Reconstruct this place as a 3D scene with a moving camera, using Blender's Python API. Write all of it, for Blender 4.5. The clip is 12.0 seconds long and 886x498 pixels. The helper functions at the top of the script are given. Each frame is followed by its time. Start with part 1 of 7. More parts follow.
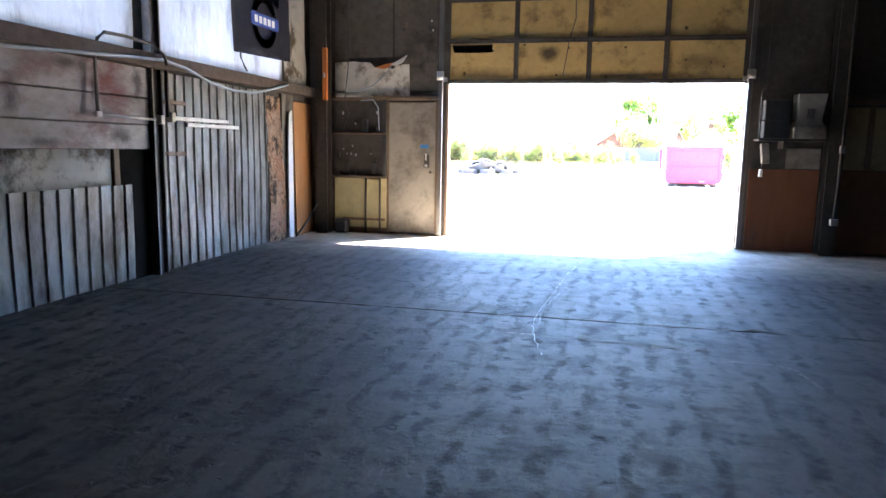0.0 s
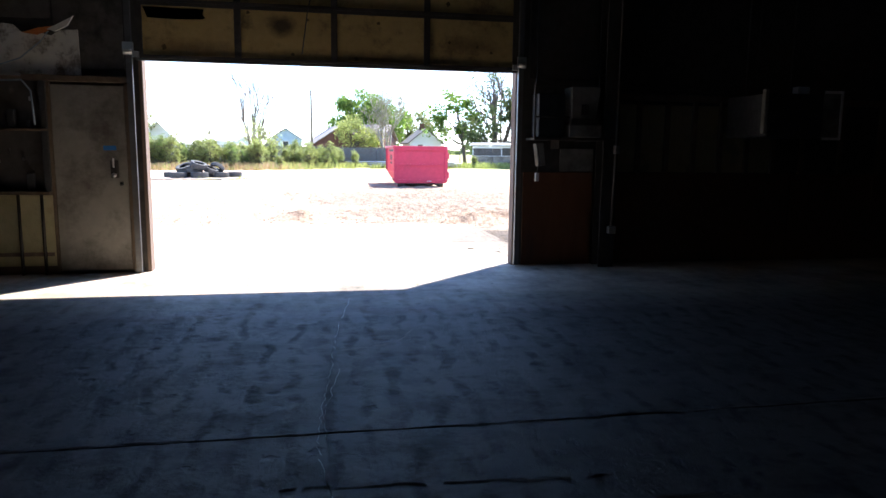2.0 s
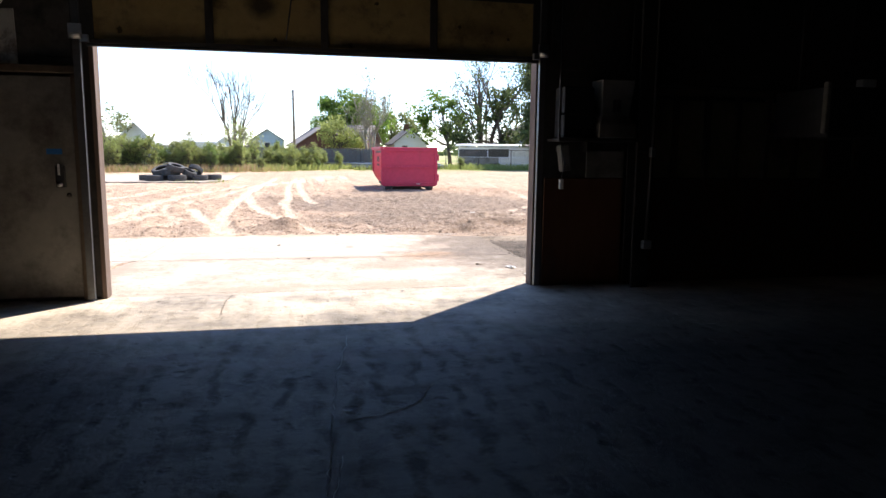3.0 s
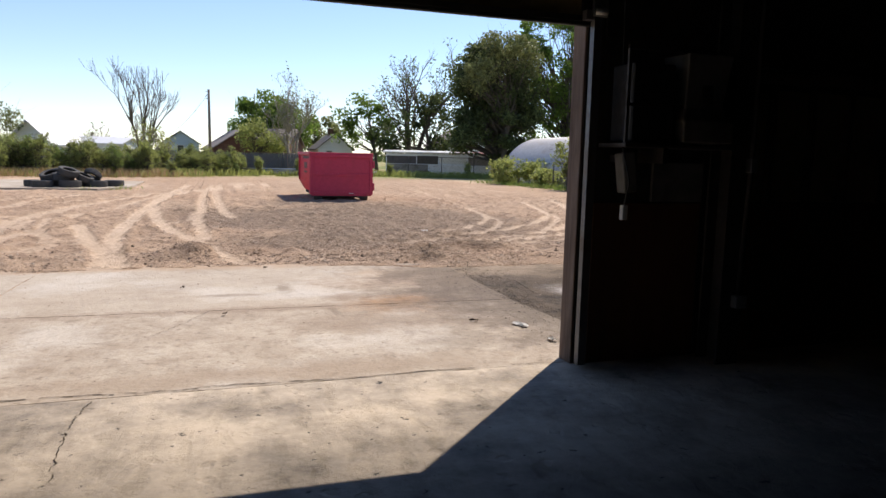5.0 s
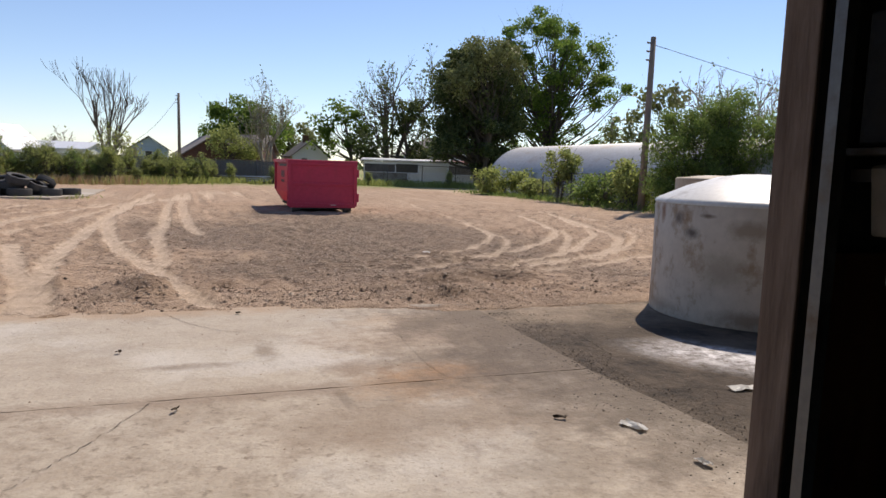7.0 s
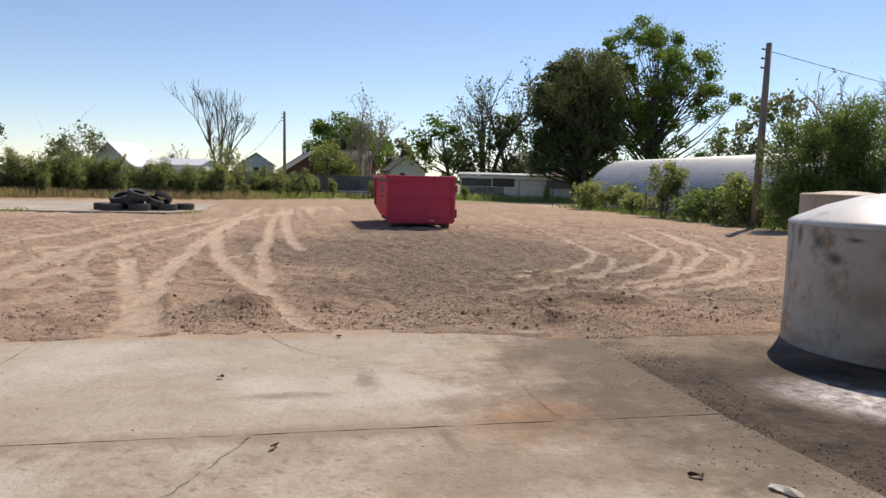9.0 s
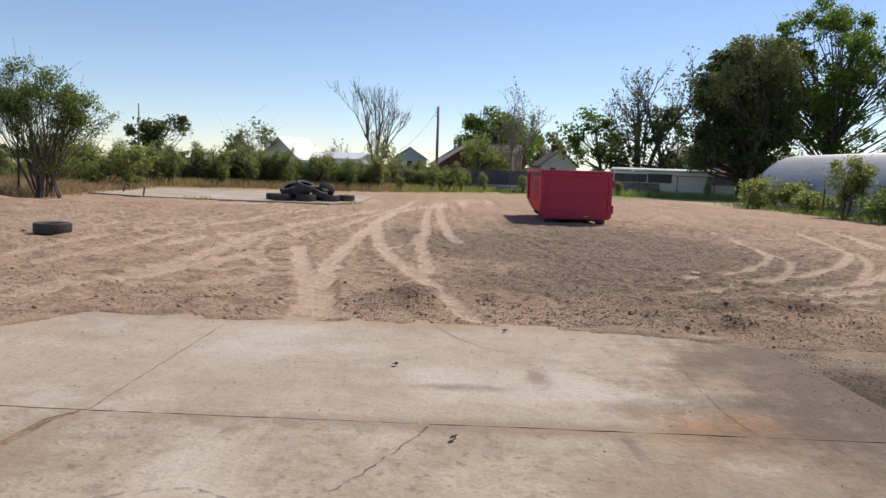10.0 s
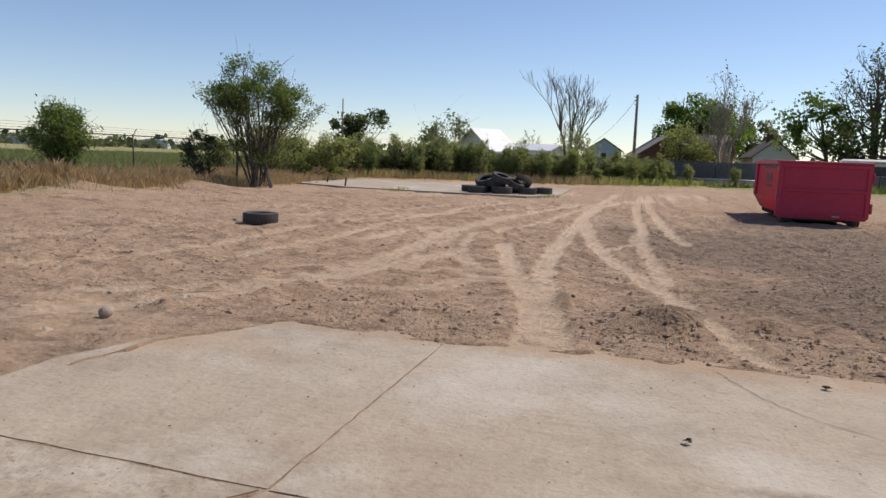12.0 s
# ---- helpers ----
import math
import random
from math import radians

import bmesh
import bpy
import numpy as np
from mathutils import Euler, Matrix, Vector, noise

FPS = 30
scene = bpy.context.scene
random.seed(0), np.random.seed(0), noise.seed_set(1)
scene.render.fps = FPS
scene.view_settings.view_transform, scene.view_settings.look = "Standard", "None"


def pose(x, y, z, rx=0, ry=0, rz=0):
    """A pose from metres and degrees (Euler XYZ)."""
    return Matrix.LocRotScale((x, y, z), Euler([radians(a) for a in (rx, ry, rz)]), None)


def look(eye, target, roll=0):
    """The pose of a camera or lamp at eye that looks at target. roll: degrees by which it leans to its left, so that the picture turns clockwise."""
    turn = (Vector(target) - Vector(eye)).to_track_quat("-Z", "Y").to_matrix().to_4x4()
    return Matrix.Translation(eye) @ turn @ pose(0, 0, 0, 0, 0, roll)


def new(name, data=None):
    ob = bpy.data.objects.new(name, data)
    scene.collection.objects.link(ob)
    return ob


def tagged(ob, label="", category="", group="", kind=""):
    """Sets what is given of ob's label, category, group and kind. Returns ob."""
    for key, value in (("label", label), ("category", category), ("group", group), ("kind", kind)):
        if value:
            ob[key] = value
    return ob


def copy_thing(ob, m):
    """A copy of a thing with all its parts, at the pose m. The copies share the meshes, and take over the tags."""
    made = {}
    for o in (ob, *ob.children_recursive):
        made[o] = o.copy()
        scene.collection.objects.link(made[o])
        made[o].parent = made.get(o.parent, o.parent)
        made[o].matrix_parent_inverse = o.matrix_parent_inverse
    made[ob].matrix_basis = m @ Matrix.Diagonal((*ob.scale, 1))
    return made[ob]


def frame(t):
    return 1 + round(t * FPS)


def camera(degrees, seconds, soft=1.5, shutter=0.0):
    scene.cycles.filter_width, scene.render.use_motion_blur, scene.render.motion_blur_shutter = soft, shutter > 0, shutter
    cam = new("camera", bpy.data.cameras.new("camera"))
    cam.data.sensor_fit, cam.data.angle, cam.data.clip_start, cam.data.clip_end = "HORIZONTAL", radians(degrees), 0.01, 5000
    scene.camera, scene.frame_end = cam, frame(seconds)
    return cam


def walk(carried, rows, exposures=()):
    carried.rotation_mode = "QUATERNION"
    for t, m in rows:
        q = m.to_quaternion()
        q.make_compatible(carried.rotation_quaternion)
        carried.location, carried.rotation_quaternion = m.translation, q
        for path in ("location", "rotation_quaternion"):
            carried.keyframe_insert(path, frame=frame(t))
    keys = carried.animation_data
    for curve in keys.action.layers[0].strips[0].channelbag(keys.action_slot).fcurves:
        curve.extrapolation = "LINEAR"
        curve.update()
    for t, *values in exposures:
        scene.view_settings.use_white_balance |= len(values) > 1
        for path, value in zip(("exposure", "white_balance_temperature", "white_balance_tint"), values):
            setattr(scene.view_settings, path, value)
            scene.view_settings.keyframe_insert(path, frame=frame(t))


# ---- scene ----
cam = camera(65.7, 12.0)
PATH = [
    (0, (-0.497, -0.216, 1.361), (-0.926, 1.715, 1.068), 1.0),
    (0.5, (-0.64, 0.34, 1.355), (-0.779, 2.315, 1.068), 1.0),
    (1, (-0.748, 0.863, 1.361), (-0.606, 2.838, 1.076), 0.9),
    (1.5, (-0.832, 1.506, 1.37), (-0.514, 3.46, 1.084), 0.9),
    (2, (-0.940, 2.041, 1.382), (-0.573, 3.987, 1.099), 0.7),
    (2.5, (-0.962, 2.654, 1.377), (-0.568, 4.594, 1.098), 0.5),
    (3, (-0.985, 3.26, 1.402), (-0.57, 5.196, 1.122), 0.6),
    (3.2, (-0.983, 3.515, 1.417), (-0.554, 5.449, 1.14), 0.5),
    (5, (-0.932, 5.936, 1.409), (-0.298, 7.816, 1.151), 1.4),
    (5.5, (-0.955, 6.55, 1.403), (-0.283, 8.417, 1.153), 1.5),
    (6, (-0.902, 7.139, 1.393), (-0.214, 9.001, 1.146), 1.6),
    (6.5, (-0.861, 7.67, 1.388), (-0.161, 9.527, 1.148), 1.9),
    (6.7, (-0.834, 7.877, 1.399), (-0.127, 9.732, 1.161), 1.9),
    (8.3, (-0.707, 8.496, 1.46), (-0.083, 10.386, 1.266), 1.1),
    (8.5, (-0.731, 8.495, 1.464), (-0.153, 10.4, 1.269), 1.3),
    (9, (-0.79, 8.494, 1.466), (-0.347, 10.435, 1.265), 1.6),
    (9.5, (-0.883, 8.51, 1.467), (-0.617, 10.481, 1.256), 2.0),
    (10, (-0.989, 8.608, 1.448), (-0.965, 10.594, 1.218), 2.1),
    (10.5, (-1.075, 8.881, 1.42), (-1.286, 10.852, 1.154), 2.0),
    (11, (-1.218, 9.271, 1.413), (-1.596, 11.216, 1.136), 2.2),
    (11.5, (-1.439, 9.647, 1.405), (-1.895, 11.575, 1.131), 2.1),
    (12, (-1.633, 10.073, 1.376), (-2.135, 11.989, 1.105), 2.1),
]
EXPOSURES = [(0, 5.45, 6150, 14), (0.5, 4.65, 6100, 13), (1, 3.8, 6150, 12), (1.5, 3.08, 5900, 12), (2, 2.48, 5950, 13), (2.5, 1.98, 6150, 13), (3.2, 1.32, 6400, 14), (5, 0.5, 6800, 15), (5.5, 0.4, 6800, 15), (6.5, 0.15, 6800, 15), (8.5, 0.13, 7050, 14), (10, 0.06, 6800, 14), (12, -0.05, 6800, 14)]
walk(cam, [(t, look(eye, target, roll)) for t, eye, target, roll in PATH], EXPOSURES)

# ---- daylight: clear sky and a high sun ahead and to the right of the door ----
SUN_EAST, SUN_NORTH, SUN_UP = 1.32, 1.33, 2.33
ELEVATION = math.atan2(SUN_UP, math.hypot(SUN_EAST, SUN_NORTH))
world = bpy.data.worlds.new("sky")
scene.world = world
world.use_nodes = True
wn = world.node_tree.nodes
sky = wn.new("ShaderNodeTexSky")
sky.sky_type = "NISHITA"
sky.sun_disc = False
sky.sun_elevation = ELEVATION
sky.sun_rotation = math.atan2(SUN_EAST, SUN_NORTH)
sky.altitude = 1500
sky.air_density, sky.dust_density, sky.ozone_density = 1.1, 0.0, 2.0
wn["Background"].inputs["Strength"].default_value = 0.117
haze = wn.new("ShaderNodeMix")
haze.data_type, haze.blend_type = "RGBA", "MULTIPLY"
haze.inputs[0].default_value = 1.0
haze.inputs[7].default_value = (0.95, 0.985, 1.075, 1)
world.node_tree.links.new(sky.outputs[0], haze.inputs[6])
world.node_tree.links.new(haze.outputs[2], wn["Background"].inputs["Color"])
sun = new("sun", bpy.data.lights.new("sun", "SUN"))
sun.data.energy, sun.data.angle, sun.data.color = 4.2, radians(0.53), (1.0, 0.94, 0.84)
sun.matrix_world = look((SUN_EAST * 20, SUN_NORTH * 20, SUN_UP * 20), (0, 0, 0))

# ---- materials ----
LEFT_FACE = -4.92


def material(name, rough=0.7, metal=0.0, spec=0.5):
    m = bpy.data.materials.new(name)
    m.use_nodes = True
    b = m.node_tree.nodes["Principled BSDF"]
    b.inputs["Roughness"].default_value, b.inputs["Metallic"].default_value = rough, metal
    b.inputs["Specular IOR Level"].default_value = spec
    return m, m.node_tree.nodes, m.node_tree.links, b


def node(nodes, kind, **values):
    n = nodes.new(kind)
    for key, value in values.items():
        n.inputs[key.replace("_", " ")].default_value = value
    return n


def noise_fac(nodes, links, coords, scale, detail=6.0, low=0.35, high=0.65, stretch=None, rough=0.6):
    """A 0..1 mask out of noise, with its contrast set by low and high."""
    if stretch:
        mp = nodes.new("ShaderNodeMapping")
        mp.inputs["Scale"].default_value = stretch
        links.new(coords, mp.inputs[0])
        coords = mp.outputs[0]
    tex = node(nodes, "ShaderNodeTexNoise", Scale=scale, Detail=detail, Roughness=rough)
    links.new(coords, tex.inputs["Vector"])
    ramp = nodes.new("ShaderNodeMapRange")
    ramp.inputs[1].default_value, ramp.inputs[2].default_value = low, high
    links.new(tex.outputs[0], ramp.inputs[0])
    return ramp.outputs[0]


def mix(nodes, links, fac, a, b):
    n = nodes.new("ShaderNodeMix")
    n.data_type = "RGBA"
    for socket, value in ((n.inputs[0], fac), (n.inputs[6], a), (n.inputs[7], b)):
        if isinstance(value, bpy.types.NodeSocket):
            links.new(value, socket)
        elif isinstance(value, (int, float)):
            socket.default_value = value
        else:
            socket.default_value = (*value, 1)
    return n.outputs[2]


def maths(nodes, links, op, a, b=0.5):
    n = nodes.new("ShaderNodeMath")
    n.operation, n.use_clamp = op, op == "MULTIPLY"
    for socket, value in ((n.inputs[0], a), (n.inputs[1], b)):
        if isinstance(value, bpy.types.NodeSocket):
            links.new(value, socket)
        else:
            socket.default_value = value
    return n.outputs[0]


def bump(nodes, links, bsdf, height, strength=0.4, distance=0.02):
    n = node(nodes, "ShaderNodeBump", Strength=strength, Distance=distance)
    links.new(height, n.inputs["Height"])
    links.new(n.outputs[0], bsdf.inputs["Normal"])


def surface(name, base, worn, stain, rough=0.7, metal=0.0, broad=0.6, grain=14.0, stains=2.0, bump_by=0.3, depth=0.01,
            stretch=None, stain_low=0.55, stain_high=0.75, vary=0.0, spec=0.5):
    """Paint, metal or board: a base colour worn in broad patches, with grain, stains and relief."""
    m, n, l, b = material(name, rough, metal, spec)
    co = n.new("ShaderNodeTexCoord").outputs["Object"]
    patches = noise_fac(n, l, co, broad, 5, 0.3, 0.7, stretch)
    fine = noise_fac(n, l, co, grain, 8, 0.3, 0.7, stretch)
    colour = mix(n, l, patches, base, worn)
    colour = mix(n, l, maths(n, l, "MULTIPLY", fine, 0.45), colour, [c * 0.62 for c in base])
    marks = noise_fac(n, l, co, stains, 9, stain_low, stain_high, stretch, 0.7)
    colour = mix(n, l, marks, colour, stain)
    if vary:
        info = n.new("ShaderNodeObjectInfo")
        hsv = n.new("ShaderNodeHueSaturation")
        span = n.new("ShaderNodeMapRange")
        span.inputs[3].default_value, span.inputs[4].default_value = 1 - vary, 1 + vary
        l.new(info.outputs["Random"], span.inputs[0])
        l.new(span.outputs[0], hsv.inputs["Value"])
        l.new(colour, hsv.inputs["Color"])
        colour = hsv.outputs[0]
    l.new(colour, b.inputs["Base Color"])
    r = n.new("ShaderNodeMapRange")
    r.inputs[3].default_value, r.inputs[4].default_value = rough * 0.82, min(1, rough * 1.15)
    l.new(fine, r.inputs[0])
    l.new(r.outputs[0], b.inputs["Roughness"])
    if bump_by:
        bump(n, l, b, fine, bump_by, depth)
    return m


def blot(nodes, links, coords, colour, at, radii, stain, strength, rag=1.0, grain=2.2, inner=0.62, outer=1.35):
    """A stain with a ragged outline at one place on a surface."""
    mp = nodes.new("ShaderNodeMapping")
    mp.inputs["Location"].default_value = [-a / r for a, r in zip(at, radii)]
    mp.inputs["Scale"].default_value = [1 / r for r in radii]
    links.new(coords, mp.inputs[0])
    ln = nodes.new("ShaderNodeVectorMath")
    ln.operation = "LENGTH"
    links.new(mp.outputs[0], ln.inputs[0])
    sharp = maths(nodes, links, "ADD", ln.outputs["Value"], maths(nodes, links, "MULTIPLY", noise_fac(nodes, links, coords, grain, 10, 0.25, 0.75, None, 0.75), rag))
    rg = nodes.new("ShaderNodeMapRange")
    for i, v in enumerate((inner, outer, strength, 0.0)):
        rg.inputs[i + 1].default_value = v
    links.new(sharp, rg.inputs[0])
    return mix(nodes, links, rg.outputs[0], colour, stain)


def stain_surface(m, stains):
    """Adds stains of their own shape to a finished surface."""
    n, l = m.node_tree.nodes, m.node_tree.links
    base = n["Principled BSDF"].inputs["Base Color"]
    c = base.links[0].from_socket
    co = n.new("ShaderNodeTexCoord").outputs["Object"]
    for at, radii, colour, strength, rag, grain in stains:
        c = blot(n, l, co, c, at, radii, colour, strength, rag, grain)
    l.new(c, base)


def leaf_material(name, light, dark, through_light=0.35):
    m, n, l, b = material(name, 0.55, 0, 0.3)
    geo = n.new("ShaderNodeNewGeometry")
    co = n.new("ShaderNodeTexCoord").outputs["Object"]
    colour = mix(n, l, geo.outputs["Random Per Island"], dark, light)
    colour = mix(n, l, maths(n, l, "MULTIPLY", noise_fac(n, l, co, 0.5, 3), 0.5), colour, dark)
    l.new(colour, b.inputs["Base Color"])
    tr = n.new("ShaderNodeBsdfTranslucent")
    l.new(colour, tr.inputs[0])
    add = n.new("ShaderNodeMixShader")
    add.inputs[0].default_value = through_light
    l.new(b.outputs[0], add.inputs[1]), l.new(tr.outputs[0], add.inputs[2])
    l.new(add.outputs[0], n["Material Output"].inputs[0])
    return m


CONCRETE_OUT = surface("apron_concrete", (0.44, 0.40, 0.33), (0.50, 0.47, 0.41), (0.24, 0.20, 0.15), 0.85, 0, 0.5, 22, 1.1, 0.35, 0.008, None, 0.56, 0.78)
DARK_WALL = surface("dark_wall_board", (0.055, 0.049, 0.042), (0.085, 0.075, 0.064), (0.025, 0.022, 0.019), 0.85, 0, 0.7, 9, 1.5)
STEEL_DARK = surface("dark_painted_steel", (0.05, 0.046, 0.042), (0.085, 0.07, 0.06), (0.03, 0.02, 0.015), 0.6, 0.3, 2, 20, 3)
GALV = surface("galvanised_sheet", (0.42, 0.42, 0.405), (0.22, 0.22, 0.207), (0.075, 0.062, 0.05), 0.5, 0.3, 1.8, 25, 2.6, 0.15, 0.004, (1, 1, 0.35), 0.44, 0.62)
PLANK = surface("grey_painted_plank", (0.20, 0.18, 0.172), (0.40, 0.37, 0.355), (0.13, 0.042, 0.04), 0.8, 0, 2.2, 12, 1.7, 0.4, 0.008, (1, 0.6, 1.2), 0.50, 0.66)
stain_surface(PLANK, [((LEFT_FACE, y, z), (0.5, a, b), (0.035, 0.028, 0.025), 0.9, 0.9, 6) for y, z, a, b in ((4.3, 1.7, 0.12, 0.2), (4.9, 2.02, 0.3, 0.07), (5.55, 1.42, 0.2, 0.12), (3.7, 1.35, 0.4, 0.08), (5.2, 1.85, 0.06, 0.25), (4.6, 1.35, 0.35, 0.06), (5.8, 1.9, 0.1, 0.2))])
FOIL = surface("white_fibreglass_sheet", (0.42, 0.428, 0.436), (0.30, 0.305, 0.31), (0.11, 0.11, 0.10), 0.6, 0, 0.9, 5, 1.6, 0.35, 0.03, (1, 1.4, 0.5), 0.52, 0.74, 0, 0.25)
def let_light_through(m, share):
    """Makes a thin sheet translucent."""
    n, l = m.node_tree.nodes, m.node_tree.links
    tr, ms = n.new("ShaderNodeBsdfTranslucent"), n.new("ShaderNodeMixShader")
    tr.inputs[0].default_value = (0.85, 0.9, 0.92, 1)
    ms.inputs[0].default_value = share
    l.new(n["Principled BSDF"].outputs[0], ms.inputs[1]), l.new(tr.outputs[0], ms.inputs[2])
    l.new(ms.outputs[0], n["Material Output"].inputs[0])


let_light_through(FOIL, 0.007)
DOOR_PANEL = surface("yellowed_door_panel", (0.50, 0.36, 0.14), (0.42, 0.30, 0.12), (0.10, 0.065, 0.03), 0.75, 0, 1.2, 14, 2.2, 0.2, 0.004, None, 0.52, 0.70)
PLYWOOD = surface("brown_plywood", (0.36, 0.17, 0.06), (0.30, 0.14, 0.05), (0.16, 0.08, 0.035), 0.7, 0, 1.2, 10, 1.6, 0.2, 0.003, (1, 1, 0.15))
PINK = surface("pink_red_paint", (0.54, 0.03, 0.078), (0.48, 0.032, 0.075), (0.34, 0.03, 0.055), 0.5, 0, 0.8, 10, 1.6, 0.1, 0.003)
PLASTIC_TANK = surface("weathered_white_tank", (0.60, 0.54, 0.46), (0.47, 0.41, 0.335), (0.28, 0.18, 0.10), 0.6, 0, 1.6, 12, 3.0, 0.2, 0.005, (1, 1, 0.8), 0.5, 0.66)
RUBBER = surface("tyre_rubber", (0.045, 0.044, 0.043), (0.085, 0.08, 0.072), (0.10, 0.085, 0.065), 0.85, 0, 2, 30, 3, 0.4, 0.005)
BARK = surface("tree_bark", (0.085, 0.068, 0.054), (0.13, 0.108, 0.088), (0.045, 0.055, 0.045), 0.95, 0, 2, 12, 4, 0.5, 0.02, (1, 1, 0.3))
BARK_PALE = surface("pale_dead_bark", (0.30, 0.26, 0.22), (0.36, 0.32, 0.28), (0.16, 0.13, 0.11), 0.95, 0, 2, 12, 4, 0.4, 0.02, (1, 1, 0.3))
POLE_WOOD = surface("weathered_pole_wood", (0.20, 0.16, 0.125), (0.26, 0.22, 0.18), (0.09, 0.07, 0.055), 0.9, 0, 1, 18, 2, 0.4, 0.01, (1, 1, 0.08))
LEAF_GREEN = leaf_material("green_leaves", (0.26, 0.36, 0.07), (0.075, 0.14, 0.025), 0.6)
LEAF_BUSH = leaf_material("fresh_bush_leaves", (0.30, 0.38, 0.10), (0.10, 0.16, 0.04), 0.6)
LEAF_DARK = leaf_material("dark_leaves", (0.20, 0.235, 0.085), (0.045, 0.07, 0.025), 0.55)
LEAF_PALE = leaf_material("pale_young_leaves", (0.33, 0.35, 0.14), (0.14, 0.16, 0.06))
LEAF_WEED = leaf_material("weed_leaves", (0.46, 0.49, 0.16), (0.21, 0.25, 0.075), 0.65)
DRY_GRASS = leaf_material("dry_grass", (0.62, 0.47, 0.26), (0.36, 0.25, 0.125))
GREEN_GRASS = leaf_material("green_grass", (0.34, 0.37, 0.13), (0.18, 0.22, 0.07))


def ground_material():
    """Dirt with pale compacted wheel tracks, dark gravel and grassed land, by the sheet's own masks."""
    m, n, l, b = material("dirt_lot", 0.95, 0, 0.2)
    co = n.new("ShaderNodeTexCoord").outputs["Object"]
    masks = {}
    for key in ("track", "gravel", "meadow"):
        a = n.new("ShaderNodeAttribute")
        a.attribute_name = key
        masks[key] = a.outputs["Fac"]
    broad = noise_fac(n, l, co, 0.25, 6, 0.35, 0.65)
    fine = noise_fac(n, l, co, 9.0, 10, 0.3, 0.7, None, 0.75)
    clod = noise_fac(n, l, co, 2.4, 9, 0.50, 0.66, (1, 1.6, 1), 0.72)
    speck = noise_fac(n, l, co, 26.0, 5, 0.59, 0.65)
    dark_speck = noise_fac(n, l, co, 15.0, 7, 0.56, 0.64, None, 0.7)
    dirt = mix(n, l, broad, (0.48, 0.328, 0.215), (0.56, 0.405, 0.277))
    dirt = mix(n, l, maths(n, l, "MULTIPLY", fine, 0.55), dirt, (0.33, 0.22, 0.148))
    dirt = mix(n, l, maths(n, l, "MULTIPLY", clod, 0.7), dirt, (0.215, 0.145, 0.10))
    stony = mix(n, l, fine, (0.35, 0.25, 0.172), (0.18, 0.128, 0.09))
    stony = mix(n, l, maths(n, l, "MULTIPLY", clod, 0.5), stony, (0.12, 0.092, 0.07))
    colour = mix(n, l, masks["gravel"], dirt, stony)
    colour = mix(n, l, maths(n, l, "MULTIPLY", speck, 0.6), colour, (0.62, 0.50, 0.38))
    colour = mix(n, l, maths(n, l, "MULTIPLY", dark_speck, 0.65), colour, (0.085, 0.06, 0.045))
    pale = mix(n, l, maths(n, l, "MULTIPLY", fine, 0.4), (0.66, 0.505, 0.365), (0.54, 0.40, 0.28))
    colour = mix(n, l, masks["track"], colour, pale)
    grass = mix(n, l, noise_fac(n, l, co, 0.06, 8, 0.4, 0.6), (0.23, 0.26, 0.09), (0.40, 0.32, 0.17))
    colour = mix(n, l, masks["meadow"], colour, grass)
    l.new(colour, b.inputs["Base Color"])
    rough_up = maths(n, l, "ADD", maths(n, l, "MULTIPLY", fine, 0.5), maths(n, l, "MULTIPLY", clod, 0.4))
    bump(n, l, b, rough_up, 0.8, 0.07)
    return m


DIRT = ground_material()

ASPHALT_OILY = surface("oil_dark_pavement", (0.07, 0.056, 0.044), (0.13, 0.10, 0.075), (0.03, 0.026, 0.023), 0.9, 0, 0.7, 18, 1.4, 0.6, 0.015, None, 0.46, 0.64, 0, 0.08)
YELLOW_BOARD = surface("yellowed_board", (0.50, 0.44, 0.25), (0.42, 0.36, 0.20), (0.16, 0.12, 0.07), 0.7, 0, 1.2, 10, 1.8)
GREY_DOOR = surface("dirty_grey_door_paint", (0.27, 0.25, 0.215), (0.21, 0.195, 0.165), (0.085, 0.07, 0.055), 0.65, 0, 0.9, 12, 1.7, 0.12, 0.003, None, 0.47, 0.66)
GRIMY_BOARD = surface("grimy_board", (0.092, 0.081, 0.066), (0.14, 0.126, 0.105), (0.03, 0.026, 0.022), 0.85, 0, 1.5, 9, 2.5, 0.3, 0.01, None, 0.48, 0.66)
TORN_FOAM = surface("rust_brown_torn_insulation", (0.48, 0.25, 0.14), (0.56, 0.42, 0.30), (0.05, 0.038, 0.03), 0.95, 0, 3, 14, 5, 1.0, 0.05, None, 0.5, 0.6)
PALE_BOARD = surface("pale_blue_grey_board", (0.52, 0.55, 0.58), (0.45, 0.47, 0.50), (0.25, 0.24, 0.23), 0.7, 0, 1.2, 10, 2)
DIRTY_PLASTIC = surface("dirty_white_plastic_sheet", (0.78, 0.76, 0.70), (0.60, 0.56, 0.48), (0.15, 0.11, 0.075), 0.7, 0, 1.8, 8, 2.0, 0.2, 0.01, None, 0.50, 0.60)
ORANGE = surface("orange_painted_wood", (0.62, 0.20, 0.04), (0.55, 0.17, 0.035), (0.28, 0.09, 0.03), 0.6, 0, 2, 14, 3)
WHITE_PAINT = surface("off_white_enamel", (0.72, 0.70, 0.66), (0.64, 0.62, 0.57), (0.34, 0.30, 0.25), 0.45, 0, 2, 16, 3, 0.08, 0.002)
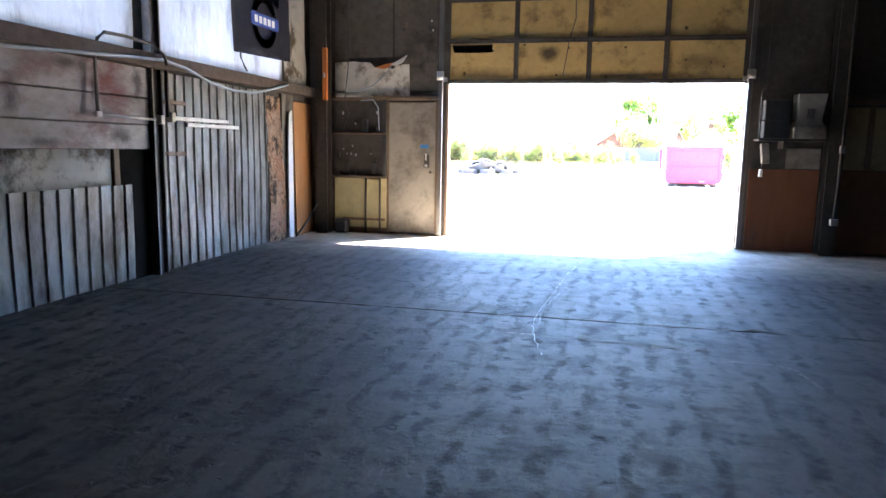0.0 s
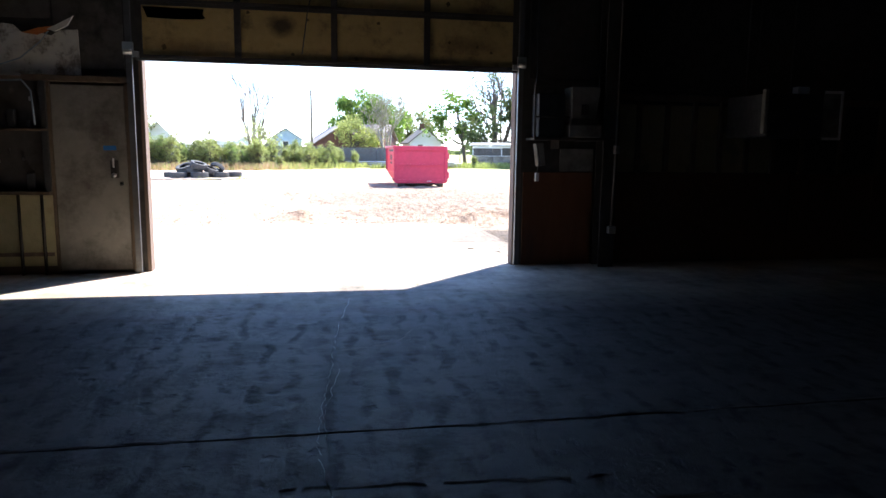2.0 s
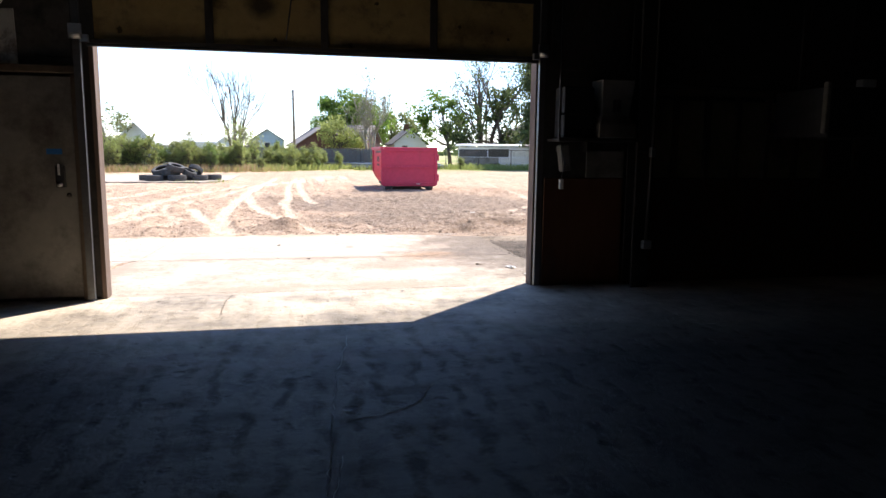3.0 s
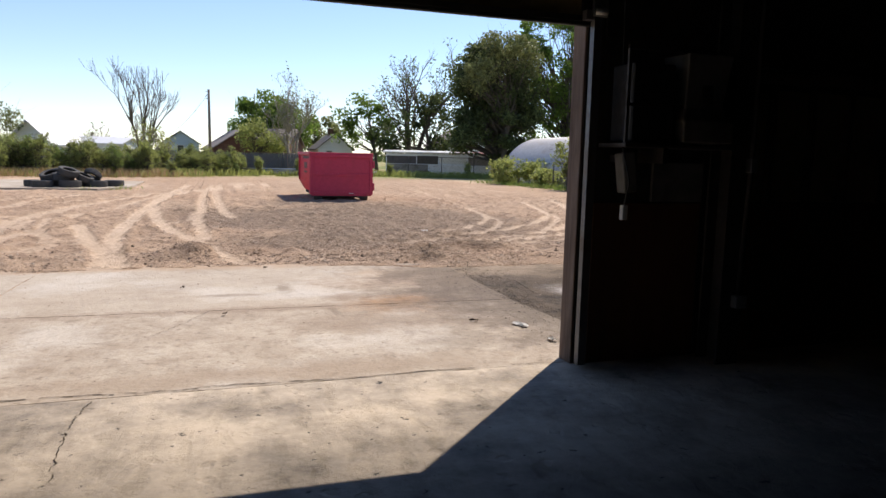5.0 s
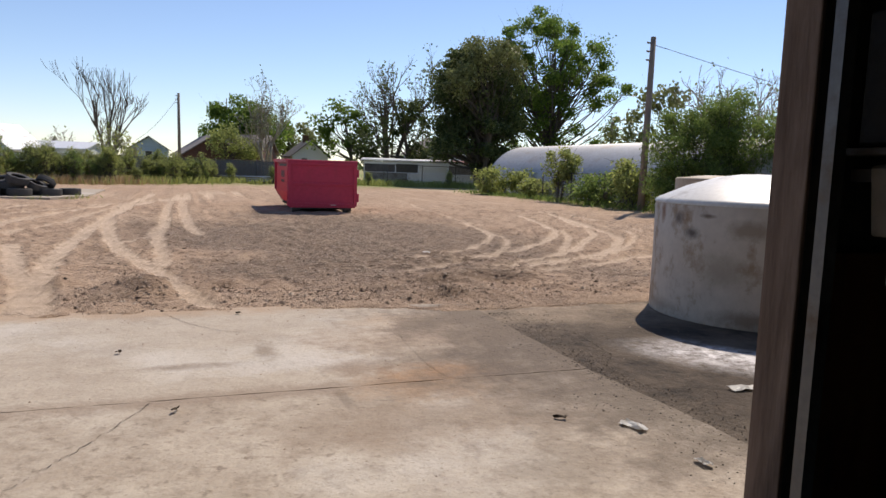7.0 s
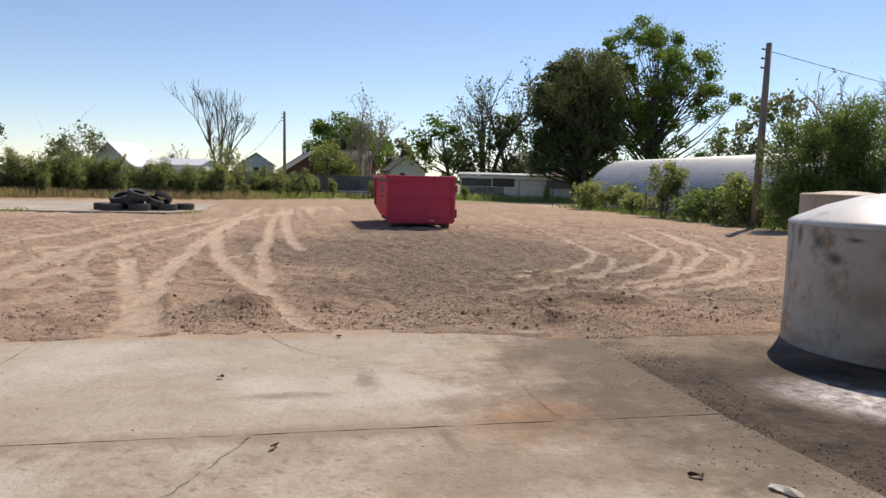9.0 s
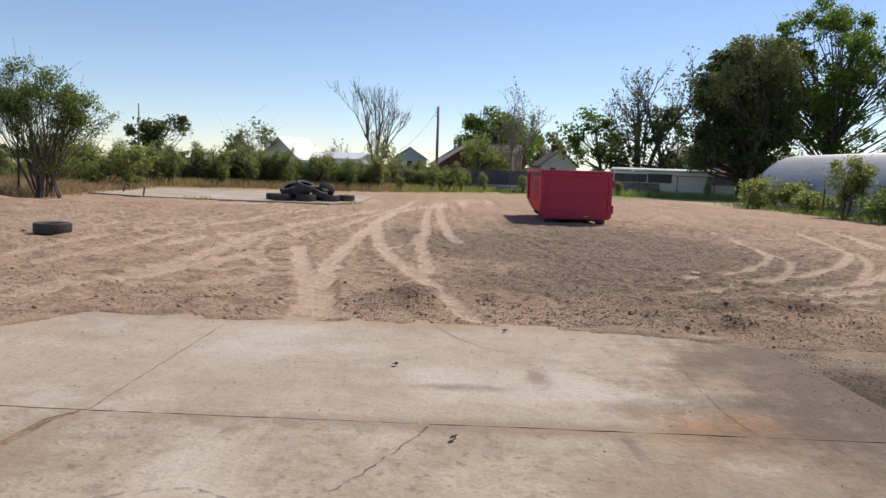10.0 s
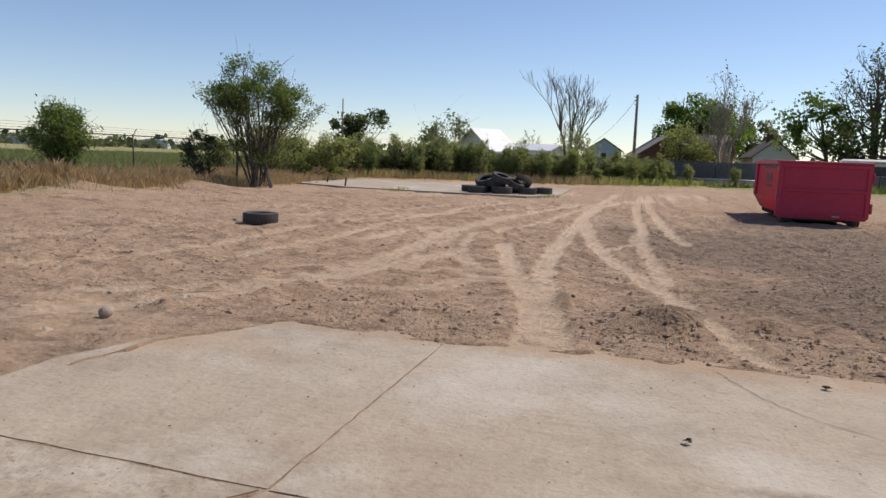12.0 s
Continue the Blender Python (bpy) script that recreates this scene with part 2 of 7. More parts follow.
STEEL_BRIGHT = surface("bare_steel", (0.50, 0.50, 0.50), (0.40, 0.39, 0.38), (0.20, 0.16, 0.13), 0.38, 0.9, 3, 30, 4, 0.08, 0.002)
CABLE_BLACK = surface("black_cable", (0.03, 0.03, 0.032), (0.045, 0.045, 0.045), (0.08, 0.07, 0.06), 0.6)
HOSE_BLUE = surface("grey_blue_cable", (0.30, 0.38, 0.45), (0.26, 0.32, 0.38), (0.16, 0.17, 0.18), 0.5)
BANNER = surface("navy_banner_cloth", (0.022, 0.026, 0.045), (0.03, 0.034, 0.055), (0.05, 0.05, 0.06), 0.9, 0, 2, 60, 3, 0.2, 0.003)
BANNER_RING = surface("grey_print", (0.24, 0.25, 0.27), (0.28, 0.29, 0.31), (0.18, 0.18, 0.19), 0.9)
BANNER_BAR = surface("blue_print", (0.03, 0.07, 0.32), (0.035, 0.08, 0.36), (0.03, 0.05, 0.2), 0.9)
BANNER_WHITE = surface("white_print", (0.7, 0.72, 0.76), (0.65, 0.67, 0.7), (0.5, 0.5, 0.5), 0.9)
BLUE_TAPE = surface("blue_tape", (0.03, 0.20, 0.55), (0.03, 0.18, 0.5), (0.03, 0.12, 0.35), 0.6)
JAMB_WOOD = surface("weathered_jamb_wood", (0.15, 0.095, 0.067), (0.21, 0.155, 0.118), (0.055, 0.038, 0.028), 0.85, 0, 1.5, 16, 2, 0.5, 0.008, (1, 1, 0.12))
RED_PLY = surface("red_brown_plywood", (0.20, 0.075, 0.03), (0.15, 0.06, 0.026), (0.045, 0.028, 0.018), 0.75, 0, 0.9, 9, 1.6, 0.2, 0.003, (1, 1, 0.25), 0.5, 0.7)
BROWN_DARK = surface("dark_brown_panelling", (0.13, 0.062, 0.03), (0.10, 0.05, 0.026), (0.05, 0.03, 0.018), 0.75, 0, 1, 9, 1.4)
STUD_WOOD = surface("dark_stud_wood", (0.12, 0.085, 0.055), (0.16, 0.115, 0.075), (0.05, 0.04, 0.03), 0.85, 0, 1, 12, 2)


def glass_material():
    m, n, l, b = material("dusty_glass", 0.15)
    b.inputs["Base Color"].default_value = (0.8, 0.86, 0.88, 1)
    b.inputs["Transmission Weight"].default_value = 1.0
    return m


GLASS = glass_material()


def shop_floor():
    """Pitted, dirty concrete, polished where wheels ran, with dark scuffs across the way in."""
    m, n, l, b = material("shop_floor_concrete", 0.7, 0, 0.16)
    co = n.new("ShaderNodeTexCoord").outputs["Object"]
    broad = noise_fac(n, l, co, 0.45, 6, 0.3, 0.7)
    fine = noise_fac(n, l, co, 20, 9, 0.3, 0.7)
    scuff = noise_fac(n, l, co, 1.7, 7, 0.52, 0.68, (1.0, 2.6, 1), 0.62)
    blot_fac = noise_fac(n, l, co, 5.5, 8, 0.56, 0.70, (1, 1.5, 1), 0.7)
    pits = noise_fac(n, l, co, 13, 4, 0.65, 0.71)
    pale = noise_fac(n, l, co, 2.6, 9, 0.62, 0.74, (2.4, 0.7, 1), 0.75)
    wave = node(n, "ShaderNodeTexWave", Scale=1.6, Distortion=5.0, Detail=6.0)
    wave.inputs["Detail Scale"].default_value = 1.6
    l.new(co, wave.inputs["Vector"])
    tread = n.new("ShaderNodeMapRange")
    tread.inputs[1].default_value, tread.inputs[2].default_value = 0.46, 0.92
    l.new(wave.outputs[1], tread.inputs[0])
    ripple = maths(n, l, "MULTIPLY", tread.outputs[0], noise_fac(n, l, co, 5.5, 8, 0.45, 0.60, (0.9, 0.9, 1), 0.7))
    cells = node(n, "ShaderNodeTexVoronoi", Scale=5.0)
    l.new(co, cells.inputs["Vector"])
    dent = n.new("ShaderNodeMapRange")
    for i, v in enumerate((0.20, 0.31, 1.0, 0.0)):
        dent.inputs[i + 1].default_value = v
    l.new(maths(n, l, "ADD", cells.outputs["Distance"], maths(n, l, "MULTIPLY", noise_fac(n, l, co, 18, 6, 0.3, 0.7), 0.16)), dent.inputs[0])
    dents = maths(n, l, "MULTIPLY", dent.outputs[0], noise_fac(n, l, co, 1.9, 5, 0.46, 0.54))
    smear = noise_fac(n, l, co, 2.4, 10, 0.47, 0.59, (1.3, 1.0, 1), 0.75)
    # base tones set well below the concrete's own: indoor shade in the colour
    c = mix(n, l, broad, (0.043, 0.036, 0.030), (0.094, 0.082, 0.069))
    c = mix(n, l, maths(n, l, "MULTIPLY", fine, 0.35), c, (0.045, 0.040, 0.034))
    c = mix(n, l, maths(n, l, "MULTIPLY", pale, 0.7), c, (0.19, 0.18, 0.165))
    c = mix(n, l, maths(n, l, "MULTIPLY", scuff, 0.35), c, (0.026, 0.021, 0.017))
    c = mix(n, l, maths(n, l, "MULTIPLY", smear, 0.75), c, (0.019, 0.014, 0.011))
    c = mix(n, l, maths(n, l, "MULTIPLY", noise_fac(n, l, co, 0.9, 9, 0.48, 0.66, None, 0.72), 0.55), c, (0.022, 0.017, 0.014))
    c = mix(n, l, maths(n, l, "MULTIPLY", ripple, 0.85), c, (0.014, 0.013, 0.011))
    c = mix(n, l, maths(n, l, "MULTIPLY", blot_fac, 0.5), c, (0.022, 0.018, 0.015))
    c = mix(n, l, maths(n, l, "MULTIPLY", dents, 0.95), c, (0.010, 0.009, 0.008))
    # sunlight through the doorway put into the colour: paler towards the opening
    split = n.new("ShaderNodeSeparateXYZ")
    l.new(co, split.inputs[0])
    sunlit_zone = n.new("ShaderNodeMapRange")
    sunlit_zone.inputs[1].default_value, sunlit_zone.inputs[2].default_value = 7.6, 9.6
    l.new(maths(n, l, "ADD", split.outputs[1], 0.0), sunlit_zone.inputs[0])
    sunlit_patch = maths(n, l, "MULTIPLY", sunlit_zone.outputs[0], noise_fac(n, l, co, 1.3, 8, 0.25, 0.6, None, 0.7))
    c = mix(n, l, maths(n, l, "MULTIPLY", sunlit_patch, 1.0), c, (0.52, 0.435, 0.335))
    c = mix(n, l, pits, c, (0.025, 0.024, 0.023))
    l.new(c, b.inputs["Base Color"])
    r = n.new("ShaderNodeMapRange")
    r.inputs[3].default_value, r.inputs[4].default_value = 0.66, 0.97
    l.new(maths(n, l, "ADD", maths(n, l, "MULTIPLY", ripple, 0.5), maths(n, l, "ADD", maths(n, l, "MULTIPLY", blot_fac, 0.4), maths(n, l, "MULTIPLY", scuff, 0.4))), r.inputs[0])
    l.new(r.outputs[0], b.inputs["Roughness"])
    low = maths(n, l, "SUBTRACT", maths(n, l, "MULTIPLY", fine, 0.10), maths(n, l, "ADD", maths(n, l, "MULTIPLY", pits, 0.7), maths(n, l, "ADD", maths(n, l, "MULTIPLY", smear, 0.3), maths(n, l, "ADD", maths(n, l, "MULTIPLY", dents, 0.9), maths(n, l, "MULTIPLY", ripple, 0.5)))))
    bump(n, l, b, low, 0.5, 0.022)
    return m


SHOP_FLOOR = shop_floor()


def apron_concrete(name, mottled):
    """Sun-bleached broom-finished concrete with rust, mud and dirt stains."""
    m, n, l, b = material(name, 0.88, 0, 0.3)
    co = n.new("ShaderNodeTexCoord").outputs["Object"]
    c = mix(n, l, noise_fac(n, l, co, 0.35, 6, 0.3, 0.7), (0.43, 0.355, 0.27), (0.52, 0.455, 0.37))
    c = mix(n, l, maths(n, l, "MULTIPLY", noise_fac(n, l, co, 2.6, 9, 0.45, 0.7, (0.5, 1.2, 1)), 0.4), c, (0.34, 0.285, 0.225))
    fine = noise_fac(n, l, co, 26, 9, 0.3, 0.7)
    c = mix(n, l, maths(n, l, "MULTIPLY", fine, 0.28), c, (0.30, 0.26, 0.21))
    c = mix(n, l, maths(n, l, "MULTIPLY", noise_fac(n, l, co, 0.9, 8, 0.52, 0.70, None, 0.7), 0.6), c, (0.27, 0.21, 0.155))
    c = mix(n, l, maths(n, l, "MULTIPLY", noise_fac(n, l, co, 1.5, 10, 0.42, 0.66, None, 0.72), 0.62 * mottled), c, (0.27, 0.205, 0.145))
    c = mix(n, l, maths(n, l, "MULTIPLY", noise_fac(n, l, co, 5.5, 8, 0.50, 0.68, None, 0.7), 0.6 * mottled), c, (0.20, 0.15, 0.105))
    c = mix(n, l, maths(n, l, "MULTIPLY", noise_fac(n, l, co, 13, 5, 0.58, 0.68), 0.6 * mottled), c, (0.16, 0.12, 0.085))
    c = mix(n, l, maths(n, l, "MULTIPLY", noise_fac(n, l, co, 0.7, 7, 0.52, 0.7), 0.5), c, (0.60, 0.56, 0.50))
    for x, y, wide, deep, colour, strength in (
            (-0.5, 12.38, 3.4, 0.17, (0.27, 0.205, 0.15), 0.75), (-3.02, 11.6, 0.2, 1.5, (0.29, 0.22, 0.16), 0.7), (1.3, 13.5, 1.5, 0.9, (0.36, 0.25, 0.165), 0.6), (0.6, 11.7, 1.4, 0.55, (0.26, 0.195, 0.14), 0.65), (-0.6, 10.4, 3.0, 0.25, (0.33, 0.255, 0.185), 0.6), (0.75, 12.3, 0.75, 0.42, (0.36, 0.225, 0.125), 0.65), (-0.75, 13.08, 0.55, 0.10, (0.21, 0.16, 0.115), 0.7), (-0.22, 13.3, 0.12, 0.45, (0.22, 0.17, 0.12), 0.7), (-0.1, 13.0, 0.85, 0.3, (0.55, 0.51, 0.46), 0.5), (0.12, 12.15, 0.06, 0.24, (0.16, 0.125, 0.092), 0.6), (0.95, 12.55, 0.7, 0.30, (0.33, 0.19, 0.10), 0.85), (0.35, 12.75, 0.3, 0.3, (0.22, 0.15, 0.10), 0.7), (1.6, 12.4, 0.6, 1.4, (0.17, 0.13, 0.095), 0.5), (1.35, 14.2, 1.0, 0.45, (0.38, 0.26, 0.165), 0.55),
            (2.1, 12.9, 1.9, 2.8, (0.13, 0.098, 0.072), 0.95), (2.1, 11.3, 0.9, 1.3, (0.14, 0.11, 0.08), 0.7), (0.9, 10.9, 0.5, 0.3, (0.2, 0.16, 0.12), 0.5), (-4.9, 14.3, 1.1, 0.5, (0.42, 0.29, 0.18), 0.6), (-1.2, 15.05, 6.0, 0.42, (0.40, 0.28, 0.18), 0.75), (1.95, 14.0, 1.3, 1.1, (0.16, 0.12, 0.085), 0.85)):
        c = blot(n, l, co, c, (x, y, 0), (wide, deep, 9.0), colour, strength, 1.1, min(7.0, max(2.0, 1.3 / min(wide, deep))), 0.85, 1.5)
    c = mix(n, l, maths(n, l, "MULTIPLY", noise_fac(n, l, co, 42, 5, 0.58, 0.66, None, 0.7), 0.25 + 0.25 * mottled), c, (0.17, 0.13, 0.095))
    c = mix(n, l, maths(n, l, "MULTIPLY", noise_fac(n, l, co, 4.5, 10, 0.5, 0.72, (1, 0.6, 1), 0.78), 0.15 + 0.3 * mottled), c, (0.25, 0.20, 0.15))
    l.new(c, b.inputs["Base Color"])
    bump(n, l, b, fine, 0.45, 0.01)
    return m


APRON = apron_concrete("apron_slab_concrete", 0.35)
APRON_OLD = apron_concrete("worn_apron_concrete", 1.0)


DIRT_DARK = surface("packed_dark_dirt", (0.10, 0.078, 0.058), (0.14, 0.11, 0.085), (0.05, 0.04, 0.03), 0.95)


def salted_pavement():
    """Oil-dark broken pavement with a white mineral crust beside the tank."""
    m = ASPHALT_OILY
    n, l = m.node_tree.nodes, m.node_tree.links
    b = n["Principled BSDF"]
    old = b.inputs["Base Color"].links[0].from_socket
    co = n.new("ShaderNodeTexCoord").outputs["Object"]
    # crust rings the tank's cast shadow and is left out inside that shade
    mp = n.new("ShaderNodeMapping")
    mp.inputs["Location"].default_value = (-4.27, -13.09, 0)
    mp.inputs["Rotation"].default_value = (0, 0, 0)
    l.new(co, mp.inputs[0])
    ln = n.new("ShaderNodeVectorMath")
    ln.operation = "LENGTH"
    l.new(mp.outputs[0], ln.inputs[0])
    far = n.new("ShaderNodeMapRange")
    far.inputs[1].default_value, far.inputs[2].default_value, far.inputs[3].default_value, far.inputs[4].default_value = 1.35, 1.8, 1, 0
    l.new(ln.outputs["Value"], far.inputs[0])
    near = n.new("ShaderNodeMapRange")
    near.inputs[1].default_value, near.inputs[2].default_value = 0.85, 1.05
    l.new(ln.outputs["Value"], near.inputs[0])
    axes = n.new("ShaderNodeSeparateXYZ")
    l.new(co, axes.inputs[0])
    south = n.new("ShaderNodeMapRange")
    south.inputs[1].default_value, south.inputs[2].default_value, south.inputs[3].default_value, south.inputs[4].default_value = 12.5, 13.1, 1, 0
    l.new(axes.outputs[1], south.inputs[0])
    dusty = n.new("ShaderNodeMapRange")
    dusty.inputs[1].default_value, dusty.inputs[2].default_value = 13.3, 14.3
    l.new(axes.outputs[1], dusty.inputs[0])
    crust = maths(n, l, "MULTIPLY", maths(n, l, "MULTIPLY", far.outputs[0], maths(n, l, "MULTIPLY", near.outputs[0], south.outputs[0])), noise_fac(n, l, co, 6.0, 12, 0.38, 0.60, None, 0.8))
    tan = maths(n, l, "MULTIPLY", noise_fac(n, l, co, 0.8, 6, 0.42, 0.62), 0.3)
    c = mix(n, l, tan, old, (0.26, 0.205, 0.15))
    c = mix(n, l, maths(n, l, "MULTIPLY", dusty.outputs[0], noise_fac(n, l, co, 1.6, 9, 0.3, 0.6, None, 0.75)), c, (0.33, 0.255, 0.185))
    c = mix(n, l, maths(n, l, "MULTIPLY", noise_fac(n, l, co, 9, 9, 0.5, 0.66, None, 0.75), 0.4), c, (0.19, 0.15, 0.115))
    c = mix(n, l, maths(n, l, "MULTIPLY", crust, 1.0), c, (0.78, 0.74, 0.72))
    l.new(c, b.inputs["Base Color"])


salted_pavement()

TRACK_STEEL = surface("dull_track_steel", (0.16, 0.16, 0.16), (0.12, 0.117, 0.113), (0.10, 0.075, 0.055), 0.5, 0.6, 3, 30, 4, 0.08, 0.002)
# matt black that stands in for the shade inside a recess
GAP_SHADE = surface("painted_gap_shade", (0.012, 0.011, 0.01), (0.016, 0.015, 0.013), (0.008, 0.008, 0.007), 1.0, 0, 1, 8, 2, 0, 0, None, 0.5, 0.7, 0, 0.0)
stain_surface(DOOR_PANEL, (((-1.27, -0.03, 2.73), (0.17, 9.0, 0.13), (0.05, 0.035, 0.018), 0.95, 0.5, 5), ((0.9, -0.03, 2.6), (0.35, 9.0, 0.16), (0.17, 0.11, 0.045), 0.8, 0.9, 5), ((-0.2, -0.03, 2.42), (1.4, 9.0, 0.09), (0.12, 0.08, 0.035), 0.8, 0.9, 4), ((-2.2, -0.03, 2.45), (0.7, 9.0, 0.12), (0.16, 0.10, 0.045), 0.7, 0.9, 4)))
stain_surface(PLASTIC_TANK, (((-1.03, 0.26, 1.08), (0.14, 0.07, 0.16), (0.24, 0.11, 0.05), 0.95, 0.7, 9), ((-1.06, -0.02, 1.02), (0.2, 0.08, 0.09), (0.12, 0.09, 0.07), 0.9, 0.7, 8), ((-1.04, -0.20, 0.88), (0.2, 0.10, 0.08), (0.10, 0.08, 0.065), 0.95, 0.7, 8), ((-1.0, -0.36, 1.06), (0.2, 0.10, 0.03), (0.14, 0.10, 0.07), 0.9, 0.6, 8), ((-0.8, -0.7, 0.95), (0.3, 0.3, 0.12), (0.26, 0.20, 0.14), 0.8, 0.8, 5), ((-0.9, -0.5, 0.55), (0.3, 0.4, 0.22), (0.30, 0.25, 0.19), 0.7, 0.9, 4), ((-0.75, -0.75, 0.1), (0.5, 0.5, 0.12), (0.24, 0.18, 0.13), 0.8, 0.9, 5), ((-1.0, 0.2, 0.1), (0.3, 0.5, 0.10), (0.28, 0.22, 0.16), 0.7, 0.9, 5)))
SMUDGE = surface("scorched_panel_paint", (0.10, 0.07, 0.03), (0.16, 0.11, 0.045), (0.05, 0.04, 0.02), 0.9, 0, 8, 30, 12)
CRACK_FILL = surface("dirt_in_cracks", (0.20, 0.15, 0.11), (0.25, 0.19, 0.14), (0.12, 0.09, 0.065), 0.95)
OLD_BOARD = surface("age_browned_board", (0.33, 0.27, 0.15), (0.24, 0.19, 0.105), (0.06, 0.048, 0.032), 0.85, 0, 1.2, 10, 1.8)

TANK_BEIGE = surface("sun_aged_beige_tank", (0.50, 0.40, 0.28), (0.42, 0.33, 0.23), (0.24, 0.17, 0.11), 0.65, 0, 1.6, 12, 1.9, 0.2, 0.005, (1, 1, 0.5), 0.52, 0.72)
# ---- mesh helpers ----
def part(name, bm, mat, parent=None, label=""):
    """Links a bmesh as ONE mesh object, under a thing or under a part."""
    me = bpy.data.meshes.new(name)
    bm.to_mesh(me)
    bm.free()
    return hang(name, me, mat, parent, label)


def hang(name, me, mat, parent=None, label=""):
    if mat and not me.materials:
        me.materials.append(mat)
    ob = new(name, me)
    if parent is not None:
        ob.parent = parent
    return tagged(ob, label)


def box(bm, x0, x1, y0, y1, z0, z1, bevel=0.0):
    made = bmesh.ops.create_cube(bm, size=1, matrix=Matrix.Translation(((x0 + x1) / 2, (y0 + y1) / 2, (z0 + z1) / 2)) @ Matrix.Diagonal((x1 - x0, y1 - y0, z1 - z0, 1)))
    if bevel:
        edges = list({e for v in made["verts"] for e in v.link_edges})
        bmesh.ops.bevel(bm, geom=edges, offset=bevel, segments=1, affect="EDGES")
    return bm


def boxed(*bounds, bevel=0.0):
    return box(bmesh.new(), *bounds, bevel=bevel)


def thing(name, at, label, category, group="", turn=0.0):
    ob = new(name)
    ob.matrix_basis = pose(*at, 0, 0, turn)
    ob.empty_display_size = 0.1
    return tagged(ob, label, category, group)


def structure(ob, label=""):
    return tagged(ob, label, kind="structure")


def arrays_mesh(name, verts, faces, smooth=False):
    me = bpy.data.meshes.new(name)
    me.from_pydata([tuple(v) for v in verts], [], faces)
    if smooth:
        me.polygons.foreach_set("use_smooth", [True] * len(me.polygons))
    me.update()
    return me


def tubes(lines, sides=6):
    """Vertices and faces of tapered tubes: lines of (point, radius)."""
    verts, faces = [], []
    for line in lines:
        base = len(verts)
        for i, (p, r) in enumerate(line):
            a = line[max(i - 1, 0)][0]
            c = line[min(i + 1, len(line) - 1)][0]
            d = (Vector(c) - Vector(a)).normalized()
            u = d.orthogonal().normalized() if abs(d.z) < 0.9 else Vector((1, 0, 0)).cross(d).normalized()
            w = d.cross(u)
            for k in range(sides):
                q = 2 * math.pi * k / sides
                verts.append(Vector(p) + (u * math.cos(q) + w * math.sin(q)) * r)
        for i in range(len(line) - 1):
            for k in range(sides):
                k2 = (k + 1) % sides
                faces.append((base + i * sides + k, base + i * sides + k2, base + (i + 1) * sides + k2, base + (i + 1) * sides + k))
        faces.append(tuple(base + k for k in range(sides))[::-1])
        faces.append(tuple(base + (len(line) - 1) * sides + k for k in range(sides)))
    return verts, faces


def tube_mesh(name, lines, sides=8):
    return arrays_mesh(name, *tubes(lines, sides), smooth=True)


def lathe(bm, rings, segments=48):
    """A turned shape about z out of (radius, height) rings."""
    loops = [[bm.verts.new((r * math.cos(2 * math.pi * k / segments), r * math.sin(2 * math.pi * k / segments), z)) for k in range(segments)] for r, z in rings]
    for a, b in zip(loops, loops[1:]):
        for k in range(segments):
            f = bm.faces.new((a[k], a[(k + 1) % segments], b[(k + 1) % segments], b[k]))
            f.smooth = True
    return loops


# ---- the plan, in metres: the shop reaches x -4.9 to 8.2, y -7 to 10.1; the yard lies ahead ----
LEFT, RIGHT, BACK, FRONT, ROOF = -4.9, 8.2, -7.0, 10.12, 5.2
DOOR_L, DOOR_R, DOOR_TOP, DOOR_LOW = -2.78, 1.46, 4.4, 2.33
THICK = 0.13

# ---- ground ----
def smooth_step(a, b, v):
    t = np.clip((v - a) / (b - a), 0, 1)
    return t * t * (3 - 2 * t)


def lattice(x, y, cell, seed):
    """Smooth value noise on a grid of points."""
    table = np.random.RandomState(seed).rand(256, 256)
    fx, fy = x / cell, y / cell
    ix, iy = np.floor(fx).astype(int), np.floor(fy).astype(int)
    tx, ty = fx - ix, fy - iy
    tx, ty = tx * tx * (3 - 2 * tx), ty * ty * (3 - 2 * ty)
    pick = lambda i, j: table[i % 256, j % 256]
    return (pick(ix, iy) * (1 - tx) + pick(ix + 1, iy) * tx) * (1 - ty) + (pick(ix, iy + 1) * (1 - tx) + pick(ix + 1, iy + 1) * tx) * ty


def curve_points(pts, steps=40):
    """A smooth line through a few plan points."""
    p = [np.array(q, float) for q in pts]
    p = [2 * p[0] - p[1]] + p + [2 * p[-1] - p[-2]]
    out = []
    for i in range(1, len(p) - 2):
        for s in np.linspace(0, 1, steps, endpoint=False):
            a, b, c, d = p[i - 1], p[i], p[i + 1], p[i + 2]
            out.append(0.5 * (2 * b + (c - a) * s + (2 * a - 5 * b + 4 * c - d) * s ** 2 + (3 * b - a - 3 * c + d) * s ** 3))
    out.append(p[-2])
    return np.array(out)


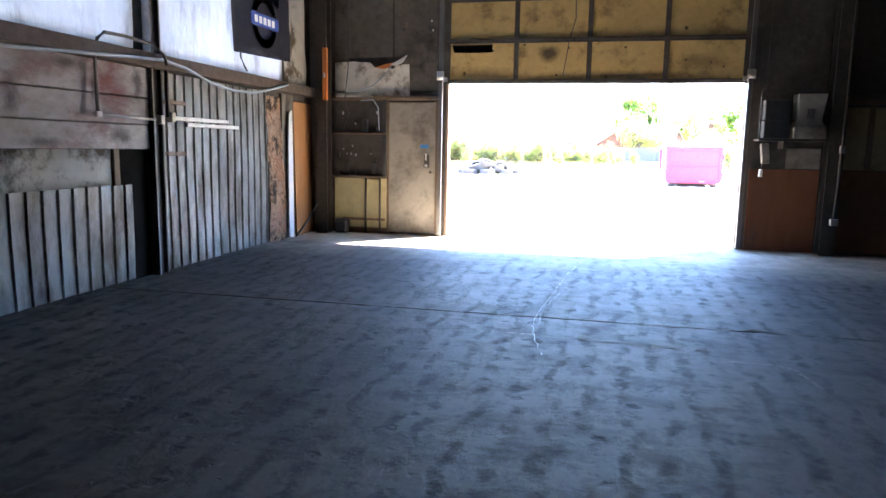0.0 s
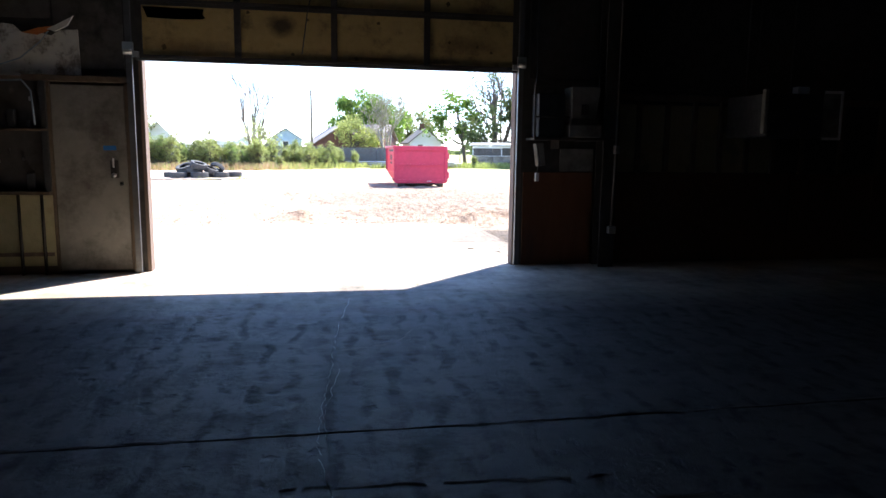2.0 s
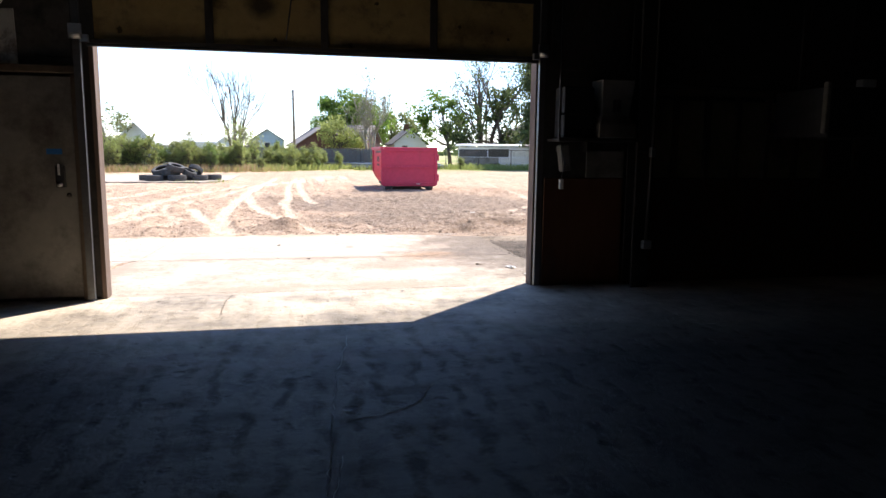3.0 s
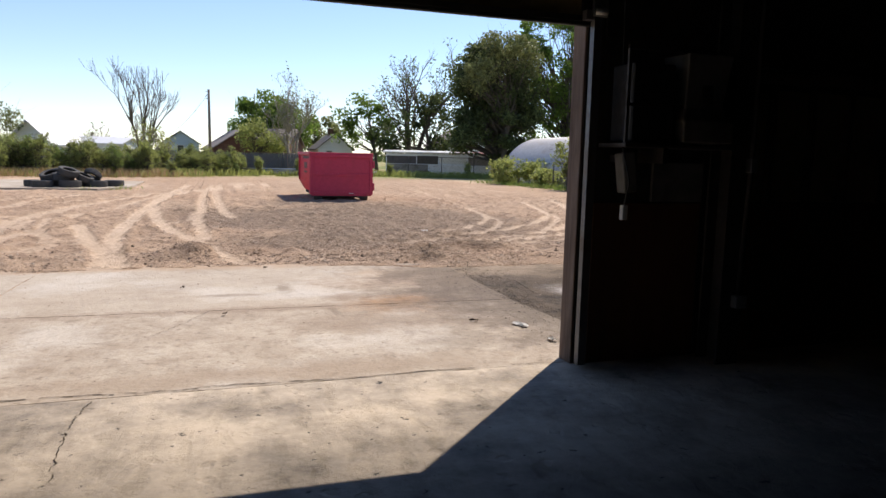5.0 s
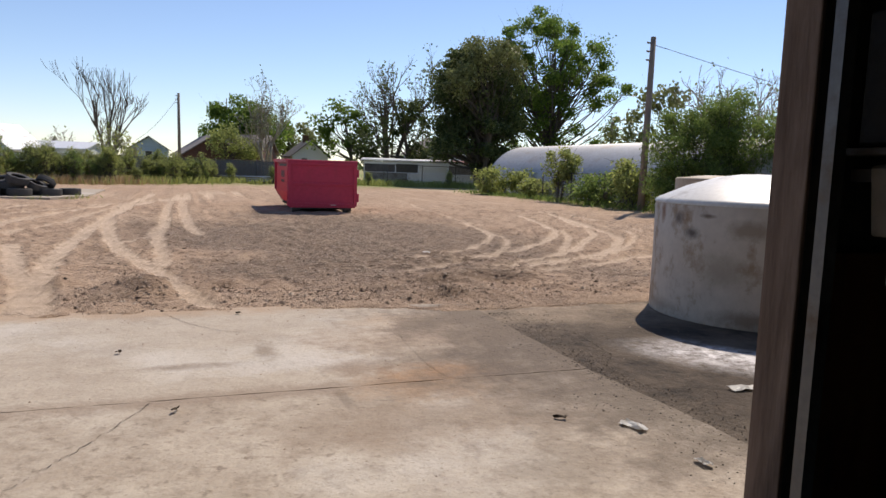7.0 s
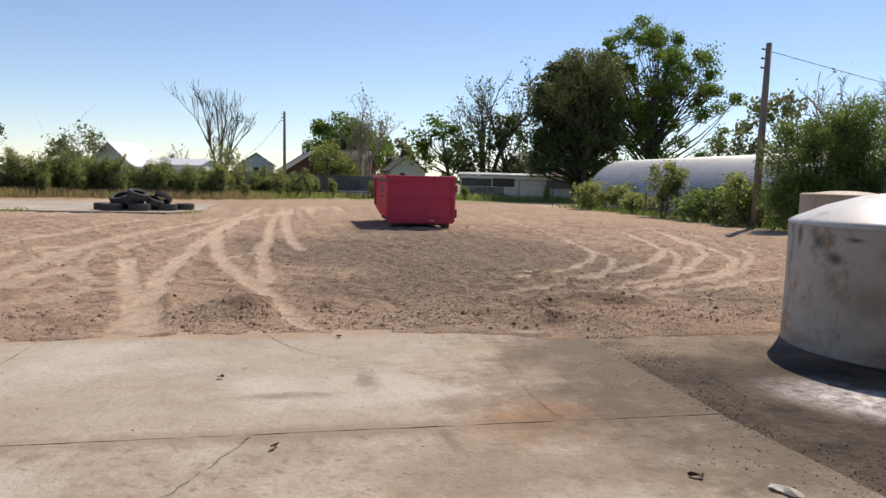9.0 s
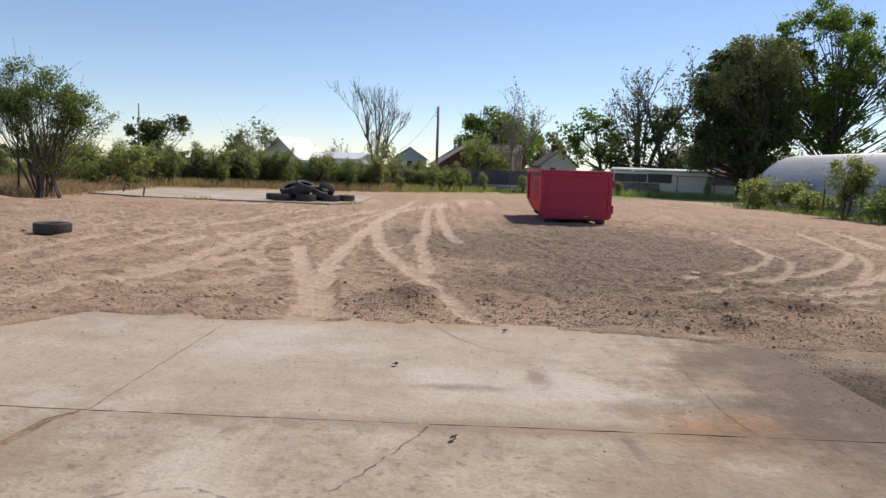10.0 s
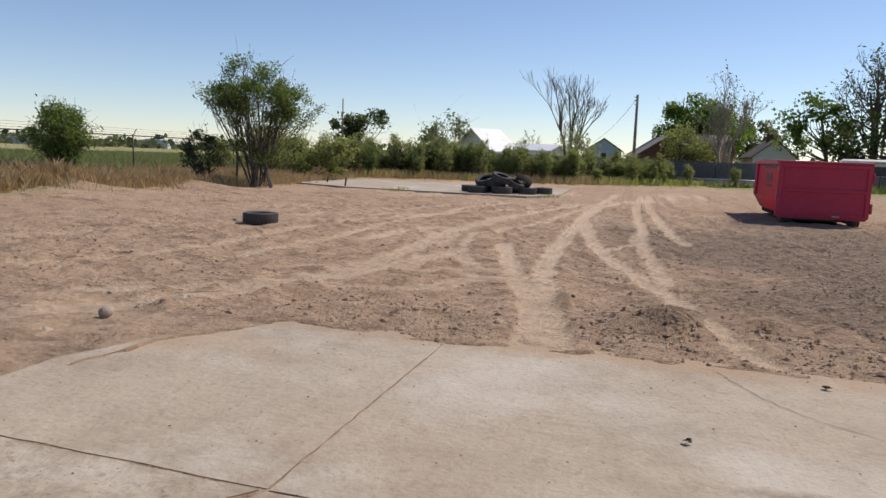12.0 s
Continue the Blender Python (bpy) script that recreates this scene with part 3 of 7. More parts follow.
# centre lines of single wheel tracks in the dirt: width, strength, plan points
TRACKS = [
    (0.34, 1.0, [(-2.25, 15.1), (-2.44, 16.65), (-2.93, 18.76), (-3.63, 21.85)]),
    (0.36, 1.0, [(-2.05, 15.1), (-2.42, 17.57), (-2.62, 19.3), (-2.67, 20.6), (-2.7, 22.5), (-2.64, 25.3), (-2.55, 29.5), (-2.13, 33.7), (-0.99, 37.8), (3.17, 46.1)]),
    (0.34, 0.95, [(-0.55, 15.2), (-0.78, 16.1), (-0.98, 17.2), (-1.2, 18.3), (-1.45, 19.3), (-1.84, 21.0), (-2.15, 22.9), (-2.45, 26.1), (-2.62, 29.5), (-2.41, 33.6), (-2.0, 42.0)]),
    (0.30, 0.85, [(-1.08, 18.7), (-1.15, 20.6), (-1.26, 22.4), (-1.23, 25.4), (-1.27, 30.7), (-1.23, 34.6), (-1.0, 40.2)]),
    (0.26, 0.8, [(-1.95, 21.5), (-1.5, 22.9), (-1.23, 25.4)]),
    (0.34, 0.8, [(-0.51, 23.4), (-0.7, 26.3), (-0.8, 31.6), (-0.6, 40.4), (2.0, 46.5)]),
    (0.36, 0.85, [(-5.9, 21.0), (-5.58, 23.1), (-4.93, 23.9), (-4.59, 25.1), (-4.19, 27.4), (-3.65, 30.7), (-2.55, 34.2), (-0.52, 38.4), (3.25, 46.9)]),
    (0.30, 0.7, [(-4.87, 22.1), (-4.25, 23.5), (-3.5, 25.7), (-2.95, 30.4), (-2.26, 36.2)]),
    (0.36, 0.7, [(-9.5, 23.8), (-7.17, 25.9), (-6.37, 27.1), (-5.36, 28.4), (-4.28, 30.6), (-3.09, 33.8)]),
    (0.20, 0.6, [(-5.33, 22.1), (-4.67, 21.4), (-4.0, 20.0), (-3.36, 18.2)]),
    (0.18, 0.6, [(-4.38, 22.8), (-4.1, 20.8), (-3.56, 19.2)]),
    (0.18, 0.5, [(-4.75, 22.4), (-4.45, 21.2), (-3.8, 19.6)]),
    (0.42, 0.6, [(-6.6, 15.5), (-5.04, 16.6), (-3.87, 16.9), (-3.29, 17.9), (-2.96, 18.5)]),
    (0.34, 0.5, [(-5.6, 17.9), (-4.42, 18.3), (-3.83, 18.6), (-3.23, 19.0)]),
    (0.46, 0.8, [(-8.6, 13.2), (-6.6, 14.2), (-6.05, 14.9), (-5.59, 15.5), (-5.21, 16.1), (-4.67, 18.0), (-4.14, 20.1)]),
    (0.36, 0.55, [(-9.4, 15.0), (-8.37, 16.2), (-7.86, 17.5), (-7.54, 19.0), (-7.58, 21.2), (-7.44, 23.2), (-6.4, 27.0)]),
    (0.38, 0.75, [(-5.5, 16.2), (-5.1, 17.3), (-4.81, 19.1), (-4.83, 20.5), (-4.91, 23.5), (-4.3, 28.0)]),
    (0.34, 0.7, [(-6.6, 18.4), (-6.43, 20.5), (-6.41, 25.5), (-5.42, 32.5)]),
    (0.34, 0.45, [(-11.5, 18.0), (-9.5, 21.0), (-8.2, 25.5), (-6.2, 31.0)]),
    (0.22, 0.85, [(6.67, 26.1), (6.3, 23.8), (5.61, 22.0), (4.79, 20.8), (3.88, 19.8), (2.7, 19.0)]),
    (0.20, 0.8, [(6.33, 23.6), (5.98, 22.0), (5.55, 21.0), (4.79, 19.8), (3.61, 18.8), (2.74, 18.3)]),
    (0.26, 0.9, [(10.12, 29.5), (9.18, 26.3), (8.32, 23.9), (7.17, 22.1), (5.9, 20.6), (5.01, 19.8), (4.0, 18.8)]),
    (0.22, 0.8, [(8.48, 23.9), (7.86, 22.4), (6.43, 20.2), (5.58, 19.1), (4.63, 18.5)]),
    (0.26, 0.95, [(12.3, 31.9), (10.32, 26.4), (9.1, 23.3), (8.01, 21.8), (6.37, 19.8), (5.03, 18.6), (4.1, 18.2)]),
    (0.30, 1.0, [(12.03, 31.1), (10.32, 25.6), (9.03, 22.1), (8.35, 21.1), (7.24, 19.8), (6.11, 18.9), (4.96, 18.2), (3.85, 17.7)]),
    (0.22, 0.8, [(10.65, 24.0), (9.54, 22.1), (8.28, 20.6), (7.09, 19.4), (5.83, 18.4), (4.29, 17.6)]),
    (0.22, 0.7, [(12.4, 31.7), (12.0, 27.5), (11.0, 24.0), (10.5, 22.0)]),
    (0.30, 0.8, [(7.91, 19.0), (6.84, 18.5), (5.91, 17.9), (4.77, 17.4), (3.67, 17.0), (2.78, 16.8)]),
    (0.24, 0.5, [(10.2, 48.4), (7.95, 35.0), (7.16, 29.1), (6.77, 25.9)]),
    (0.24, 0.5, [(9.68, 45.3), (10.65, 35.6), (11.28, 31.8), (12.03, 31.1)]),
    (0.30, 0.5, [(10.96, 51.2), (12.54, 43.2), (12.85, 35.3)]),
    (0.20, 0.6, [(3.3, 18.1), (2.23, 17.5), (1.64, 17.8)]), (0.20, 0.55, [(3.56, 17.4), (2.6, 17.2), (1.93, 17.1)]),
    (0.9, 0.7, [(-16.0, 45.0), (-6.0, 48.5), (4.0, 50.5), (14.0, 52.0), (20.0, 53.0)]),
    (0.7, 0.5, [(-10.0, 33.0), (-3.0, 41.0), (5.0, 45.0), (13.0, 46.0)]),
]
# heaps of pushed-up dirt at the edge of the apron: x, y, half widths, height
HEAPS = [(-1.2, 16.1, 0.52, 0.34, 0.17), (-2.2, 16.9, 0.24, 0.18, 0.07), (2.9, 16.25, 0.95, 0.14, 0.17), (1.75, 16.5, 0.35, 0.18, 0.12), (2.1, 15.35, 0.5, 0.16, 0.08), (1.3, 15.5, 0.3, 0.18, 0.06), (2.4, 18.2, 1.3, 0.2, 0.07),
         (-3.2, 15.5, 0.7, 0.22, 0.07), (-19.0, 27.3, 3.2, 1.3, 0.38), (-16.2, 30.8, 1.6, 1.0, 0.3), (-22.5, 24.5, 3.0, 1.6, 0.5)]


def ground_height(x, y):
    lot = np.maximum(smooth_step(14.6, 15.4, y), smooth_step(-4.6, -5.6, x))
    z = -0.03 - 0.07 * smooth_step(15, 20, y) + lot * 0.05 * (lattice(x, y, 2.3, 1) - 0.5) + lot * 0.07 * (lattice(x, y, 0.55, 2) - 0.5) + lot * 0.06 * (lattice(x, y, 0.22, 3) - 0.5)
    far = np.hypot(x, y - 30)
    z = z + smooth_step(80, 700, far) * 1.2
    for hx, hy, wx, wy, h in HEAPS:
        d = ((x - hx) / wx) ** 2 + ((y - hy) / wy) ** 2
        z = z + h * np.exp(-d) * (0.6 + 0.8 * lattice(x, y, 0.3, 7))
    edge = np.interp(x, [-5.1, -4.98, -4.86, -4.72, -4.44, -4.2, -3.9, -2.83, -2.3, -0.5, 0.76, 1.27, 1.64, 2.1, 3.0, 7.4, 7.5], [-99, 13.1, 13.55, 14.22, 14.65, 15.0, 14.92, 14.86, 15.0, 14.94, 14.82, 14.64, 14.45, 14.4, 14.45, 14.6, -99])
    edge = edge + 0.10 * (lattice(x, y, 0.5, 41) - 0.5) + 0.12 * (lattice(x, y, 0.18, 42) - 0.5)
    under = smooth_step(0.0, 0.22, edge - y)
    z = z + 0.03 * (1 - smooth_step(0.0, 1.2, y - edge))
    return z * (1 - under) - 0.28 * under


def axis(fine_from, fine_to, step, reach):
    core = np.arange(fine_from, fine_to + step / 2, step)
    grow = [step * 1.35 ** k for k in range(1, 60)]
    out = np.cumsum(grow)
    out = out[out < reach]
    return np.concatenate([fine_from - out[::-1], core, fine_to + out])


def track_value(nx, ny):
    """How far plan points lie in a wheel track, and on the lip pushed up beside it."""
    value, lip = np.zeros_like(nx), np.zeros_like(nx)
    for width, strength, pts in TRACKS:
        width = width * 0.85
        line = curve_points(pts, 30)
        lo, hi = line.min(0) - 1, line.max(0) + 1
        pick = np.where((nx > lo[0]) & (nx < hi[0]) & (ny > lo[1]) & (ny < hi[1]))[0]
        best = np.full(len(pick), 9.0)
        for a, b in zip(line, line[1:]):
            d = b - a
            t = np.clip(((nx[pick] - a[0]) * d[0] + (ny[pick] - a[1]) * d[1]) / (d @ d), 0, 1)
            best = np.minimum(best, np.hypot(nx[pick] - a[0] - t * d[0], ny[pick] - a[1] - t * d[1]))
        ragged = best + 0.07 * (lattice(nx[pick], ny[pick], 0.22, 11) - 0.5)
        tread = 0.82 + 0.18 * np.cos(2 * math.pi * ragged / (width * 0.42))
        value[pick] = np.maximum(value[pick], strength * tread * (1 - smooth_step(width * 0.40, width * 0.56, ragged)))
        lip[pick] = np.maximum(lip[pick], strength * np.exp(-((best - width * 0.72) / 0.07) ** 2))
    return value, lip


def build_ground():
    xs = axis(-10, 13, 0.06, 2600)
    ys = axis(12.6, 32, 0.06, 2600)
    ys = ys[ys > -60]
    ys = np.concatenate([[-2600, -600, -150], ys])
    x, y = np.meshgrid(xs, ys)
    x, y = x.ravel(), y.ravel()
    z = ground_height(x, y)
    track = np.zeros_like(x)
    near = (y > 14) & (y < 54) & (np.abs(x) < 22)
    nx, ny = x[near], y[near]
    value, lip = track_value(nx, ny)
    track[near] = value * (0.72 + 0.4 * lattice(nx, ny, 0.9, 12))
    lot = smooth_step(14.9, 15.6, y) + smooth_step(-4.9, -5.6, x) * (y > 12)
    broken = np.clip(lot, 0, 1) * (1 - np.clip(track * 1.6, 0, 1)) * (0.25 + 1.1 * smooth_step(0.40, 0.75, lattice(x, y, 1.3, 13)))
    packed = np.clip(track * 1.3, 0, 1) * smooth_step(15.1, 15.6, y) * 0.8
    z = z + packed * (-0.03 - 0.07 * smooth_step(15, 20, y) - z)
    z = z - 0.03 * track + broken * (0.06 * (lattice(x, y, 0.12, 14) - 0.5) + 0.03 * (lattice(x, y * 1.7, 0.42, 15) - 0.5))
    z[near] += 0.014 * lip * (1 - np.clip(value, 0, 1)) * (0.3 + 1.2 * lattice(nx, ny, 0.35, 16))
    gravel = (1 - smooth_step(0.6, 1.5, np.hypot((x - 2.6) / 3.4, (y - 23) / 7.5) + 0.9 * (lattice(x, y, 1.8, 21) - 0.5)))
    for k, (hx, hy, wx, wy, h) in enumerate(HEAPS[:7]):
        d = ((x - hx) / (wx * 1.2)) ** 2 + ((y - hy) / (wy * 1.3)) ** 2
        gravel = np.maximum(gravel, np.exp(-d) * (0.25 if k < 2 else 0.7) * (1.0 + 0.6 * lattice(x, y, 0.3, 22)))
    gravel = np.clip(gravel, 0, 1)
    meadow = np.maximum(smooth_step(-17.0, -19.0, x + 2 * (lattice(x, y, 3, 31) - 0.5) + 0.0 * y), smooth_step(54, 58, y + 3 * (lattice(x, y, 4, 32) - 0.5)))
    meadow = np.maximum(meadow, smooth_step(16.5, 18.5, x + 2 * (lattice(x, y, 3, 33) - 0.5)))
    w, h = len(xs), len(ys)
    i = np.arange(w * h).reshape(h, w)
    quads = np.stack([i[:-1, :-1], i[:-1, 1:], i[1:, 1:], i[1:, :-1]], -1).reshape(-1, 4)
    me = bpy.data.meshes.new("ground")
    me.vertices.add(w * h)
    me.vertices.foreach_set("co", np.stack([x, y, z], 1).ravel())
    me.loops.add(quads.size)
    me.loops.foreach_set("vertex_index", quads.ravel())
    me.polygons.add(len(quads))
    me.polygons.foreach_set("loop_start", np.arange(0, quads.size, 4))
    me.polygons.foreach_set("use_smooth", np.ones(len(quads), bool))
    me.update()
    for key, values in (("track", track), ("gravel", gravel), ("meadow", meadow)):
        me.attributes.new(key, "FLOAT", "POINT").data.foreach_set("value", values.astype(np.float32))
    return structure(hang("ground", me, DIRT), "reddish dirt lot with pale tyre tracks and gravel")


build_ground()

# ---- the shop's shell ----
def prism(bm, outline, z0, z1):
    """A flat slab with the given plan outline (counter-clockwise)."""
    low = [bm.verts.new((x, y, z0)) for x, y in outline]
    top = [bm.verts.new((x, y, z1)) for x, y in outline]
    bm.faces.new(low[::-1])
    bm.faces.new(top)
    for i in range(len(outline)):
        k = (i + 1) % len(outline)
        bm.faces.new((low[i], low[k], top[k], top[i]))
    return bm


def ragged(points, step=0.12, by=0.012, seed=1):
    """A plan outline with small breaks along its edges."""
    rng = random.Random(seed)
    out = []
    for a, b in zip(points, points[1:] + points[:1]):
        n = max(1, int(math.dist(a, b) / step))
        for i in range(n):
            t = i / n
            j = by if i else by * 0.3
            out.append((a[0] + (b[0] - a[0]) * t + rng.uniform(-j, j), a[1] + (b[1] - a[1]) * t + rng.uniform(-j, j)))
    return out


floor = structure(part("floor", boxed(LEFT - THICK, RIGHT + THICK, BACK - THICK, FRONT + 0.02, -0.4, -0.02), STUD_WOOD), "worn grey concrete shop floor with tyre marks and a joint")
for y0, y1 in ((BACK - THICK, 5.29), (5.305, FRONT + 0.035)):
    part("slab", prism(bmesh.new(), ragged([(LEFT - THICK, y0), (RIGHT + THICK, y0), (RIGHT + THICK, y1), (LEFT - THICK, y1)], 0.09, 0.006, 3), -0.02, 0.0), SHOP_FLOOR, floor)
wall = bmesh.new()
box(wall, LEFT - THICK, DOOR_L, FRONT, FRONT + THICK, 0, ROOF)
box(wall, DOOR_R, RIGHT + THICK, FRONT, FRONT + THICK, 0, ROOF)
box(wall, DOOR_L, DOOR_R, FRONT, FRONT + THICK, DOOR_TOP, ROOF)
wall_north = structure(part("wall_north", wall, DARK_WALL), "dark shop wall round the wide door opening")
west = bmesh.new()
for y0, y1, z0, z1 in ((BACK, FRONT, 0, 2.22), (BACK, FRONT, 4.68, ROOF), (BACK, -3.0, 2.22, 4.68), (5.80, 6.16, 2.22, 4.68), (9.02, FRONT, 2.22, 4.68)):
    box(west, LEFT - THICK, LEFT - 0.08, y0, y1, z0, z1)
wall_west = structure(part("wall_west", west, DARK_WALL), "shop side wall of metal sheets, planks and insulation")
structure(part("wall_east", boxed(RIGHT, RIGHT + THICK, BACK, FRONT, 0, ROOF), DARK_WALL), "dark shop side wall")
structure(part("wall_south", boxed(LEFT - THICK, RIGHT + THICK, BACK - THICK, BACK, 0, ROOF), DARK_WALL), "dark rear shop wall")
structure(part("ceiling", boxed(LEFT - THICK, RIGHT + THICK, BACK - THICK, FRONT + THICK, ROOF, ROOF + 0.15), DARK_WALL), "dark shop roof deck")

# jambs and casing of the big opening
for x0, x1 in ((DOOR_L - 0.003, DOOR_L + 0.038), (DOOR_R - 0.02, DOOR_R + 0.003)):
    bm = boxed(x0, x1, FRONT - 0.012, FRONT + THICK + 0.02, 0.0, DOOR_TOP, bevel=0.004)
    structure(part("trim", bm, JAMB_WOOD), "weathered brown wooden door jamb")
bm = boxed(DOOR_R - 0.0, DOOR_R + 0.12, FRONT + THICK + 0.022, FRONT + THICK + 0.05, 0.0, DOOR_TOP, bevel=0.003)
structure(part("trim", bm, JAMB_WOOD), "weathered brown wooden outer casing")
bm = boxed(DOOR_L - 0.12, DOOR_L + 0.02, FRONT + THICK + 0.022, FRONT + THICK + 0.05, 0.0, DOOR_TOP, bevel=0.003)
structure(part("trim", bm, JAMB_WOOD), "weathered brown wooden outer casing")

# concrete apron in front of the door: panels with open joints over a dirt-filled bed
pavement = structure(part("pavement", prism(bmesh.new(), [(-5.1, FRONT + 0.04), (7.6, FRONT + 0.04), (7.6, 14.3), (3.6, 14.4), (1.1, 14.6), (-4.2, 14.9), (-5.1, 13.5)], -0.4, -0.0105), DIRT), "sunlit pale concrete apron with joints and stains")
EDGE = FRONT + 0.05
PANELS = [
    [(-2.955, 12.452), (1.98, 12.335), (2.0, 13.45), (2.03, 14.75), (1.05, 14.95), (-1.0, 15.1), (-2.832, 15.1)],
    [(-5.12, 12.565), (-2.972, 12.468), (-2.848, 15.08), (-4.25, 15.12), (-4.8, 14.35), (-5.1, 13.6)],
    [(-3.20, EDGE), (2.06, EDGE), (2.03, 11.45), (1.97, 12.325), (-2.955, 12.443), (-3.05, 12.3), (-3.12, 11.8)],
    [(-5.12, EDGE), (-3.25, EDGE), (-3.19, 11.8), (-3.13, 12.3), (-2.995, 12.450), (-5.12, 12.545)],
]
for i, outline in enumerate(PANELS):
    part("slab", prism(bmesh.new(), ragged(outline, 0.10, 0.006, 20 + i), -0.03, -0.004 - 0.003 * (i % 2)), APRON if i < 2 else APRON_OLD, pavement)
part("slab", prism(bmesh.new(), ragged([(1.97, EDGE), (7.5, EDGE), (7.5, 14.75), (4.4, 14.75), (2.9, 14.7), (1.96, 14.7), (1.94, 13.5), (1.96, 11.5)], 0.07, 0.03, 31), -0.03, -0.008), ASPHALT_OILY, pavement)



def crack(name, points, width, parent, mat, z, seed):
    """A thin broken line lying in a slab's surface."""
    rng = random.Random(seed)
    line = curve_points(points, 14)
    bm = bmesh.new()
    prev = None
    for p, q in zip(line, line[1:]):
        d = (q - p) / max(np.linalg.norm(q - p), 1e-6)
        o = p + np.array([-d[1], d[0]]) * rng.uniform(-0.012, 0.012)
        w = width * rng.uniform(0.3, 1.3)
        cur = [bm.verts.new((o[0] - d[1] * w * s, o[1] + d[0] * w * s, z)) for s in (-0.5, 0.5)]
        if prev and rng.random() < 0.9:
            bm.faces.new((prev[0], cur[0], cur[1], prev[1]))
        prev = cur
    bmesh.ops.solidify(bm, geom=bm.faces[:], thickness=0.0015)
    return part(name, bm, mat, parent)


for i, (pts, w) in enumerate((([(-1.52, 11.36), (-1.26, 11.8), (-0.96, 12.4)], 0.004), ([(0.92, 13.6), (0.88, 13.1), (0.86, 12.7), (0.9, 12.35)], 0.003), ([(-2.9, 10.26), (-1.9, 10.24), (-1.26, 10.2), (-0.85, 10.22), (-0.25, 10.19), (1.4, 10.2)], 0.010),
                              ([(-3.0, 11.0), (-2.2, 11.5), (-1.7, 11.4)], 0.004), ([(-1.0, 14.95), (-0.6, 14.2), (0.3, 13.6)], 0.004))):
    crack("crack", pts, w, pavement, CRACK_FILL, 0.001, i)
for i, (pts, w) in enumerate((([(-1.62, 9.1), (-1.65, 9.6), (-1.64, 9.9), (-1.6, 10.12)], 0.005), ([(-4.2, 5.33), (-2.3, 5.32), (0.0, 5.29), (2.5, 5.32), (6.0, 5.3)], 0.016))):
    crack("crack", pts, w, floor, DIRT_DARK if i == 1 else CRACK_FILL, 0.003, 30 + i)
for i, (pts, w) in enumerate((([(-0.62, 8.4), (-0.78, 7.2), (-0.86, 6.2), (-0.93, 5.4), (-0.92, 4.9), (-0.80, 4.2)], 0.007), ([(-0.80, 6.3), (-0.90, 5.5), (-0.88, 5.0)], 0.005))):
    crack("scratch", pts, w * 0.55, floor, CONCRETE_OUT, 0.003, 60 + i)
for i, (pts, w) in enumerate((([(-1.1, 4.75), (-0.6, 4.72), (-0.1, 4.68), (0.35, 4.66)], 0.022), ([(-0.2, 7.2), (-0.4, 6.85), (-0.8, 6.7)], 0.012), ([(0.4, 4.45), (0.75, 4.4), (0.85, 4.0)], 0.02))):
    crack("scuff", pts, w, floor, DIRT_DARK, 0.002, 80 + i)

# girt and columns of the side wall
GIRT = surface("grimy_dark_girt", (0.05, 0.037, 0.028), (0.085, 0.062, 0.046), (0.02, 0.016, 0.013), 0.85, 0, 1.2, 12, 2.5)
structure(part("beam", boxed(LEFT - 0.06, LEFT + 0.10, BACK, FRONT - 0.02, 2.09, 2.23, bevel=0.008), GIRT), "dark stained wooden girt along the wall")
col = bmesh.new()
box(col, LEFT - 0.06, LEFT + 0.03, 5.98, 6.0, 0, ROOF), box(col, LEFT - 0.06, LEFT + 0.03, 6.12, 6.138, 0, ROOF), box(col, LEFT - 0.03, LEFT - 0.01, 6.0, 6.12, 0, ROOF)
structure(part("column", col, STEEL_DARK), "dark steel column with flanges")
col = bmesh.new()
box(col, -4.76, -4.58, 9.80, 9.82, 0, ROOF), box(col, -4.76, -4.58, 9.98, 10.0, 0, ROOF), box(col, -4.68, -4.66, 9.82, 9.98, 0, ROOF)
structure(part("column", col, STEEL_DARK), "dark steel corner column with flanges")
col = bmesh.new()
box(col, 2.46, 2.65, 9.83, 9.85, 0, ROOF), box(col, 2.46, 2.65, 10.03, 10.05, 0, ROOF), box(col, 2.545, 2.565, 9.85, 10.03, 0, ROOF)
structure(part("column", col, STEEL_DARK), "dark steel column beside the door")


# ---- side wall covering ----
def ribbed_sheet(y0, y1, z0, z1, pitch, rib=0.024, deep=0.017, face=LEFT - 0.03):
    """Sheet metal with narrow upright ribs standing proud of flat pans."""
    pts, y = [], y0
    while y < y1 - 1e-6:
        e = min(y + pitch, y1)
        for dy, dx in ((0, 0), (pitch - rib * 1.8, 0), (pitch - rib * 1.4, deep), (pitch - rib * 0.4, deep)):
            if y + dy <= e:
                pts.append((y + dy, dx))
        y = e
    pts.append((y1, 0))
    bm = bmesh.new()
    rows = []
    for z in np.linspace(z0, z1, 5):
        rows.append([bm.verts.new((face + dx + 0.006 * math.sin(z * 3 + y * 2.1), y, z)) for y, dx in pts])
    for a, b in zip(rows, rows[1:]):
        for i in range(len(pts) - 1):
            bm.faces.new((a[i], a[i + 1], b[i + 1], b[i]))
    bmesh.ops.solidify(bm, geom=bm.faces[:], thickness=0.003)
    return bm


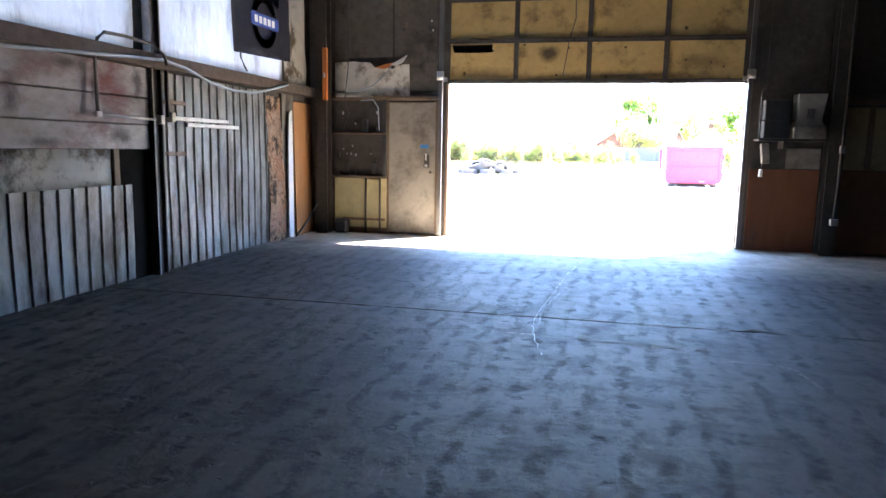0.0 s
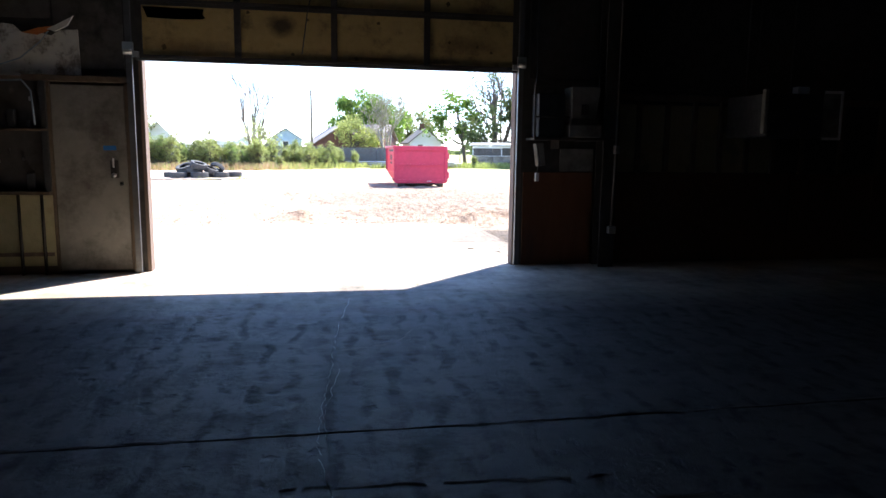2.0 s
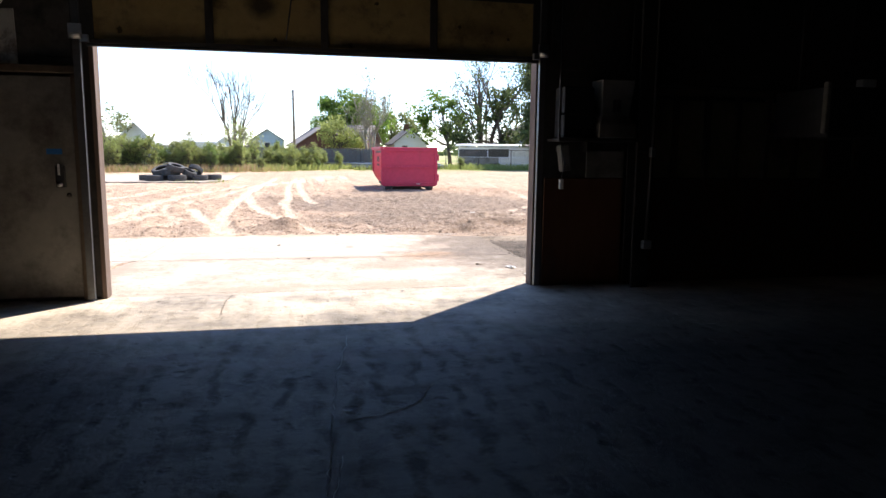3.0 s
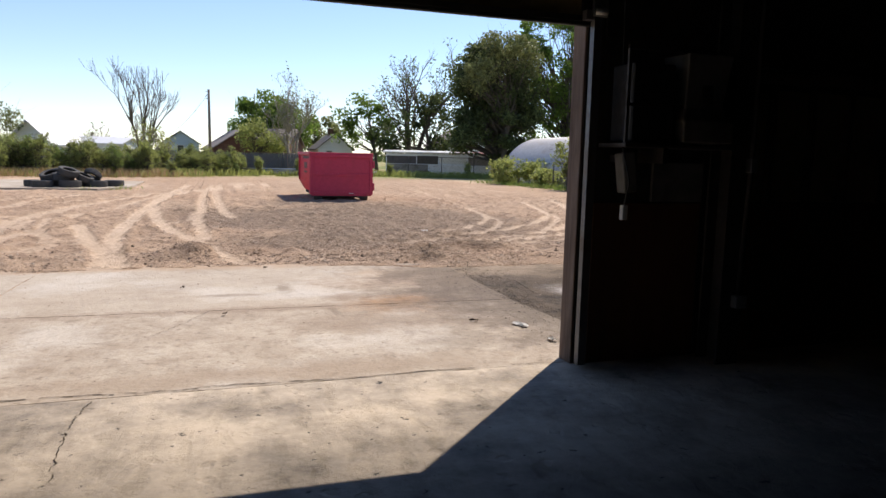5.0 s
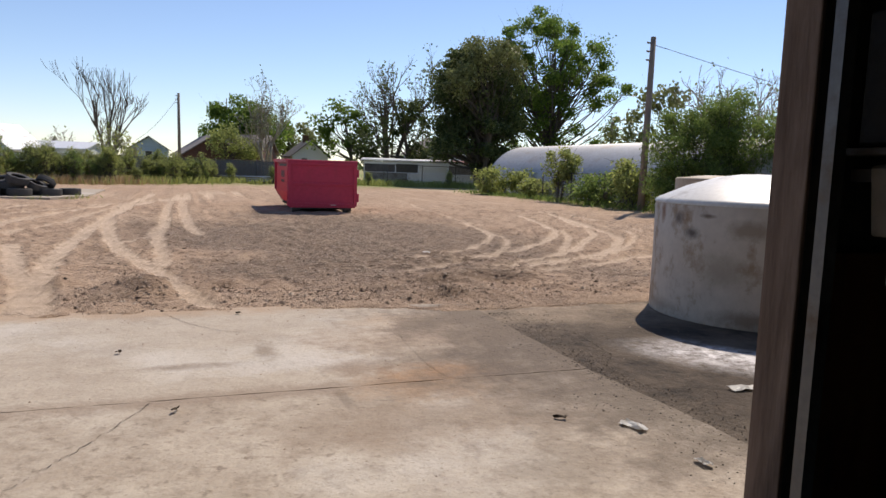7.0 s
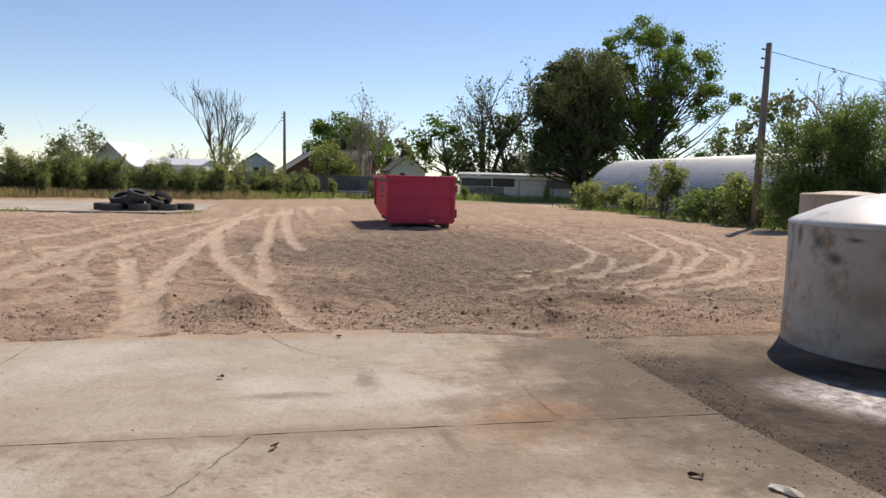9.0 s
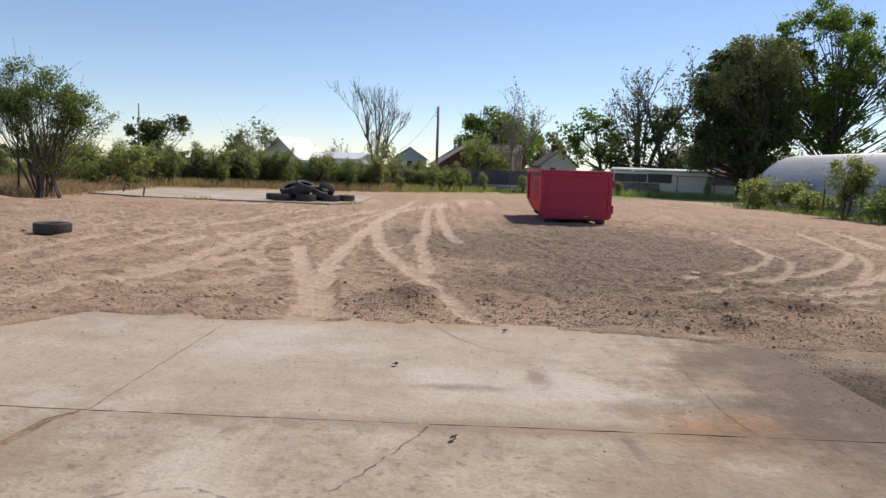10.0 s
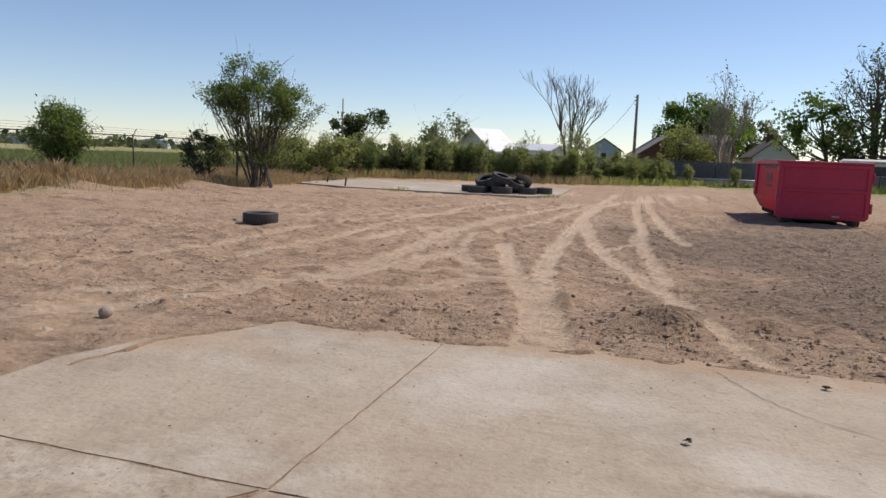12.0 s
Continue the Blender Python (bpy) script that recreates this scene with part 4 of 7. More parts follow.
part("sheet", ribbed_sheet(6.14, 7.34, 0.01, 2.075, 0.165), GALV, wall_west, "grimy ribbed galvanised sheet")
part("sheet", ribbed_sheet(7.33, 8.50, 0.01, 2.07, 0.165, face=LEFT - 0.024), GALV, wall_west, "grimy ribbed galvanised sheet")
for y0, y1 in ((0.9, 2.5), (2.5, 4.1), (4.1, 5.70)):
    part("sheet", ribbed_sheet(y0, y1, 0.01, 0.95, 0.168, face=LEFT - 0.05), GALV, wall_west, "grimy ribbed galvanised sheet")
for i, (z0, z1) in enumerate(((1.292, 1.525), (1.535, 1.785), (1.795, 2.085))):
    for y0, y1 in ((0.4, 3.9), (3.91, 5.975)):
        part("plank", boxed(LEFT - 0.06, LEFT - 0.02 + 0.006 * i, y0, y1, z0, z1, bevel=0.006), PLANK, wall_west)


def wavy_sheet(y0, y1, z0, z1, face, by=0.02, seed=1, hem=None):
    """A hung sheet, slightly billowed, with thickness and an uneven lower edge."""
    bm = bmesh.new()
    rng = random.Random(seed)
    ny, nz = max(4, int((y1 - y0) / 0.12)), max(3, int((z1 - z0) / 0.12))
    ragg = [rng.uniform(0, hem) if hem else 0 for _ in range(ny + 1)]
    rows = []
    for k in range(nz + 1):
        row = []
        for i in range(ny + 1):
            y, z = y0 + (y1 - y0) * i / ny, z0 + (z1 - z0) * k / nz
            if k == 0:
                z += ragg[i]
            row.append(bm.verts.new((face + by * noise.noise((y * 1.3, z * 0.7, seed)) + by * 0.4 * noise.noise((y * 4, z * 3, seed + 5)), y, z)))
        rows.append(row)
    for a, b in zip(rows, rows[1:]):
        for i in range(ny):
            f = bm.faces.new((a[i], a[i + 1], b[i + 1], b[i]))
            f.smooth = True
    bmesh.ops.solidify(bm, geom=bm.faces[:], thickness=0.004)
    return bm


# added flat panel: the gap's darkness is its colour
part("panel", boxed(LEFT - 0.079, LEFT - 0.07, 5.55, 5.975, 0.0, 1.29), GAP_SHADE, wall_west, "black panel painted as the shade in a gap between sheets")
part("sheet", wavy_sheet(0.9, 4.25, 0.94, 1.30, LEFT - 0.055, 0.02, 2), DIRTY_PLASTIC, wall_west, "dirty translucent plastic sheet")
part("sheet", wavy_sheet(4.25, 5.42, 0.945, 1.30, LEFT - 0.05, 0.025, 4, 0.02), DIRTY_PLASTIC, wall_west, "dirty translucent plastic sheet")
part("board", boxed(LEFT - 0.07, LEFT - 0.03, 5.44, 5.52, 0.95, 1.30, bevel=0.004), STUD_WOOD, wall_west)
part("sheet", wavy_sheet(-3.0, 2.4, 2.235, 4.7, LEFT - 0.03, 0.05, 6), FOIL, wall_west, "white insulation sheet")
part("sheet", wavy_sheet(2.38, 5.80, 2.24, 4.7, LEFT - 0.025, 0.05, 8), FOIL, wall_west, "white insulation sheet")
part("sheet", wavy_sheet(6.16, 9.05, 2.235, 4.7, LEFT - 0.03, 0.04, 10), FOIL, wall_west, "white insulation sheet")
part("sheet", wavy_sheet(9.06, 9.80, 2.24, 4.7, LEFT - 0.02, 0.06, 12), DIRTY_PLASTIC, wall_west, "yellowed insulation sheet")
bm = wavy_sheet(8.52, 8.99, 0.0, 2.02, LEFT - 0.02, 0.07, 14)
part("panel", bm, TORN_FOAM, wall_west, "torn rust-brown insulation panel")
part("board", boxed(LEFT - 0.075, LEFT - 0.03, 8.99, 9.36, 0.0, 2.08), GRIMY_BOARD, wall_west, "grimy backing board")

# ---- the overhead door ----
def overhead_door():
    d = thing("overhead_door", (0, FRONT - 0.02, 0), "half-raised sectional garage door with yellowed stained panels", "garage door")
    z, tall = DOOR_LOW, 0.585
    x0, x1 = -2.785, 1.475
    for s in range(3):
        lo, hi = z + s * tall, z + (s + 1) * tall - 0.002
        frame_bm = bmesh.new()
        box(frame_bm, x0, x1, -0.055, -0.012, lo, lo + 0.035), box(frame_bm, x0, x1, -0.055, -0.012, hi - 0.035, hi)
        stiles = [x0, x0 + 1.05, x0 + 2.09, x0 + 3.14, x1]
        for i, x in enumerate(stiles):
            w = 0.035 if 0 < i < 4 else 0.05
            a = min(max(x - w, x0), x1 - 2 * w)
            box(frame_bm, a, a + 2 * w if 0 < i < 4 else a + w * 1.4, -0.06, -0.012, lo + 0.035, hi - 0.035)
        sec = part("section", frame_bm, STEEL_DARK, d, "dark section frame")
        for i in range(4):
            pane = s == 2 and i == 0
            part("pane" if pane else "panel", boxed(stiles[i] + 0.03, stiles[i + 1] - 0.03, -0.034, -0.024, lo + 0.03, hi - 0.03, bevel=0.003), GLASS if pane else DOOR_PANEL, sec)
    # a torn strip in the lowest section, small burnt marks, and the weather strip
    tear = [(-2.70, 2.86), (-2.66, 2.75), (-2.4, 2.745), (-2.12, 2.752), (-2.06, 2.77), (-2.1, 2.80), (-2.08, 2.855)]
    bm = bmesh.new()
    f = bm.faces.new([bm.verts.new((x, -0.038, zz)) for x, zz in tear])
    bmesh.ops.solidify(bm, geom=[f], thickness=0.002)
    part("hole", bm, CABLE_BLACK, d, "torn dark strip in the lowest panel")
    rng = random.Random(2)
    for cx, cz, r in ((-1.62, 2.85, 0.02), (-0.98, 2.80, 0.015), (-1.15, 2.42, 0.02), (0.62, 2.62, 0.018), (0.95, 2.58, 0.02), (1.12, 2.52, 0.018), (-0.2, 2.80, 0.02), (0.6, 3.05, 0.03), (-2.5, 2.45, 0.03), (-0.45, 2.40, 0.025)):
        bm = bmesh.new()
        f = bm.faces.new([bm.verts.new((cx + r * rng.uniform(0.6, 1.3) * math.cos(k * 0.5236), -0.036, cz + r * rng.uniform(0.6, 1.3) * math.sin(k * 0.5236))) for k in range(12)])
        bmesh.ops.solidify(bm, geom=[f], thickness=0.001)
        part("scorch_mark", bm, SMUDGE, d)
    part("weather_strip", boxed(x0, x1, -0.05, -0.015, DOOR_LOW - 0.03, DOOR_LOW - 0.002, bevel=0.006), CABLE_BLACK, d, "black rubber bottom seal")
    for side, x in (("left", -2.85), ("right", 1.47)):
        bm = bmesh.new()
        box(bm, x - 0.03, x + 0.03, -0.10, -0.094, 0.02, DOOR_TOP), box(bm, x - 0.03, x - 0.024, -0.094, -0.05, 0.02, DOOR_TOP), box(bm, x + 0.024, x + 0.03, -0.094, -0.05, 0.02, DOOR_TOP)
        part("track", bm, TRACK_STEEL, d, "galvanised steel door track")
        sx = -1 if x < 0 else 1
        bm = boxed(x - 0.055, x + 0.055, -0.125, -0.10, DOOR_LOW + 0.02, DOOR_LOW + 0.15, bevel=0.004)
        box(bm, x - 0.07 * sx - 0.03, x - 0.07 * sx + 0.03, -0.115, -0.06, DOOR_LOW - 0.0, DOOR_LOW + 0.06)
        bracket = part("bracket", bm, STEEL_BRIGHT, d, "steel corner bracket")
        part("roller", tube_mesh_bm([[((x - 0.04, -0.13, DOOR_LOW + 0.05), 0.022), ((x + 0.04, -0.13, DOOR_LOW + 0.05), 0.022)]]), WHITE_PAINT, bracket)
    cord = [((-1.05, -0.09, 2.42), 0.007), ((-1.02, -0.1, 2.62), 0.007), ((-0.98, -0.09, 2.9), 0.007), ((-0.9, -0.1, 3.2), 0.007), ((-0.92, -0.09, 3.7), 0.007), ((-0.92, -0.06, 4.0), 0.007)]
    part("pull_rope", tube_mesh_bm([cord]), CABLE_BLACK, d, "dark pull rope")
    return d


def tube_mesh_bm(lines, sides=8):
    bm = bmesh.new()
    me = tube_mesh("tube", lines, sides)
    bm.from_mesh(me)
    bpy.data.meshes.remove(me)
    return bm


def run(name, points, radius, mat, label, category, sides=8, fittings=()):
    """A pipe or cable through points, as one thing."""
    base = Vector(points[0])
    t = thing(name, base, label, category)
    part("run", tube_mesh_bm([[(Vector(p) - base, radius) for p in points]], sides), mat, t)
    for at, size, m in fittings:
        x, y, z = Vector(at) - base
        part("fitting", boxed(x - size[0] / 2, x + size[0] / 2, y - size[1] / 2, y + size[1] / 2, z - size[2] / 2, z + size[2] / 2, bevel=0.006), m, t)
    return t


overhead_door()


# ---- on the side wall ----
def banner():
    y0, y1, z0, z1 = 7.58, 9.17, 2.53, 3.46
    t = thing("wall_banner", (LEFT + 0.03, 8.37, z0), "navy cloth wall banner with grey ring and blue bar", "banner")
    cloth = wavy_sheet(y0 - 8.37, y1 - 8.37, -0.03, z1 - z0, 0.0, 0.02, 21)
    cloth.transform(Matrix.Rotation(radians(2.2), 4, "X"))
    part("cloth", cloth, BANNER, t)
    ring = bmesh.new()
    n = 40
    loops = [[ring.verts.new((0.022, r * math.cos(2 * math.pi * k / n), 0.42 + r * math.sin(2 * math.pi * k / n))) for k in range(n)] for r in (0.23, 0.34)]
    for k in range(n):
        ring.faces.new((loops[0][k], loops[0][(k + 1) % n], loops[1][(k + 1) % n], loops[1][k]))
    bmesh.ops.solidify(ring, geom=ring.faces[:], thickness=0.002)
    part("ring", ring, BANNER_RING, t, "printed grey ring")
    part("bar", boxed(0.024, 0.028, -0.38, 0.38, 0.34, 0.50), BANNER_BAR, t, "printed blue bar")
    for k in range(5):
        part("mark", boxed(0.029, 0.031, -0.29 + k * 0.118, -0.21 + k * 0.118, 0.375, 0.465), BANNER_WHITE, t)
    arrow = bmesh.new()
    f = arrow.faces.new([arrow.verts.new((0.024, y, z)) for y, z in ((0.22, 0.70), (0.40, 0.86), (0.42, 0.64))])
    bmesh.ops.solidify(arrow, geom=[f], thickness=0.002)
    part("arrow", arrow, BANNER_RING, t)


banner()
X = LEFT + 0.05
run("conduit", [(X, 5.16, 1.60), (X, 5.16, 2.15), (X + 0.02, 5.18, 2.26), (X + 0.03, 5.26, 2.32), (X + 0.04, 5.5, 2.325), (X + 0.08, 5.85, 2.30), (X + 0.11, 6.0, 2.22), (X + 0.12, 6.03, 2.12)], 0.016, STEEL_DARK,
    "bent grey steel conduit rising over the planks", "pipe", fittings=[((X, 5.16, 1.60), (0.05, 0.07, 0.05), WHITE_PAINT)])
run("conduit", [(X, 5.18, 1.60), (X + 0.03, 5.95, 1.585)], 0.012, WHITE_PAINT, "thin white conduit across the planks", "pipe", fittings=[((X + 0.06, 5.97, 1.585), (0.07, 0.06, 0.09), WHITE_PAINT)])
run("wall_cable", [(X + 0.04, 1.0, 1.96), (X + 0.04, 3.0, 2.02), (X + 0.05, 4.2, 2.05), (X + 0.06, 5.2, 2.12), (X + 0.1, 6.0, 2.17), (X + 0.1, 6.4, 2.13), (X + 0.08, 6.9, 2.03), (X + 0.08, 7.4, 1.985), (X + 0.08, 7.9, 2.0), (X + 0.08, 8.4, 2.09), (X + 0.06, 8.9, 2.19)], 0.016, HOSE_BLUE,
    "sagging grey-blue cable along the side wall", "cable")
run("wall_cable", [(X - 0.02, 7.75, 2.52), (X, 7.72, 2.42), (X + 0.02, 7.76, 2.32), (X + 0.03, 7.82, 2.26)], 0.012, CABLE_BLACK, "short black cable hanging under the banner", "cable")
run("conduit", [(X + 0.02, 6.16, 2.085), (X + 0.02, 6.16, 1.62)], 0.018, STEEL_DARK, "dark upright conduit on the column", "pipe", fittings=[((X + 0.03, 6.2, 1.62), (0.07, 0.07, 0.10), WHITE_PAINT)])
for y0, y1, z0, z1 in ((6.34, 7.42, 1.615, 1.60), (6.56, 7.66, 1.555, 1.54)):
    bm = boxed(LEFT - 0.004, LEFT + 0.035, y0 - 6.3, y1 - 6.3, z0 - 0.022 - 1.55, z0 + 0.022 - 1.55, bevel=0.005)
    t = thing("wall_batten", (0, 6.3, 1.55), "chalky white wooden batten fixed across ribbed sheeting", "batten", "battens on the sheeting")
    part("strip", bm, WHITE_PAINT, t)
for z in (1.78, 1.245):
    t = thing("sheet_strap", (0, 6.15, z), "rusty flat strap across ribbed sheeting", "strap", "straps on the sheeting")
    part("strip", boxed(LEFT - 0.004, LEFT + 0.012, 0, 0.42, -0.022, 0.022, bevel=0.003), JAMB_WOOD, t)
t = thing("plywood_panel", (LEFT + 0.02, 9.70, 0.0), "brown plywood panel leaning against the side wall", "panel")
bm = boxed(-0.04, -0.015, -0.33, 0.30, 0.0, 1.99, bevel=0.003)
bm.transform(Matrix.Rotation(radians(-1.0), 4, "Y"))
part("sheet", bm, PLYWOOD, t)
t = thing("narrow_board", (LEFT + 0.02, 9.13, 0.0), "pale blue-grey narrow board standing against the wall", "board")
bm = prism(bmesh.new(), [(-0.075, 0.02), (0.085, 0.0), (0.08, 1.45), (0.06, 1.86), (-0.02, 1.82), (-0.06, 1.40)], -0.012, 0.012)
bm.transform(Matrix.Rotation(radians(90), 4, "Z") @ Matrix.Rotation(radians(90), 4, "X"))
part("sheet", bm, PALE_BOARD, t)
run("air_hose", [(X + 0.06, 9.12, 0.03), (X + 0.09, 9.45, 0.22), (X + 0.1, 9.8, 0.45), (X + 0.12, 10.0, 0.66)], 0.014, CABLE_BLACK, "black hose slanting across the plywood", "hose")

# ---- front wall, west of the door ----
F = FRONT
t = thing("spirit_level", (-4.585, 9.78, 2.04), "orange wooden rail fixed upright to the column", "rail")
part("rail", boxed(-0.035, 0.035, -0.04, 0.015, 0, 0.77, bevel=0.005), ORANGE, t)
part("vial", boxed(-0.012, 0.012, -0.043, -0.038, 0.33, 0.40), WHITE_PAINT, t)
t = thing("tool_board", (-4.12, F, 0.88), "grimy open tool board with shelf and oily marks", "tool board")
part("back_panel", boxed(-0.44, 0.42, -0.03, -0.006, 0, 1.18, bevel=0.003), DARK_WALL, t)
part("shelf", boxed(-0.44, 0.42, -0.12, -0.032, 0.66, 0.685, bevel=0.003), STUD_WOOD, t)
part("shelf", boxed(-0.44, 0.42, -0.14, -0.032, -0.01, 0.02, bevel=0.003), STUD_WOOD, t)
part("upright", boxed(0.36, 0.42, -0.10, -0.032, 0.02, 1.18, bevel=0.003), CABLE_BLACK, t)
rng = random.Random(5)
for k in range(9):
    x, z = rng.uniform(-0.4, 0.3), rng.choice((0.03, 0.03, 0.69, 0.3))
    part("tool", boxed(x, x + rng.uniform(0.03, 0.09), -0.10, -0.032, z, z + rng.uniform(0.05, 0.2), bevel=0.006), rng.choice((CABLE_BLACK, STEEL_DARK, STEEL_DARK, DARK_WALL)), t)
for k in range(26):
    x, z = rng.uniform(-0.36, 0.26), rng.uniform(0.2, 0.52) if k < 18 else rng.uniform(0.75, 1.1)
    part("hook", boxed(x, x + 0.02, -0.055, -0.03, z, z + rng.uniform(0.015, 0.05)), STEEL_BRIGHT if k % 3 == 0 else STEEL_DARK, t)
t = thing("base_cabinet", (-4.12, F, 0.0), "yellowed low panel box under the tool board", "cabinet")
part("panel", boxed(-0.44, 0.42, -0.05, -0.006, 0.09, 0.86, bevel=0.004), YELLOW_BOARD, t)
part("plinth", boxed(-0.44, 0.42, -0.045, -0.006, 0.0, 0.088), STUD_WOOD, t)
part("rail", boxed(-0.3, 0.40, -0.07, -0.052, 0.20, 0.24, bevel=0.003), JAMB_WOOD, t)
part("junk", boxed(-0.40, -0.18, -0.20, -0.055, 0.0, 0.22, bevel=0.03), CABLE_BLACK, t, "dark rag heap")
for x in (-4.03, -3.80):
    run("water_pipe", [(x, F - 0.09, 0.0), (x, F - 0.09, 0.45), (x, F - 0.09, 0.868)], 0.017, STEEL_DARK, "thin steel pipe standing before the cabinet", "pipe")
t = thing("header_rail", (-3.72, F, 2.06), "dark dusty wooden rail above the side door", "rail")
part("rail", boxed(-0.86, 0.86, -0.09, -0.006, 0.0, 0.065, bevel=0.006), STUD_WOOD, t)
part("edge", boxed(-0.80, -0.2, -0.095, -0.088, 0.045, 0.068), WHITE_PAINT, t)
t = thing("torn_board", (-3.95, F, 2.128), "torn dirty white board standing on the rail", "board")
bm = prism(bmesh.new(), [(-0.60, 0.0), (0.60, 0.0), (0.59, 0.47), (0.42, 0.46), (0.33, 0.40), (0.20, 0.43), (0.05, 0.42), (-0.03, 0.50), (-0.30, 0.52), (-0.60, 0.50)], 0.02, 0.034)
bm.transform(Matrix.Rotation(radians(90), 4, "X"))
part("sheet", bm, DIRTY_PLASTIC, t)
bm = prism(bmesh.new(), [(0.05, 0.42), (0.20, 0.40), (0.30, 0.44), (0.38, 0.50), (0.22, 0.475)], 0.04, 0.046)
bm.transform(Matrix.Rotation(radians(90), 4, "X"))
part("tear", bm, ORANGE, t, "torn orange paper flap")
bm = prism(bmesh.new(), [(0.30, 0.46), (0.42, 0.52), (0.56, 0.60), (0.50, 0.50), (0.38, 0.44)], 0.04, 0.07)
bm.transform(Matrix.Rotation(radians(90), 4, "X"))
part("curl", bm, WHITE_PAINT, t)


def side_door():
    d = structure(part("door_1", boxed(-3.665, -2.935, F - 0.045, F - 0.006, 0.035, 2.03, bevel=0.003), GREY_DOOR), "dirty grey flush steel side door, closed")
    part("tape", boxed(-3.17, -3.04, F - 0.047, F - 0.0455, 1.345, 1.395), BLUE_TAPE, d, "strip of blue tape")
    lock = part("latch", boxed(-3.10, -3.02, F - 0.075, F - 0.046, 1.05, 1.24, bevel=0.006), STEEL_DARK, d, "dark latch plate")
    part("knob", tube_mesh_bm([[((-3.06, F - 0.12, 1.08), 0.026), ((-3.06, F - 0.075, 1.08), 0.02)]]), STEEL_BRIGHT, lock)
    part("key", boxed(-3.075, -3.06, F - 0.09, F - 0.076, 1.16, 1.26), WHITE_PAINT, lock)
    part("deadbolt", tube_mesh_bm([[((-3.0, F - 0.07, 0.98), 0.02), ((-3.0, F - 0.045, 0.98), 0.02)]]), STEEL_DARK, d)


side_door()
for x0, x1 in ((-3.70, -3.67), (-2.93, -2.885)):
    structure(part("trim", boxed(x0, x1, F - 0.06, F - 0.004, 0, 2.055, bevel=0.003), STUD_WOOD), "dark side door frame")
run("wall_cable", [(-4.3, F - 0.06, 4.9), (-4.32, F - 0.06, 3.4), (-4.31, F - 0.11, 2.5), (-4.36, F - 0.13, 2.05), (-4.30, F - 0.13, 1.85), (-4.38, F - 0.13, 1.62)], 0.009, CABLE_BLACK, "thin dark cable hanging down the wall", "cable")
run("wall_cable", [(-4.55, F - 0.11, 2.18), (-4.2, F - 0.12, 2.17), (-3.9, F - 0.12, 2.28), (-3.7, F - 0.12, 2.45), (-3.62, F - 0.11, 2.56)], 0.008, HOSE_BLUE, "thin pale wire drooping over the torn board", "cable")
run("wall_cable", [(-4.1, F - 0.12, 2.05), (-3.9, F - 0.13, 2.06), (-3.82, F - 0.13, 1.95), (-3.80, F - 0.13, 1.6)], 0.009, HOSE_BLUE, "looped pale wire over the tool board", "cable")
# pitted boards high on the wall
for x0, x1, z0, z1 in ((-4.55, -3.62, 2.70, 4.9), (-3.60, -2.92, 2.20, 4.9)):
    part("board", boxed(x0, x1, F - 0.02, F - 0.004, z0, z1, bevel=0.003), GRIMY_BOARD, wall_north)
for k in range(14):
    x, z = rng.uniform(-3.6, -2.98), rng.uniform(2.9, 3.4)
    s = rng.uniform(0.015, 0.05)
    part("scar", boxed(x, x + s, F - 0.03, F - 0.018, z, z + s * rng.uniform(0.6, 2.0)), rng.choice((CABLE_BLACK, DIRTY_PLASTIC, CABLE_BLACK)), wall_north)

# ---- front wall, east of the door ----
for x0, x1 in ((1.56, 2.455), (2.68, 3.95), (3.955, 5.2), (5.205, 6.45), (6.455, 8.15)):
    part("panel", boxed(x0, x1, F - 0.022, F - 0.004, 0.0, 1.14, bevel=0.003), RED_PLY if x0 < 2 else BROWN_DARK, wall_north, "brown plywood panelling")
for x0, x1 in ((2.70, 3.0), (3.07, 3.38), (3.45, 3.75), (3.82, 4.12), (4.19, 4.5), (4.57, 4.88), (4.95, 5.3)):
    part("panel", boxed(x0, x1, F - 0.012, F - 0.004, 1.15, 1.98), OLD_BOARD if x0 < 4.6 else DARK_WALL, wall_north, "yellowed panel between studs")
for x in (2.68, 3.035, 3.415, 3.785, 4.155, 4.535, 4.915, 5.33, 5.9, 6.5, 7.1):
    part("stud", boxed(x - 0.03, x + 0.03, F - 0.05, F - 0.004, 1.142, 2.02, bevel=0.003), STUD_WOOD, wall_north)
structure(part("beam", boxed(2.66, RIGHT, F - 0.10, F - 0.004, 2.022, 2.10, bevel=0.005), STUD_WOOD), "dark wooden rail along the front wall")
for x0, x1 in ((1.60, 2.45), (2.68, 4.6), (4.62, 6.5), (6.52, 8.15)):
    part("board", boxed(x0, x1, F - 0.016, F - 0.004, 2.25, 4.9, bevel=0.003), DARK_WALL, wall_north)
part("panel", boxed(2.02, 2.45, F - 0.03, F - 0.004, 1.15, 1.43, bevel=0.003), GREY_DOOR, wall_north, "dirty white wall panel")


